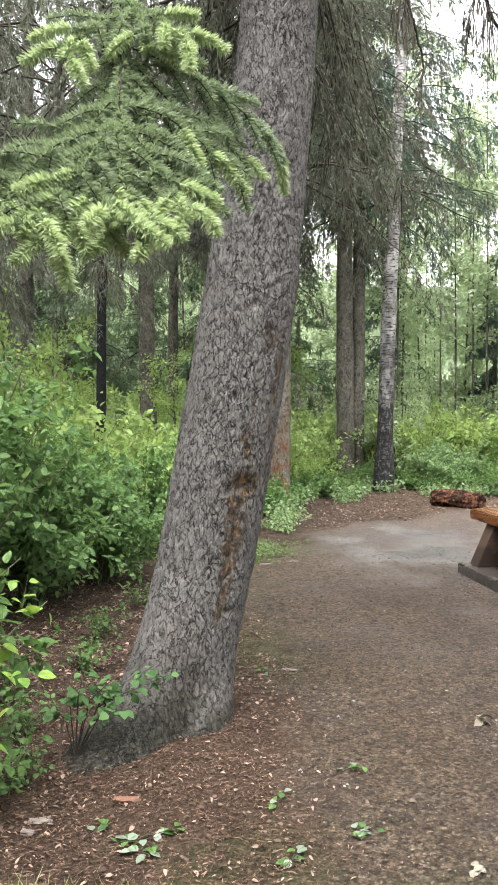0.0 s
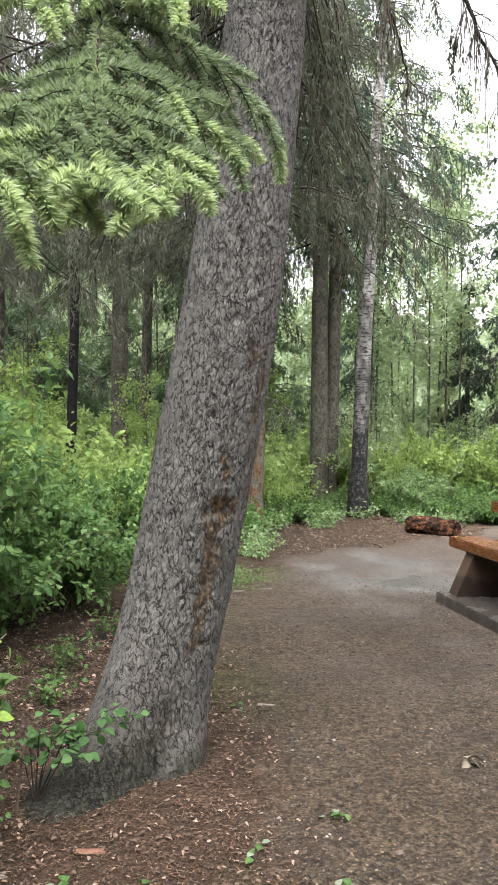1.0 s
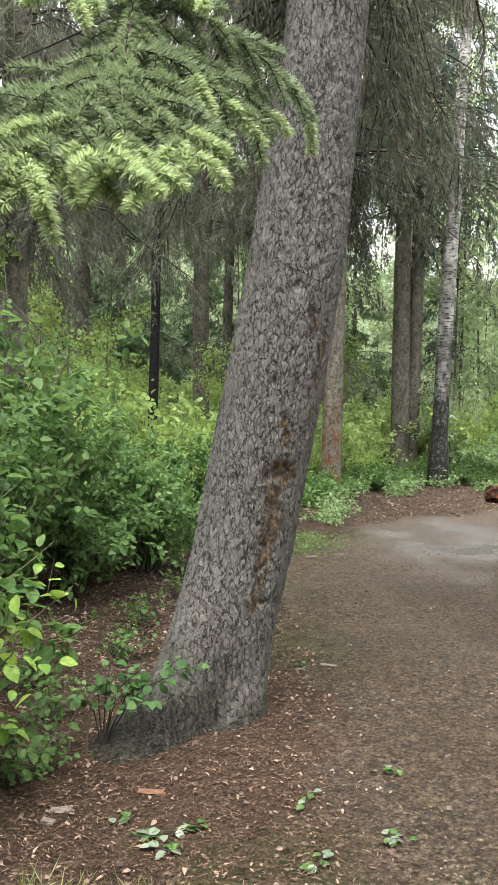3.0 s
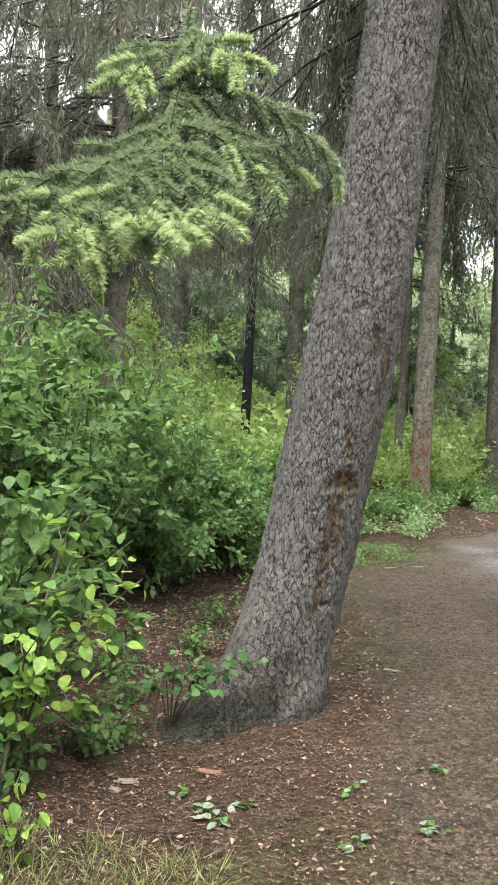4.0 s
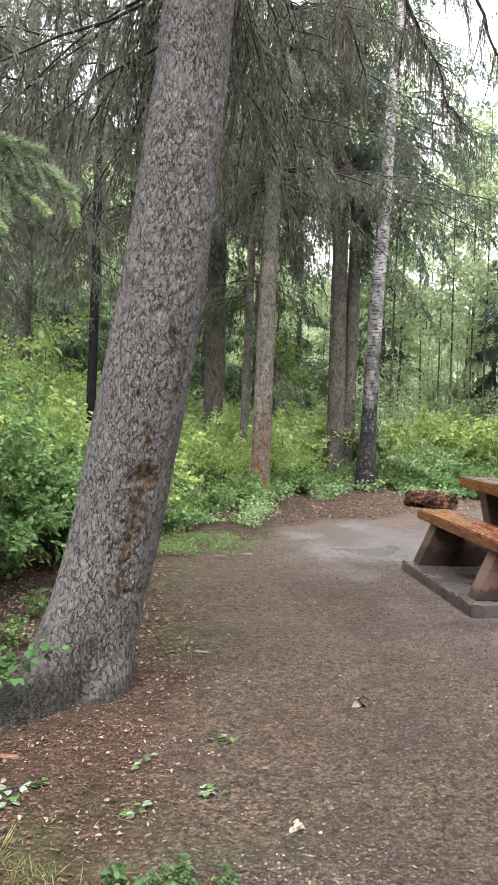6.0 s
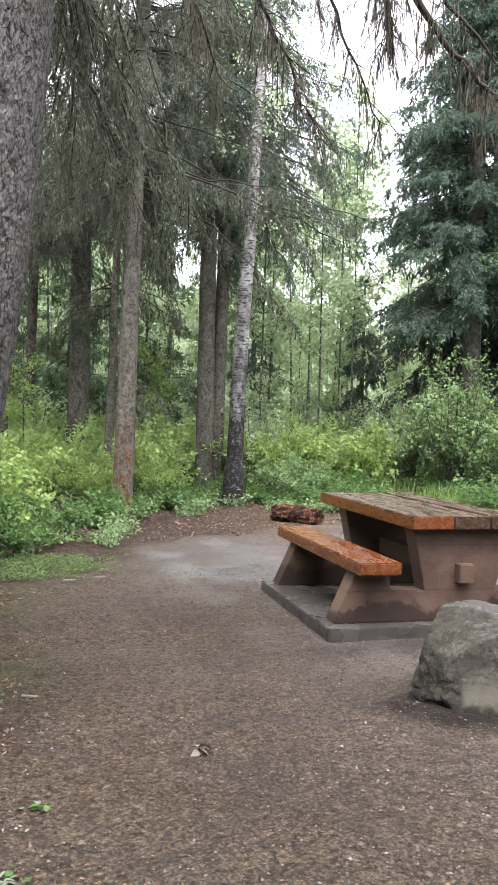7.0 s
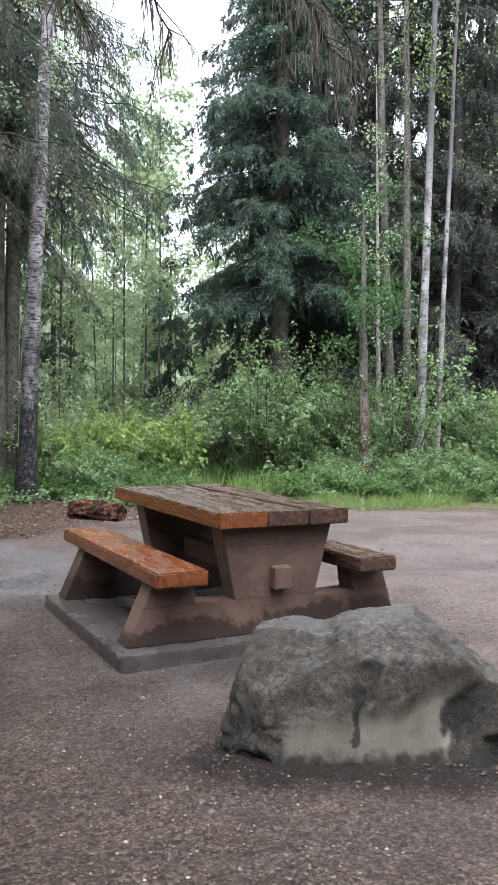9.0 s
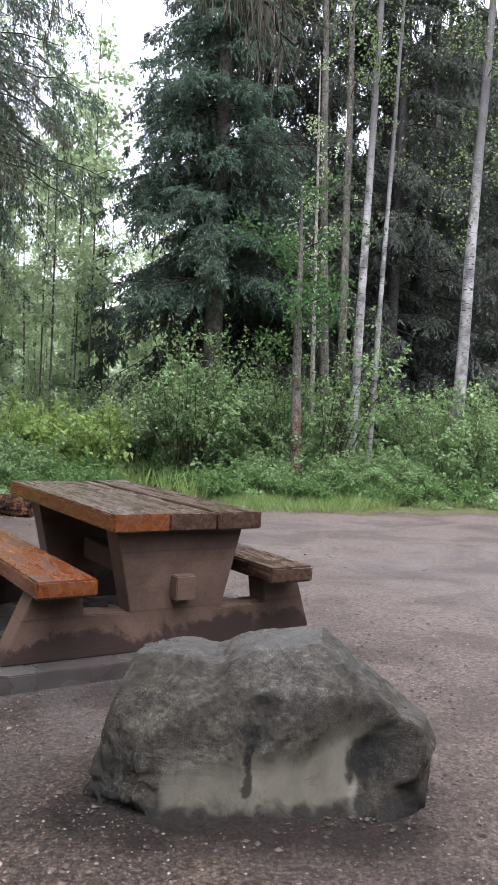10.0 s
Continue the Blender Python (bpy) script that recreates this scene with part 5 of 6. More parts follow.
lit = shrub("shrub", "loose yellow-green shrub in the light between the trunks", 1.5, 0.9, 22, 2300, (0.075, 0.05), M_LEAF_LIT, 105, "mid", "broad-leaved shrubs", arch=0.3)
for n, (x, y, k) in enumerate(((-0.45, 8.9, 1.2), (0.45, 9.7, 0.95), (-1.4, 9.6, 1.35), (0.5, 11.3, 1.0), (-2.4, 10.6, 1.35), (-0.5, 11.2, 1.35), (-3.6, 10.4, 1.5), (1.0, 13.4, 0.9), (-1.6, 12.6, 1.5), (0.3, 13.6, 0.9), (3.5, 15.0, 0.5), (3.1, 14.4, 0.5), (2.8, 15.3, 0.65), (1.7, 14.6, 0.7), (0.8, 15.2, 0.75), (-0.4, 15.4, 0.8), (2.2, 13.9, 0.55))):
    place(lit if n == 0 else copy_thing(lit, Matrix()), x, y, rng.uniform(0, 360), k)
y_ = shrub("shrub", "yellow-green shrub with broad fresh leaves", 1.2, 0.42, 11, 260, (0.051, 0.037), M_LEAF_YELLOW, 104, "fine", "broad-leaved shrubs", bare=0.5)
place(y_, -0.40, 3.0, 0, 1.12)
seedling = shrub("shrub", "small yellow-green seedling with broad leaves", 0.3, 0.2, 6, 34, (0.05, 0.037), M_LEAF_YELLOW, 106, "fine", "broad-leaved shrubs", bare=0.4)
place(seedling, -0.2, 2.52, 200)
place(copy_thing(seedling, Matrix()), -0.42, 2.6, 80, 1.15)
skirt = shrub("undergrowth_plant", "low dark-green plant with broad leaves under the shrubs", 0.42, 0.3, 9, 130, (0.05, 0.036), M_LEAF_NEAR, 107, "fine", "forest floor plants", arch=0.3)
for n, (x, y, k) in enumerate(((-0.4, 3.02, 0.8), (-0.28, 3.3, 0.9), (-0.16, 3.75, 0.7), (-0.55, 2.85, 1.0), (-0.3, 4.3, 0.9), (-0.02, 4.75, 0.7), (-0.62, 3.1, 1.0), (0.12, 5.3, 0.7), (0.4, 6.1, 0.65), (-0.12, 3.42, 0.5))):
    place(skirt if n == 0 else copy_thing(skirt, Matrix()), x, y, 83.0 * n, k)
leafling = leafy_tree("sapling", (0, 0), "slender leafy sapling between the shaded trunks", 0.02, 4.0, M_BARK_GREY, (0.02, 0), 0.9, 0.85, 1700, (0.075, 0.05), 108, M_LEAF_LIT, "young saplings")
for n, (x, y, k) in enumerate(((-2.0, 9.7, 0.9), (-3.1, 10.8, 1.0), (-1.45, 11.6, 0.85), (-2.5, 13.0, 1.05), (-1.2, 14.4, 0.8), (0.9, 15.6, 0.75), (-4.2, 12.4, 1.0), (3.3, 18.6, 0.9), (-1.3, 16.2, 0.95))):
    place(leafling if n == 0 else copy_thing(leafling, Matrix()), x, y, 97.0 * n, k)

herb = shrub("undergrowth_plant", "grey-green herb with toothed leaves beside the path", 0.14, 0.13, 9, 110, (0.028, 0.02), M_LEAF_SAPLING, 120, "fine", "path edge herbs", arch=0.4)
spread(herb, [(0.74, 2.31), (0.92, 2.34), (1.06, 2.3), (0.86, 2.26)], rng, (0.6, 0.9))

low = shrub("undergrowth_plant", "low leafy green plant of the forest floor", 0.5, 0.5, 14, 850, (0.055, 0.038), M_LEAF_NEAR, 111, "far", "forest floor plants", arch=0.2)
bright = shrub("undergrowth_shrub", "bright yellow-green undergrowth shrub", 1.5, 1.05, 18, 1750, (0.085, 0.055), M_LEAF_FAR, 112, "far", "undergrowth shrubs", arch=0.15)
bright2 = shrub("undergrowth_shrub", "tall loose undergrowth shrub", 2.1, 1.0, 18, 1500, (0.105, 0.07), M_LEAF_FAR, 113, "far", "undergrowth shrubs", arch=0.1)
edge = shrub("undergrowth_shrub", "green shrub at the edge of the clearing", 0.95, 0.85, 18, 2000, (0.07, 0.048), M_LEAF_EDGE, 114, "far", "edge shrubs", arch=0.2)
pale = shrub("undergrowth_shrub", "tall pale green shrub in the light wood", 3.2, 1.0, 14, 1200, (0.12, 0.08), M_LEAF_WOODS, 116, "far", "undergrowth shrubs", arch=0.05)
tall = shrub("undergrowth_shrub", "tall green shrub before the dark spruce", 2.5, 1.0, 18, 2200, (0.085, 0.055), M_LEAF_EDGE, 115, "far", "edge shrubs", arch=0.1)
thin = shrub("undergrowth_shrub", "tall thin-leaved shrub with many fine stems", 2.4, 0.8, 16, 1500, (0.07, 0.045), M_LEAF_WOODS, 118, "far", "undergrowth shrubs", arch=0.05)

tuft = shrub("undergrowth_plant", "small leafy plant growing out of leaf litter", 0.3, 0.3, 7, 150, (0.058, 0.04), M_LEAF_EDGE, 119, "far", "forest floor plants", arch=0.3)
spread(tuft, [(x, (12.9 if abs(x - 4.2) > 0.5 else 14.4) + 0.35 * rng.normal()) for x in rng.uniform(2.6, 6.0, 34)] + [(rng.uniform(0.6, 2.4), rng.uniform(9.4, 12.4)) for _ in range(22)] + [(x, np.interp(x, [8.2, 9, 11, 14, 18], [12.3, 11.4, 11.0, 10.5, 9.9]) + rng.uniform(0, 0.8)) for x in rng.uniform(8.4, 16, 30)], rng, (0.5, 1.3))
spread(low, [(rng.uniform(0.0, 0.75 + (y - 8.2) * 0.45), y) for y in rng.uniform(8.6, 12.2, 17)] + [(x, (13.5 if abs(x - 4.2) > 0.6 else 14.8) + 0.35 * rng.normal()) for x in rng.uniform(2.7, 6.4, 24)] + [(x, np.interp(x, [8.2, 9, 11, 14, 18], [12.6, 11.7, 11.3, 10.8, 10.2]) + rng.uniform(0, 0.7)) for x in rng.uniform(8.4, 16, 24)], rng, (0.6, 1.15))
belt = [(-5.0 + 11.6 * ((k * 0.618) % 1.0), 15.5 + 5.5 * (k / 70) ** 1.2 + rng.normal(0, 0.15)) for k in range(70)]
spread(bright, [(x, y) for x, y in belt if not (3.3 < x < 5.6 and y < 17.8)], rng, (0.75, 1.2))
pale2 = shrub("undergrowth_shrub", "tall thin-stemmed green shrub before the dark spruce", 2.5, 1.0, 20, 2500, (0.054, 0.036), M_LEAF_EDGE, 117, "far", "edge shrubs", arch=0.08)
spread(pale2, [(9.0, 14.6), (11.0, 14.9), (13.2, 14.3), (14.4, 14.9), (16.6, 15.6)] + [(rng.uniform(8.8, 18), rng.uniform(13.4, 16.4)) for _ in range(18)], rng, (0.75, 1.15))
spread(thin, [(rng.uniform(5.0, 8.6), rng.uniform(15.8, 22)) for _ in range(14)] + [(rng.uniform(-4, 4.5), rng.uniform(17, 21)) for _ in range(8)], rng, (0.8, 1.2))
spread(pale, [(-7 + 20 * ((k * 0.618) % 1.0), 21.5 + 9 * k / 40) for k in range(40)] + [(rng.uniform(-4, 6), rng.uniform(27, 34)) for _ in range(16)], rng, (0.8, 1.25))
spread(bright2, [(-7 + 19 * ((k * 0.618) % 1.0), 19.0 + 8 * k / 44) for k in range(44)], rng, (0.85, 1.2))
spread(copy_thing(lit, Matrix()), [(7.6, 15.6), (6.4, 16.6), (5.7, 15.6), (8.5, 16.8), (7.3, 17.4)], rng, (0.9, 1.3))
spread(copy_thing(bright2, Matrix()), [(rng.uniform(-5.5, 3.2), rng.uniform(18.6, 21.8)) for _ in range(13)], rng, (1.25, 1.7))
spread(edge, [(x, np.interp(x, [7.9, 9, 11, 14, 18], [13.6, 12.6, 12.2, 11.8, 11.2]) + rng.uniform(0, 1.8)) for x in rng.uniform(8.8, 18, 40)] + [(5.6, 14.0), (6.0, 14.9), (5.3, 14.7), (5.7, 15.6)] + [(rng.uniform(8.6, 11), rng.uniform(14.5, 18)) for _ in range(10)], rng, (0.7, 1.15))
spread(tall, [(9.0, 13.9), (10.2, 15.2), (11.6, 15.6), (12.3, 14.6), (15.0, 14.6), (8.9, 16.3), (13.8, 14.4), (17.3, 15.0), (8.3, 18.5)], rng, (0.75, 1.1))
spread(copy_thing(pale2, Matrix()), [(8.7, 14.6), (9.4, 14.4), (10.4, 14.1), (10.9, 13.6), (9.9, 15.6), (9.2, 15.4)], rng, (1.3, 1.65))
spread(copy_thing(tall, Matrix()), [(13.4, 12.3), (14.2, 12.6), (12.6, 12.2), (15.4, 12.8)], rng, (0.95, 1.15))
spread(copy_thing(low, Matrix()), [(rng.uniform(5.4, 7.2), rng.uniform(13.2, 15.5)) for _ in range(10)] + [(rng.uniform(7.9, 9.0), rng.uniform(12.3, 15.0)) for _ in range(14)] + [(rng.uniform(5.6, 6.6), rng.uniform(12.4, 13.6)) for _ in range(7)], rng, (0.8, 1.3))


# the distant wood closes the view above the horizon
def far_wood():
    """Light aspens in the middle of the view, taller dark conifers to both sides of them."""
    n = 320
    a = np.linspace(-1.2, 1.5, n)
    top = np.interp(a, [-1.2, -0.1, 0.04, 0.12, 0.46, 0.56, 0.66, 1.5], [22, 20, 15, 9.0, 8.5, 17, 29, 31]) + 6.0 * (fbm(a * 34, a * 0, 5, 5) - 0.5)
    # where the conifers stand; the mask also carries their deep shade
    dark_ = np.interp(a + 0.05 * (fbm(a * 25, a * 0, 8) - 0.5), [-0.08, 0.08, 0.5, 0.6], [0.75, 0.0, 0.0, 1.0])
    rows = []
    for k, s in enumerate(np.linspace(0, 1, 12)):
        rows.append(np.stack([4 + 62 * np.sin(a), -4 + 62 * np.cos(a), -1 + (top + 1) * s], -1) + (np.random.default_rng(k).normal(0, 0.5, (n, 3)) if k else 0))
    i, j = np.meshgrid(np.arange(11), np.arange(n - 1), indexing="ij")
    q = np.stack([i * n + j, i * n + j + 1, (i + 1) * n + j + 1, (i + 1) * n + j], -1).reshape(-1, 4)
    me = fast_mesh("backdrop", np.concatenate(rows), q)
    attribute(me, "conifer_shade", np.tile(dark_, 12))
    return me


def light_blocker():
    """A plain unseen wall, added behind the clearing to cut low sky light."""
    n = 90
    a = np.linspace(1.45, 4.85, n)
    rows = []
    for k, s in enumerate(np.linspace(0, 1, 5)):
        top = np.interp(a, [1.45, 2.6, 3.6, 4.85], [6.0, 5.0, 11.0, 14.0]) + 4.0 * fbm(a * 9, a * 0, 6)
        rows.append(np.stack([2 + 16 * np.sin(a), 1 + 16 * np.cos(a), -0.3 + (top + 0.3) * s], -1) + (np.random.default_rng(50 + k).normal(0, 0.2, (n, 3)) if k else 0))
    i, j = np.meshgrid(np.arange(4), np.arange(n - 1), indexing="ij")
    q = np.stack([i * n + j, i * n + j + 1, (i + 1) * n + j + 1, (i + 1) * n + j], -1).reshape(-1, 4)
    return fast_mesh("backdrop_south", np.concatenate(rows), q)


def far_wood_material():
    """Light-green leaves paled for haze, grey-green conifers darkened for the wood's depth, all in the colour."""
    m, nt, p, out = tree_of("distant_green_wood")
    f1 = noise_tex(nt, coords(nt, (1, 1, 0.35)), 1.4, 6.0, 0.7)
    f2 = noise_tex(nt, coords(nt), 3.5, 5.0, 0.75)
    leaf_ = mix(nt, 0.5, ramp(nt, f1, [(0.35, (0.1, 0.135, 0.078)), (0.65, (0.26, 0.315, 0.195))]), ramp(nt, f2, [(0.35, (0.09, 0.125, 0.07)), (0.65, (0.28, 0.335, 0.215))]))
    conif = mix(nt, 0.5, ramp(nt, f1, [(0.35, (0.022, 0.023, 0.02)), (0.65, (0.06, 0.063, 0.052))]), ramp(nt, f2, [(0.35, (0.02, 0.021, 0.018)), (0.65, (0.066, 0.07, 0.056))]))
    con = add(nt, "ShaderNodeAttribute", attribute_name="conifer_shade").outputs["Fac"]
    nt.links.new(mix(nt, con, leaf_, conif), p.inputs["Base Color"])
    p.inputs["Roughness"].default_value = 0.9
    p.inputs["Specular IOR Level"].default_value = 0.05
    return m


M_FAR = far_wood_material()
M_BLOCKER = plain("blocker_green", (0.03, 0.045, 0.02), (0.09, 0.12, 0.055), 0.6, 0.9, 0.0, (1, 1, 0.5), spec=0.1, fine=3.0)
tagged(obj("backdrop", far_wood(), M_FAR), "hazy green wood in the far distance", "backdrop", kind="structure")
tagged(obj("backdrop_south", light_blocker(), M_BLOCKER), "unseen plain green wall added to block low sky light", "backdrop", kind="structure")


# ---- picnic table ----
def board(name, x0, x1, y0, y1, z0, z1, mat, parent, seed=0, label="", bevel=0.006):
    rng = random.Random(seed)
    bm = bmesh.new()
    bmesh.ops.create_cube(bm, size=1.0, matrix=Matrix.Translation(((x0 + x1) / 2, (y0 + y1) / 2, (z0 + z1) / 2)) @ Matrix.Diagonal((x1 - x0, y1 - y0, z1 - z0, 1)))
    bmesh.ops.bevel(bm, geom=bm.edges[:], offset=bevel, segments=2, affect="EDGES")
    for v in bm.verts:
        v.co += Vector((rng.uniform(-1, 1), rng.uniform(-1, 1), rng.uniform(-1, 1))) * 0.0012
    return part(name, bm, mat, parent, label)


def outline_block(name, pts, y0, y1, mat, parent, label="", bevel=0.005):
    """A block with an outline in x and z, as thick as y0 to y1."""
    bm = bmesh.new()
    f = bm.faces.new([bm.verts.new((x, y0, z)) for x, z in pts])
    ext = bmesh.ops.extrude_face_region(bm, geom=[f])
    bmesh.ops.translate(bm, vec=(0, y1 - y0, 0), verts=[e for e in ext["geom"] if isinstance(e, bmesh.types.BMVert)])
    bmesh.ops.recalc_face_normals(bm, faces=bm.faces[:])
    bmesh.ops.bevel(bm, geom=[e for e in bm.edges if e.is_manifold], offset=bevel, segments=2, affect="EDGES")
    return part(name, bm, mat, parent, label)


def picnic_table():
    root = thing("picnic_table", (3.92, 6.2, 0.0), "wet orange-stained timber picnic table on brown concrete supports", "picnic table")
    root.location = (0, 0, 0)
    TZ = 0.80
    gap = 0.004
    xs = [3.50, 3.80, 4.075, 4.345]
    for k in range(3):
        board("top_board", xs[k] + (gap if k else 0), xs[k + 1], 5.35 + (0, 0.004, -0.003)[k], 7.19 + (0.0, 0.006, -0.004)[k], TZ - 0.088, TZ + (0, -0.004, 0.002)[k], (M_WOOD_HALF, M_WOOD_WORN, M_WOOD_WORN)[k], root, k, ("orange-stained board", "worn grey-brown board", "worn dark board")[k])
    board("bench_board", 3.105, 3.405, 5.28, 7.14, 0.425, 0.51, M_WOOD, root, 10, "wet orange-stained bench board", 0.01)
    board("bench_board", 4.362, 4.64, 5.255, 7.14, 0.425, 0.51, M_WOOD_WORN, root, 20, "worn dark bench board", 0.01)
    shape = [(3.0, 0.086), (4.77, 0.086), (4.66, 0.424), (4.43, 0.424), (4.45, 0.285), (4.17, 0.275), (4.285, 0.711), (3.555, 0.711), (3.645, 0.29), (3.40, 0.30), (3.385, 0.424), (3.15, 0.424)]
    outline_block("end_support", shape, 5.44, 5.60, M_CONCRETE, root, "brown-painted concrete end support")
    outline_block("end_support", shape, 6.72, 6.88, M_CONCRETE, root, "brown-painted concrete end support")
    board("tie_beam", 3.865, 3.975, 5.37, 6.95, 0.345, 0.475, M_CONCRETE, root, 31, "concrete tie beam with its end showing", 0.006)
    return root


picnic_table()


def slab():
    bm = bmesh.new()
    bmesh.ops.create_cube(bm, size=1.0, matrix=Matrix.Translation((3.885, 6.12, 0.02)) @ Matrix.Diagonal((1.93, 1.64, 0.13, 1)))
    bmesh.ops.bevel(bm, geom=bm.edges[:], offset=0.006, segments=2, affect="EDGES")
    me = bpy.data.meshes.new("concrete_slab")
    bm.to_mesh(me)
    bm.free()
    return tagged(obj("concrete_slab", me, M_SLAB), "damp grey concrete slab under the picnic table", "slab")


slab()


# ---- boulder ----
def boulder():
    """A faceted boulder with a hollow spalled out of its face, swept by rays from inside; s runs across its face, d into it."""
    nt_, na = 190, 330
    th = np.linspace(0.02, 2.2, nt_)
    ph = np.linspace(0, 2 * np.pi, na, endpoint=False)
    A, P = np.meshgrid(th, ph, indexing="ij")
    d = np.stack([np.sin(A) * np.cos(P), np.sin(A) * np.sin(P), np.cos(A)], -1)
    c = np.array([0.0, 0.06, 0.16])
    # faces of the block: a point on each and its outward normal
    faces = [((-0.47, -0.19, 0.08), (-0.72, -0.66, 0.24)), ((-0.55, -0.03, 0.08), (-0.95, 0.12, 0.29)), ((0.0, -0.25, 0.1), (0.06, -0.97, 0.2)), ((-0.33, -0.08, 0.40), (-0.36, -0.58, 0.73)), ((0.10, -0.13, 0.46), (0.08, -0.66, 0.75)),
             ((0.06, 0.05, 0.59), (-0.2, 0.06, 0.97)), ((0.14, 0.05, 0.592), (0.2, 0.06, 0.97)), ((-0.40, 0.05, 0.462), (-0.12, 0.05, 0.98)), ((0.20, 0.0, 0.555), (0.54, -0.03, 0.84)), ((0.575, -0.05, 0.34), (0.88, -0.12, 0.46)), ((0.63, -0.1, 0.2), (0.98, -0.15, -0.12)),
             ((0.0, 0.42, 0.1), (0.1, 0.95, 0.3)), ((-0.42, 0.3, 0.1), (-0.6, 0.75, 0.28)), ((0.42, 0.3, 0.1), (0.65, 0.7, 0.3)), ((-0.47, -0.24, 0.09), (-0.5, -0.72, -0.48)), ((0.56, -0.21, 0.10), (0.66, -0.55, -0.5))]
    sharp = 620

    def outside(r):
        pos = c + d * r[..., None]
        acc = np.zeros(r.shape)
        for at, n in faces:
            n = np.array(n) / np.linalg.norm(n)
            acc += np.exp(sharp * ((pos - np.array(at)) @ n))
        return np.log(acc) / sharp

    lo, hi = np.full(A.shape, 0.02), np.full(A.shape, 0.9)
    for _ in range(18):
        m = (lo + hi) / 2
        o = outside(m) > 0
        hi, lo = np.where(o, m, hi), np.where(o, lo, m)
    rad = (lo + hi) / 2
    pos = c + d * rad[..., None]
    s, q, z = pos[..., 0], pos[..., 1], pos[..., 2]
    face = step(0.02, 0.3, -d[..., 1])
    wave = 0.012 * np.sin(s * 23) + 0.008 * np.sin(s * 51 + 1)
    brow = np.interp(s - 0.05, [-0.34, -0.2, -0.06, 0.02, 0.09, 0.2, 0.3, 0.36, 0.45, 0.53, 0.58], [0.19, 0.225, 0.24, 0.235, 0.26, 0.32, 0.365, 0.375, 0.35, 0.29, 0.24]) + wave
    under = face * step(brow + 0.05, brow - 0.11, z)
    soft = under * step(-0.31, -0.28, s) * step(0.425, 0.4, s + 0.03 * np.sin(z * 38))
    bottom = np.where(s > 0.34, 1 - step(0.34, 0.46, s) * step(0.12, -0.02, z), 1.0)
    hollow = under * bottom * np.interp(s, [-0.31, -0.26, -0.06, 0.15, 0.35, 0.47, 0.57, 0.66], [0.0, 0.014, 0.02, 0.034, 0.06, 0.12, 0.10, 0.0])
    n1 = vnoise3(pos, 6.0, 5) - 0.5
    n2 = vnoise3(pos, 17.0, 15) - 0.5
    n3 = vnoise3(pos, 42.0, 25) + 0.6 * vnoise3(pos, 95.0, 35) - 0.8
    crag = np.abs(vnoise3(pos, 24.0, 45) - 0.5) * 2
    rough = 1 - 0.93 * soft
    crust = step(-0.24, -0.36, s) * step(0.24, 0.1, z)
    rad = rad + (0.012 * n1 + 0.006 * n2 + 0.007 * n3 - 0.03 * crust * (1 - crag)) * rough
    rad = rad - hollow
    # a saddle between shoulder and dome, a ledge and a crease on the dome
    rad = rad - 0.045 * np.exp(-(((s + 0.15) / 0.09) ** 2)) * step(0.3, 0.45, z)
    rad = rad + 0.014 * np.exp(-(((s - 0.04) / 0.07) ** 2 + ((z - 0.40 + 3.0 * (s - 0.04) ** 2) / 0.018) ** 2)) * step(0.1, -0.05, q)
    rad = rad - 0.012 * np.exp(-(((s - 0.06 - 0.3 * (z - 0.3)) / 0.012) ** 2)) * step(0.22, 0.27, z) * step(0.37, 0.33, z) * face
    pos = c + d * rad[..., None]
    ca, sa = 0.852, 0.524
    world_pos = np.stack([3.49 + ca * pos[..., 0] + sa * pos[..., 1], 4.013 - sa * pos[..., 0] + ca * pos[..., 1], pos[..., 2]], -1)
    ns, m = A.shape
    i, j = np.meshgrid(np.arange(ns - 1), np.arange(m), indexing="ij")
    k = (j + 1) % m
    me = fast_mesh("boulder", world_pos, np.stack([i * m + j, (i + 1) * m + j, (i + 1) * m + k, i * m + k], -1).reshape(-1, 4))
    attribute(me, "smooth", (soft * (0.8 + 0.2 * step(-0.3, 0.02, s + 0.2 * n1))).ravel())
    dome = np.exp(-(((s - 0.12) / 0.2) ** 2 + ((z - 0.52) / 0.2) ** 2))
    attribute(me, "lower", np.clip(1.0 - 1.3 * dome, 0, 1).ravel())
    edge = fbm(s * 30, z * 30, 9)
    blot = lambda cs, cz, rs, rz: np.exp(-((((s - cs) + 0.03 * (edge - 0.5)) / rs) ** 2 + ((z - cz) / rz) ** 2))
    # drip stains, and the shade of the right-hand recess painted dark
    s1 = blot(0.0, 0.28, 0.035, 0.045) + 0.9 * blot(-0.01, 0.19, 0.014, 0.09) + 0.9 * blot(-0.02, 0.11, 0.024, 0.035) + 0.9 * blot(0.39, 0.18, 0.03, 0.07) + 1.3 * blot(0.47, 0.22, 0.06, 0.09) + 0.5 * blot(0.52, 0.05, 0.1, 0.05) + 0.9 * blot(-0.42, 0.03, 0.16, 0.03) + 0.5 * blot(0.0, 0.41, 0.06, 0.015)
    # damp foot with the soil shadow painted along the ground line
    damp = 0.85 * step(0.075, 0.015, z + 0.09 * (edge - 0.5))
    attribute(me, "stain_shade", np.clip(np.maximum(step(0.35, 0.6, s1 * (0.4 + 1.2 * edge)) * face, damp), 0, 0.8).ravel())
    return tagged(obj("boulder", me, M_ROCK), "dark wet granite boulder with a spalled smooth hollow", "boulder")


boulder()


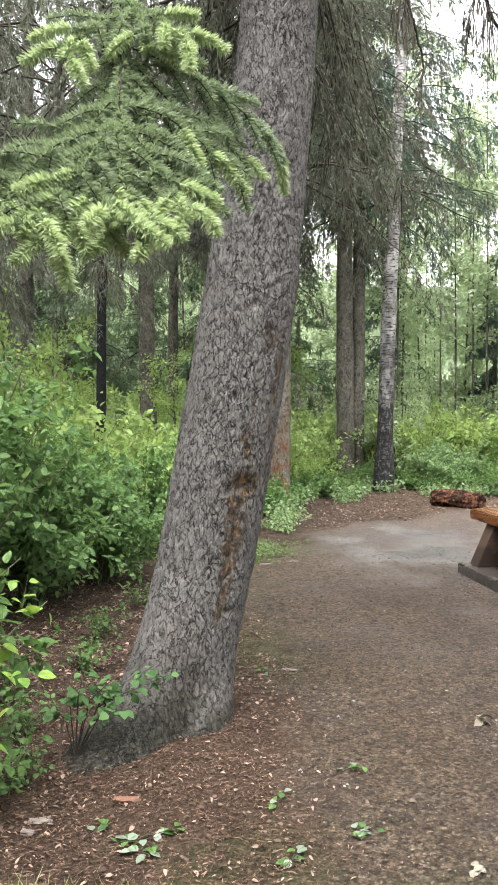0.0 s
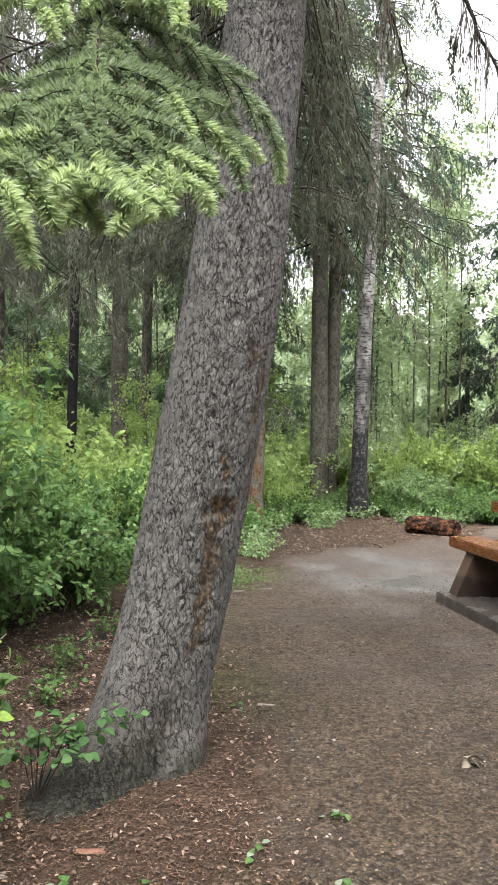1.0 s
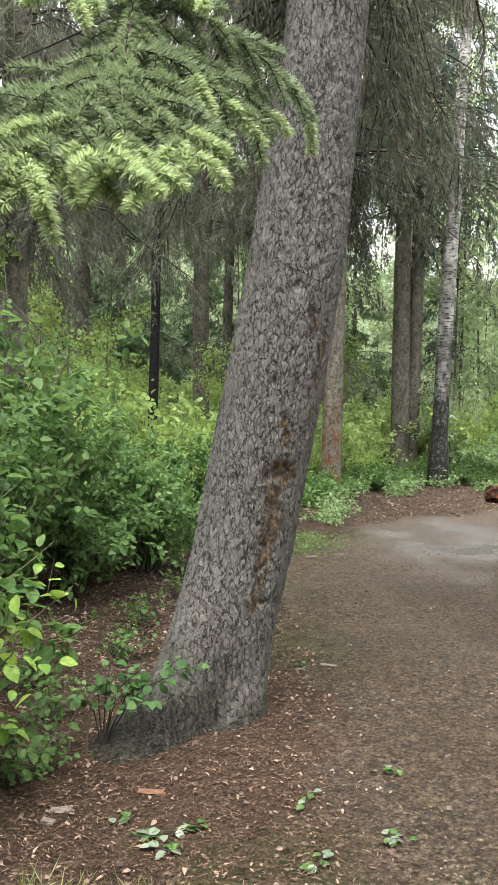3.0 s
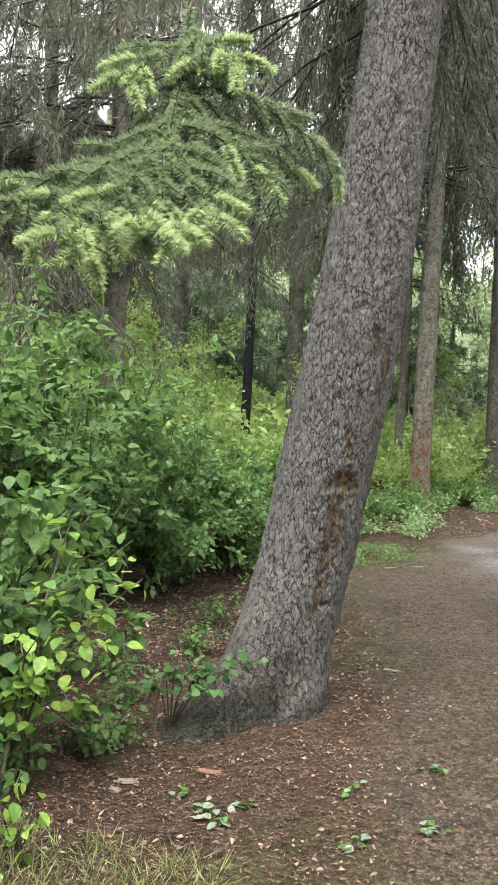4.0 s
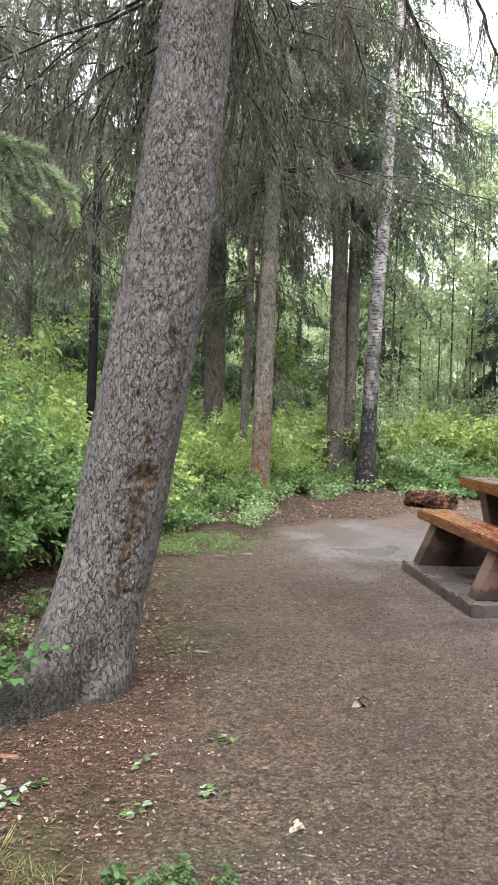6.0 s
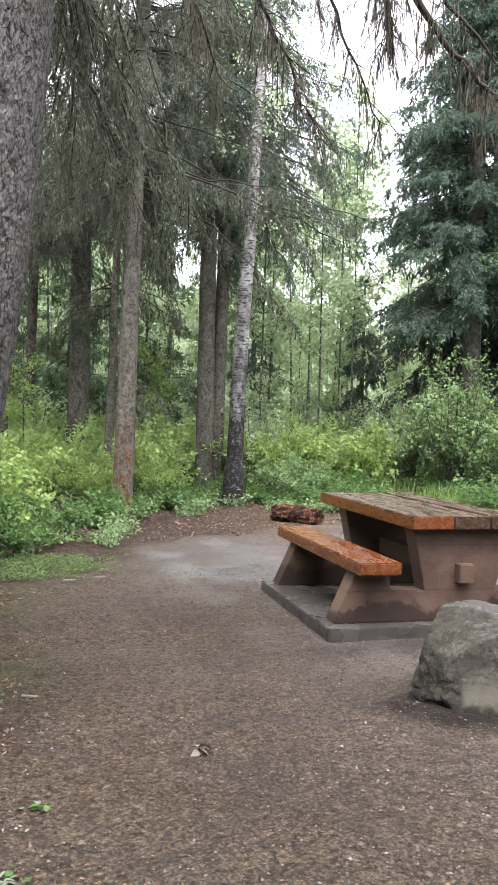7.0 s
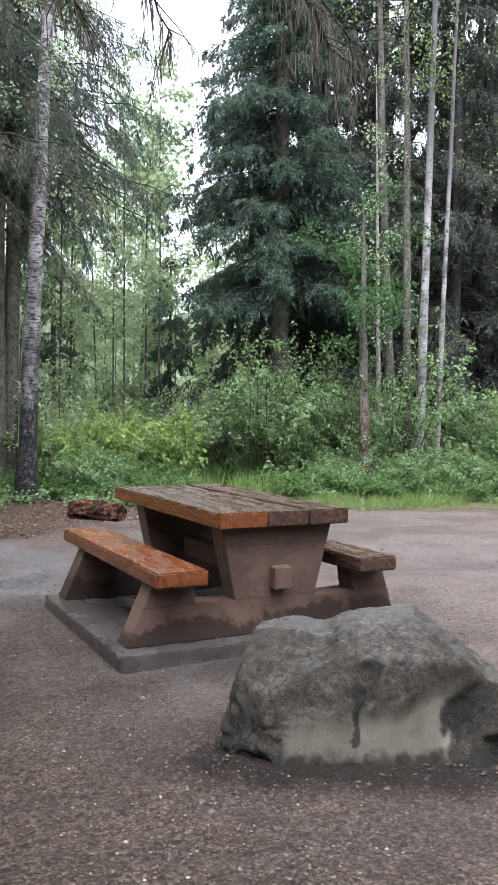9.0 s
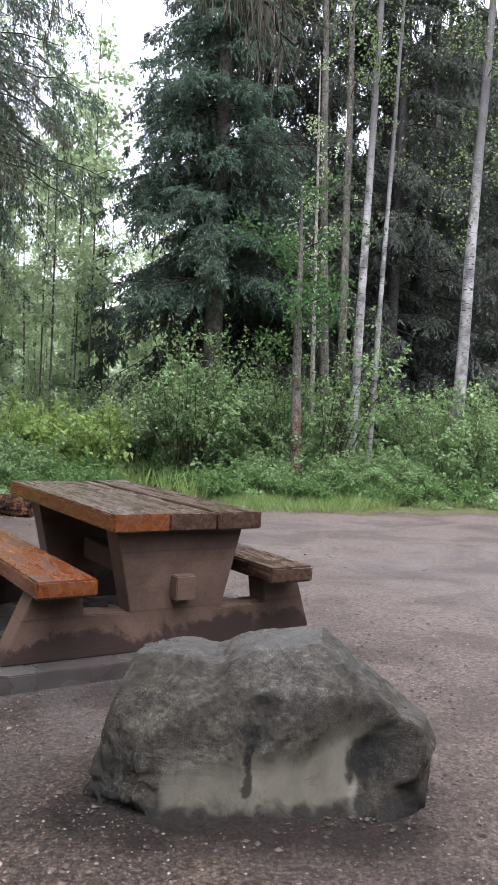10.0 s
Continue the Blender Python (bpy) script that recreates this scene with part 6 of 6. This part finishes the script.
# ---- rotten log ----
def log():
    rng = np.random.default_rng(9)
    s = Soup()
    n, m = 60, 40
    u = np.linspace(0, 1, n)
    path = np.stack([4.43 + 0.47 * u, 11.78 - 0.62 * u, 0.1 + 0.01 * np.sin(u * 5)], -1)
    A = np.linspace(0, 2 * np.pi, m, endpoint=False)
    dirv = unit(path[-1] - path[0])
    a = unit(np.cross(dirv, [0, 0, 1.0]))
    b = np.cross(a, dirv)
    U, AA = np.meshgrid(u, A, indexing="ij")
    r = 0.125 * (1 + 0.5 * (fbm(U * 9, AA * 5, 3) - 0.47) + 0.35 * (fbm(U * 5, np.floor(AA * 5) * 3, 13) - 0.47)) * np.where((U < 0.03) | (U > 0.97), 0.8, 1.0)
    V = path[:, None] + r[..., None] * (a * np.cos(AA)[..., None] + b * np.sin(AA)[..., None])
    i, j = np.meshgrid(np.arange(n - 1), np.arange(m), indexing="ij")
    k = (j + 1) % m
    q = np.stack([i * m + j, i * m + k, (i + 1) * m + k, (i + 1) * m + j], -1).reshape(-1, 4)
    ends = np.stack([path[0], path[-1]])
    t = [(j_, (j_ + 1) % m, n * m) for j_ in range(m)] + [((n - 1) * m + (j_ + 1) % m, (n - 1) * m + j_, n * m + 1) for j_ in range(m)]
    s.put(np.concatenate([V.reshape(-1, 3), ends]), q, t)
    return tagged(obj("rotten_log", s.mesh("rotten_log"), M_LOG), "crumbling red-brown rotten log on leaf litter", "log")


log()


# ---- the fresh spruce bough that hangs before the trunk ----
BOUGH = [  # leading twigs: points, share of fresh tips
    ([(0.326, 1.8, 1.981), (0.454, 1.82, 1.93), (0.549, 1.88, 1.9), (0.640, 1.97, 1.835)], 0.15),
    ([(0.324, 1.7, 1.84), (0.421, 1.7, 1.81), (0.525, 1.68, 1.70)], 0.3),
    ([(0.326, 1.66, 1.8), (0.385, 1.6, 1.71), (0.420, 1.53, 1.62)], 0.75),
    ([(0.331, 1.64, 1.768), (0.333, 1.56, 1.675), (0.382, 1.48, 1.575)], 0.8),
    ([(0.321, 1.67, 1.803), (0.275, 1.56, 1.70), (0.243, 1.45, 1.54)], 0.8),
    ([(0.316, 1.68, 1.805), (0.24, 1.6, 1.715), (0.145, 1.52, 1.64)], 0.2),
    ([(0.294, 1.62, 1.76), (0.241, 1.52, 1.66), (0.205, 1.45, 1.58)], 0.6),
    ([(0.325, 1.82, 2.027), (0.387, 1.78, 2.015), (0.440, 1.72, 1.94)], 0.8),
    ([(0.322, 1.83, 2.041), (0.268, 1.76, 1.985), (0.235, 1.7, 1.91)], 0.8),
    ([(0.33, 1.84, 2.075), (0.352, 1.80, 2.02), (0.368, 1.76, 1.955)], 0.9),
    ([(0.326, 1.79, 1.958), (0.423, 1.76, 1.85), (0.505, 1.72, 1.735)], 0.2),
    ([(0.323, 1.74, 1.86), (0.267, 1.66, 1.76), (0.195, 1.58, 1.65)], 0.2),
    ([(0.327, 1.77, 1.931), (0.345, 1.72, 1.83), (0.358, 1.62, 1.69)], 0.3),
    ([(0.322, 1.72, 1.865), (0.272, 1.62, 1.745), (0.300, 1.52, 1.60)], 0.65),
    ([(0.326, 1.8, 1.98), (0.30, 1.76, 1.90), (0.285, 1.70, 1.80)], 0.0),
    ([(0.45, 1.82, 1.925), (0.50, 1.84, 1.85), (0.55, 1.86, 1.79)], 0.1),
    ([(0.30, 1.68, 1.80), (0.20, 1.60, 1.73), (0.09, 1.55, 1.66)], 0.15),
    ([(0.24, 1.58, 1.74), (0.19, 1.52, 1.67), (0.15, 1.47, 1.59)], 0.5),
    ([(0.18, 1.56, 1.72), (0.12, 1.50, 1.66), (0.07, 1.46, 1.60)], 0.5),
    ([(0.36, 1.66, 1.80), (0.40, 1.62, 1.72), (0.47, 1.58, 1.66)], 0.5),
    ([(0.31, 1.62, 1.74), (0.30, 1.54, 1.66), (0.33, 1.47, 1.60)], 0.8),
    ([(0.40, 1.72, 1.82), (0.43, 1.70, 1.74), (0.455, 1.67, 1.68)], 0.2),
]


def bough():
    rng = np.random.default_rng(3)
    root = thing("spruce_bough", (0, 0, 0), "hanging spruce bough with pale fresh tips", "branch")
    wood, old, fresh = Soup(), Soup(), Soup()

    def smooth(pts, n=12):
        pts = np.array(pts, float)
        u = np.linspace(0, 1, len(pts))
        q = np.linspace(0, 1, n)
        if len(pts) > 2:
            co = np.polyfit(u, pts, 2)
            out = q[:, None] ** 2 * co[0] + q[:, None] * co[1] + co[2]
            return out
        return pts[0] + (pts[-1] - pts[0]) * q[:, None]

    def shoot(pth, young, thick=0.002, needle=0.0165):
        """A twig set round with needles."""
        l = np.linalg.norm(np.diff(pth, axis=0), axis=1).sum()
        tube(fresh if young else wood, pth, np.linspace(thick, 0.0009, len(pth)), 3)
        n = int(l * (5200 if young else 3100)) + 12
        s = rng.random(n)
        p, d = lerp_path(pth, s)
        side = unit(np.cross(d, rng.normal(0, 1, (n, 3))))
        side[:, 2] = np.where(side[:, 2] < 0, side[:, 2] * 0.5, side[:, 2])
        dirs = unit(d * rng.uniform(0.35, 0.75, n)[:, None] * (1.25 if young else 1.0) + unit(side * [1.0, 1.0, 0.8]))
        L = needle * rng.uniform(0.8, 1.15, n) * np.clip((1.05 - s) * 6, 0.6, 1) * (1.1 if young else 1.0)
        sprigs(fresh if young else old, p, dirs, rng.normal(0, 1, (n, 3)), L, 0.0024 if young else 0.0023, 0.25)

    stem = np.array([(0.52, 2.75, 2.85), (0.335, 2.05, 2.3), (0.319, 1.88, 2.134), (0.326, 1.8, 1.981), (0.32, 1.7, 1.84), (0.335, 1.62, 1.745)])
    tube(wood, stem, [0.006, 0.005, 0.0042, 0.0036, 0.003, 0.002], 6)
    shoot(stem[2:], False, 0.004, 0.02)
    for pts, share in BOUGH:
        pth = smooth(pts)
        l = np.linalg.norm(np.diff(pth, axis=0), axis=1).sum()
        cut = 9 if share > 0.25 else 12
        shoot(pth[:cut], False)
        if cut < 12:
            shoot(pth[cut - 1:], True)
        axis = unit(pth[-1] - pth[0])
        flat = unit(np.cross(axis, [0.1, -1.0, 0.5]))
        k = 0
        for u in np.arange(0.08, 0.98, 0.031 / l):
            sgn = 1 if k % 2 else -1
            k += 1
            p, d = lerp_path(pth, np.array([u]))
            sl = (0.095 - 0.045 * u) * rng.uniform(0.7, 1.2)
            end = p[0] + unit(d[0] * 0.85 + sgn * flat * 0.75 + rng.normal(0, 0.16, 3) + [0, 0, -0.18]) * sl
            mid = (p[0] + end) / 2 + [0, 0, 0.006]
            tw = smooth([p[0], mid, end], 8)
            if rng.random() < 1.8 * share * step(0.25, 0.85, u):
                tip = smooth([p[0], p[0] + (mid - p[0]) * 1.25, p[0] + (end - p[0]) * 1.35], 8)
                shoot(tip[:3], False, 0.0014)
                shoot(tip[2:], True, 0.0012)
            else:
                shoot(tw, False, 0.0014)
    obj("twigwork", wood.mesh("twigwork"), M_TWIG, root, kind="stuff")
    obj("old_growth", old.mesh("old_growth", False), M_NEEDLE_OLD, root, "dark green older needles", "stuff")
    obj("new_growth", fresh.mesh("new_growth", False), M_NEEDLE_NEW, root, "pale yellow-green new growth", "stuff")
    return root


bough()


# ---- ground cover ----
def scatter_litter():
    rng = np.random.default_rng(12)
    s = Soup()
    n = 46000
    x, y = rng.uniform(-2.2, 6.6, n), rng.uniform(2.2, 13.8, n)
    x[:19000], y[:19000] = rng.uniform(-1.4, 1.3, 19000), rng.uniform(2.5, 7.2, 19000)
    x[19000:29000], y[19000:29000] = rng.uniform(0.8, 7.0, 10000), rng.uniform(9.8, 13.6, 10000)
    g, w, t, nd, _ = ground_masks(x, y)
    keep = rng.random(n) < np.clip((1 - g) * 0.95 + 0.05, 0, 1)
    x, y = x[keep], y[keep]
    n = len(x)
    p = np.stack([x, y, gz(x, y) + rng.uniform(0.002, 0.016, n)], -1)
    d = np.stack([rng.normal(0, 1, n), rng.normal(0, 1, n), rng.normal(0, 0.22, n)], -1)
    nr = unit(rng.normal(0, 0.3, (n, 3)) + [0, 0, 1])
    sz = (0.006 + 0.021 * rng.random(n) ** 2.4) * np.where(y > 9.5, 1.9, np.where(y > 4.2, 1.35, 1.0))
    simple_leaves(s, p, d, nr, sz, sz * rng.uniform(0.3, 0.75, n), 0.25)
    leaves_, s = s, Soup()
    m = 46000
    x, y = rng.uniform(-1.0, 1.6, m), 2.2 + 3.6 * rng.random(m) ** 1.6
    g = ground_masks(x, y)[0]
    keep = rng.random(m) < 1 - 0.9 * g
    x, y = x[keep], y[keep]
    m = len(x)
    sprigs(s, np.stack([x, y, gz(x, y) + rng.uniform(0.004, 0.014, m)], -1), np.stack([rng.normal(0, 1, m), rng.normal(0, 1, m), rng.normal(0, 0.15, m)], -1), rng.normal(0, 0.4, (m, 3)) + [0, 0, 1], rng.uniform(0.012, 0.034, m), rng.uniform(0.0015, 0.0038, m), 0.1)
    tagged(obj("needle_litter", s.mesh("needle_litter", False), M_NEEDLELITTER), "fine red-brown fallen needles and twig bits", "needle litter", kind="stuff")
    s = leaves_
    return tagged(obj("leaf_litter", s.mesh("leaf_litter", False), M_DEADLEAF), "scattered brown dead leaves and bark flakes on the ground", "leaf litter", kind="stuff")


def scatter_bits():
    """Twig ends, cone scales and needles trodden into the gravel."""
    rng = np.random.default_rng(21)
    s = Soup()
    n = 15000
    x, y = rng.uniform(0.5, 7.5, n), 2.2 + 8.6 * rng.random(n) ** 1.5
    keep = (rng.random(n) < 0.15 + 0.85 * step(0.42, 0.6, fbm(x * 1.3, y * 1.3, 66))) & ~((x > 2.85) & (x < 4.95) & (y > 5.2) & (y < 7.05)) & (np.hypot((x - 3.55) / 0.66, (y - 4.15) / 0.5) > 1)
    x, y = x[keep], y[keep]
    n = len(x)
    sprigs(s, np.stack([x, y, gz(x, y) + rng.uniform(0.003, 0.008, n)], -1), np.stack([rng.normal(0, 1, n), rng.normal(0, 1, n), rng.normal(0, 0.1, n)], -1), rng.normal(0, 0.3, (n, 3)) + [0, 0, 1], 0.008 + 0.045 * rng.random(n) ** 3, rng.uniform(0.003, 0.009, n), 0.3)
    return tagged(obj("twig_litter", s.mesh("twig_litter", False), M_BITS), "dark twig ends and cone scales trodden into gravel", "twig litter", kind="stuff")


def scatter_stones(name, label, n, box, power, size, mat, seed, few=4):
    rng = np.random.default_rng(seed)
    s = Soup()
    x0, x1, y0, y1 = box
    y = y0 + (y1 - y0) * rng.random(n) ** power
    x = rng.uniform(x0, x1, n)
    g, w, t, nd, _ = ground_masks(x, y)
    keep = (rng.random(n) < g * (0.3 + 0.7 * step(0.4, 0.6, fbm(x * 1.5, y * 1.5, 77)))) & ~((x > 2.9) & (x < 4.9) & (y > 5.25) & (y < 7)) & (np.hypot((x - 3.55) / 0.6, (y - 4.15) / 0.45) > 1)
    x, y = x[keep], y[keep]
    n = len(x)
    sz = size[0] + (size[1] - size[0]) * rng.random(n) ** few
    c = np.stack([x, y, gz(x, y) + sz * 0.2], -1)
    base = np.array([(1, 0, 0), (0, 1, 0), (-1, 0, 0), (0, -1, 0), (0, 0, 0.7)], float)
    v = base[None] * rng.uniform(0.6, 1.3, (n, 5, 1)) * sz[:, None, None]
    a = rng.uniform(0, 6.28, n)
    ca, sa = np.cos(a)[:, None], np.sin(a)[:, None]
    v = np.stack([v[..., 0] * ca - v[..., 1] * sa, v[..., 0] * sa + v[..., 1] * ca, v[..., 2]], -1) + c[:, None]
    f = np.array([(0, 1, 4), (1, 2, 4), (2, 3, 4), (3, 0, 4)])
    s.put(v.reshape(-1, 3), None, (np.arange(n)[:, None, None] * 5 + f).reshape(-1, 3))
    return tagged(obj(name, s.mesh(name, False), mat), label, "gravel", kind="stuff")


def grass(name, label, spots, mat, blade, seed, width=0.0035, flat=0.55, ragged=0.0):
    rng = np.random.default_rng(seed)
    s = Soup()
    for x0, x1, y0, y1, n in spots:
        x, y = rng.uniform(x0, x1, n), rng.uniform(y0, y1, n)
        u, w = (x - (x0 + x1) / 2) / (x1 - x0) * 2, (y - (y0 + y1) / 2) / (y1 - y0) * 2
        keep = 0.5 * fbm(x * 3, y * 3, seed) + 0.5 * fbm(x * 10, y * 10, seed + 3) > 0.42 + ragged * (np.clip(u * u + w * w, 0, 1.5) - 0.5)
        x, y = x[keep], y[keep]
        m = len(x)
        p = np.stack([x, y, gz(x, y) - 0.005], -1)
        d = np.stack([rng.normal(0, flat, m), rng.normal(0, flat, m), np.ones(m)], -1)
        l = blade * rng.uniform(0.5, 1.2, m)
        sprigs(s, p, d, rng.normal(0, 1, (m, 3)), l, width + 0.02 * l, 0.1)
    return tagged(obj(name, s.mesh(name, False), mat), label, "grass", kind="stuff")


def clover_patch():
    """Small round leaves standing close together, thinning out at the patch's edge."""
    rng = np.random.default_rng(53)
    s = Soup()
    n = 7500
    x, y = rng.normal(1.05, 0.5, n), rng.uniform(7.5, 8.75, n)
    inside = np.interp(y, LEFT_EDGE_Y, LEFT_EDGE_X) + 0.12 - x
    keep = 0.5 * fbm(x * 4, y * 4, 53) + 0.5 * fbm(x * 13, y * 13, 56) > 0.46 - 0.3 * np.clip(inside, -0.5, 0.25)
    x, y = x[keep], y[keep]
    n = len(x)
    up = 0.012 + 0.05 * rng.random(n) ** 1.5
    sz = rng.uniform(0.01, 0.023, n)
    simple_leaves(s, np.stack([x, y, gz(x, y) + up], -1), np.stack([rng.normal(0, 1, n), rng.normal(0, 1, n), rng.normal(0.1, 0.3, n)], -1), unit(rng.normal(0, 0.45, (n, 3)) + [0, 0, 1]), sz, sz * 0.85, 0.2)
    return tagged(obj("clover", s.mesh("clover", False), M_CLOVER), "low green clover patch at the clearing's edge", "clover", kind="stuff")


scatter_litter()
scatter_bits()
scatter_stones("gravel_grit", "small brown and dark gravel grit on the clearing", 85000, (0.4, 6.0, 2.3, 10.8), 1.7, (0.002, 0.0075), M_GRIT, 13, 2.6)
scatter_stones("gravel_stones", "loose pale gravel stones on the clearing", 7000, (0.4, 8.0, 2.2, 11.0), 1.5, (0.0028, 0.01), M_STONE, 14)
scatter_stones("gravel_clods", "dark damp clods of earth on the gravel", 9000, (0.6, 5.5, 2.2, 8.0), 1.5, (0.005, 0.016), M_BITS, 15, 3)
grass("dry_grass", "thin straw-coloured grass at the path's edge", [(-1.0, 0.75, 1.75, 2.75, 7000)], M_GRASS_DRY, 0.085, 51, 0.0012, 0.9, 0.5)
clover_patch()
grass("grass", "short green grass along the clearing", [(7.6, 12.0, 10.8, 12.8, 12000), (12.0, 19.0, 9.7, 12.2, 9000)], M_GRASS, 0.22, 52, 0.0035, 0.6, 0.12)
grass("tall_grass", "tall loose yellow-green grass beside the forest trail", [(7.6, 9.6, 12.4, 15.0, 1500), (6.8, 9.0, 15.0, 18.0, 1500)], M_LEAF_LIT, 0.42, 54, 0.006, 0.4)


def fallen_sprig(x, y, turn, n, seed, mats=(M_LEAF_NEAR, M_PALELEAF), size=0.038):
    """A torn twig with a few leaves lying on the ground, some with the pale side up."""
    rng = np.random.default_rng(seed)
    root = thing("fallen_sprig", (x, y, float(gz(x, y)) + 0.006), "torn green sprig with pale leaf undersides lying on gravel", "fallen sprig", "fallen sprigs")
    tw, gr, pl = Soup(), Soup(), Soup()
    a = radians(turn)
    ax = np.array([math.cos(a), math.sin(a), 0.02])
    tube(tw, np.array([-ax * 0.05, ax * 0.0 + [0, 0, 0.008], ax * 0.06]), [0.002, 0.0018, 0.001], 4)
    for k in range(n):
        p = ax * rng.uniform(-0.04, 0.06) + [0, 0, 0.008]
        d = unit(rng.normal(0, 1, 3) * [1, 1, 0.15])
        broad_leaves(pl if k % 2 else gr, p[None] + d * 0.01, d[None], unit(rng.normal(0, 0.25, (1, 3)) + [0, 0, 1]), size * rng.uniform(0.7, 1.1), size * 0.7, 0.1)
    obj("twig", tw.mesh("twig"), M_TWIG, root)
    obj("leaves", gr.mesh("leaves"), mats[0], root, "green leaf faces")
    if pl.n:
        obj("pale_leaves", pl.mesh("pale_leaves"), mats[1], root, "pale leaf undersides")


for n, (x, y, tn, k) in enumerate(((1.11, 3.32, 20, 5), (0.80, 3.1, 70, 4), (1.05, 2.87, -30, 6), (0.93, 4.51, 5, 4), (0.28, 2.91, 10, 9), (0.39, 2.95, 30, 8), (0.33, 2.84, -20, 8), (0.79, 2.75, 60, 7), (0.19, 2.99, 40, 4))):
    fallen_sprig(x, y, tn, int(k * 1.4), 200 + n)


# ---- small things by the leaning spruce ----
def sapling():
    rng = np.random.default_rng(6)
    root = thing("maple_sapling", (0.08, 3.52, float(gz(0.08, 3.52))), "small green sapling with lobed leaves at the spruce's foot", "sapling")
    st, lf = Soup(), Soup()
    tips = [(0.16, -0.03, 0.33), (0.04, -0.05, 0.36), (0.3, 0.0, 0.35), (0.24, -0.04, 0.29), (0.1, 0.02, 0.26), (0.18, -0.08, 0.22), (-0.05, -0.02, 0.3), (-0.1, -0.06, 0.24), (0.36, -0.05, 0.33)]
    for t in tips:
        p = np.array([(0, 0, 0), (t[0] * 0.35, t[1] * 0.3, t[2] * 0.7), t])
        tube(st, p, [0.0035, 0.0025, 0.0012], 4)
        n = 15
        q, _ = lerp_path(p, rng.uniform(0.5, 1.0, n))
        d = unit(rng.normal(0, 1, (n, 3)) * [1, 1, 0.25] + [0.15, -0.2, -0.15])
        sz = rng.uniform(0.022, 0.046, n)
        broad_leaves(lf, q + d * 0.02, d, unit(rng.normal(0, 0.25, (n, 3)) + [0, -0.25, 1]), sz, sz * 0.85, 0.25)
    obj("stemwork", st.mesh("stemwork"), M_TWIG, root, kind="stuff")
    obj("foliage", lf.mesh("foliage"), M_LEAF_SAPLING, root, kind="stuff")


def dead_stem(x, y, tip, seed):
    rng = np.random.default_rng(seed)
    s = Soup()
    p = np.array([(0, 0, -0.03), (tip[0] * 0.5, tip[1] * 0.5, tip[2] * 0.5), tip]) + rng.normal(0, 0.004, (3, 3))
    tube(s, p, [0.006, 0.0055, 0.0035], 7)
    ob = obj("dead_stem", s.mesh("dead_stem"), M_CHIP_DARK)
    ob.location = (x, y, float(gz(x, y)))
    return tagged(ob, "dry brown dead stem stuck in needle litter", "dead stem", "dead stems")


def chip(x, y, turn, l, w, label, mat):
    rng = random.Random(int(x * 1000))
    bm = bmesh.new()
    bmesh.ops.create_cube(bm, size=1.0, matrix=Matrix.Diagonal((l, w, 0.008, 1)))
    bmesh.ops.subdivide_edges(bm, edges=bm.edges[:], cuts=2, use_grid_fill=True)
    for v in bm.verts:
        v.co += Vector((rng.uniform(-0.1, 0.1) * l, rng.uniform(-0.16, 0.16) * w, rng.uniform(-0.002, 0.003)))
    me = bpy.data.meshes.new("bark_chip")
    bm.to_mesh(me)
    bm.free()
    ob = obj("bark_chip", me, mat)
    ob.matrix_basis = pose(x, y, float(gz(x, y)) + 0.007, 3, 4, turn)
    return tagged(ob, label, "bark chip", "bark chips")


M_CHIP_DARK = plain("brown_dead_wood", (0.03, 0.02, 0.013), (0.08, 0.058, 0.04), 20.0, 0.8, 0.4)
M_CHIP_RED = plain("orange_bark", (0.05, 0.022, 0.012), (0.14, 0.065, 0.035), 20.0, 0.7, 0.4)
M_CHIP_PALE = plain("bleached_bark", (0.07, 0.055, 0.045), (0.155, 0.128, 0.106), 20.0, 0.7, 0.4)
sapling()
dead_stem(0.02, 3.47, (0.03, 0.06, 0.26), 1)
dead_stem(-0.05, 3.52, (0.05, 0.04, 0.2), 2)
chip(0.0, 3.09, 15, 0.07, 0.025, "pale pinkish bark chip on the litter", M_CHIP_PALE)
chip(-0.03, 3.02, -10, 0.04, 0.02, "pale pinkish bark chip on the litter", M_CHIP_PALE)
chip(0.28, 3.19, 8, 0.085, 0.022, "orange-brown bark chip on the litter", M_CHIP_RED)
chip(1.09, 4.55, -12, 0.08, 0.018, "pale bark chip beside the path", M_CHIP_PALE)
chip(1.66, 7.65, 30, 0.09, 0.03, "pale bark chip beside the path", M_CHIP_PALE)
chip(1.39, 7.53, 20, 0.10, 0.025, "pale bark chip beside the path", M_CHIP_PALE)


def bleached_leaf():
    """A crumpled, bleached leaf lying on the gravel."""
    rng = np.random.default_rng(8)
    s = Soup()
    for k in range(9):
        d = unit(rng.normal(0, 1, (1, 3)) * [1, 0.6, 0.12])
        broad_leaves(s, np.array([[rng.uniform(-0.03, 0.03), rng.uniform(-0.02, 0.02), 0.008 + 0.004 * k]]), d, unit(rng.normal(0, 0.3, (1, 3)) + [0, 0, 1]), 0.055, 0.036, 0.4)
    ob = obj("crumpled_leaf", s.mesh("crumpled_leaf"), plain("bleached_leaf", (0.09, 0.075, 0.054), (0.22, 0.188, 0.14), 40.0, 0.7, 0.4))
    ob.location = (1.79, 3.71, float(gz(1.79, 3.71)))
    return tagged(ob, "crumpled bleached dead leaf on gravel", "dead leaf", "dead leaves")


copy_thing(bleached_leaf(), pose(1.31, 2.62, float(gz(1.31, 2.62)), 0, 0, 140) @ Matrix.Scale(0.55, 4))
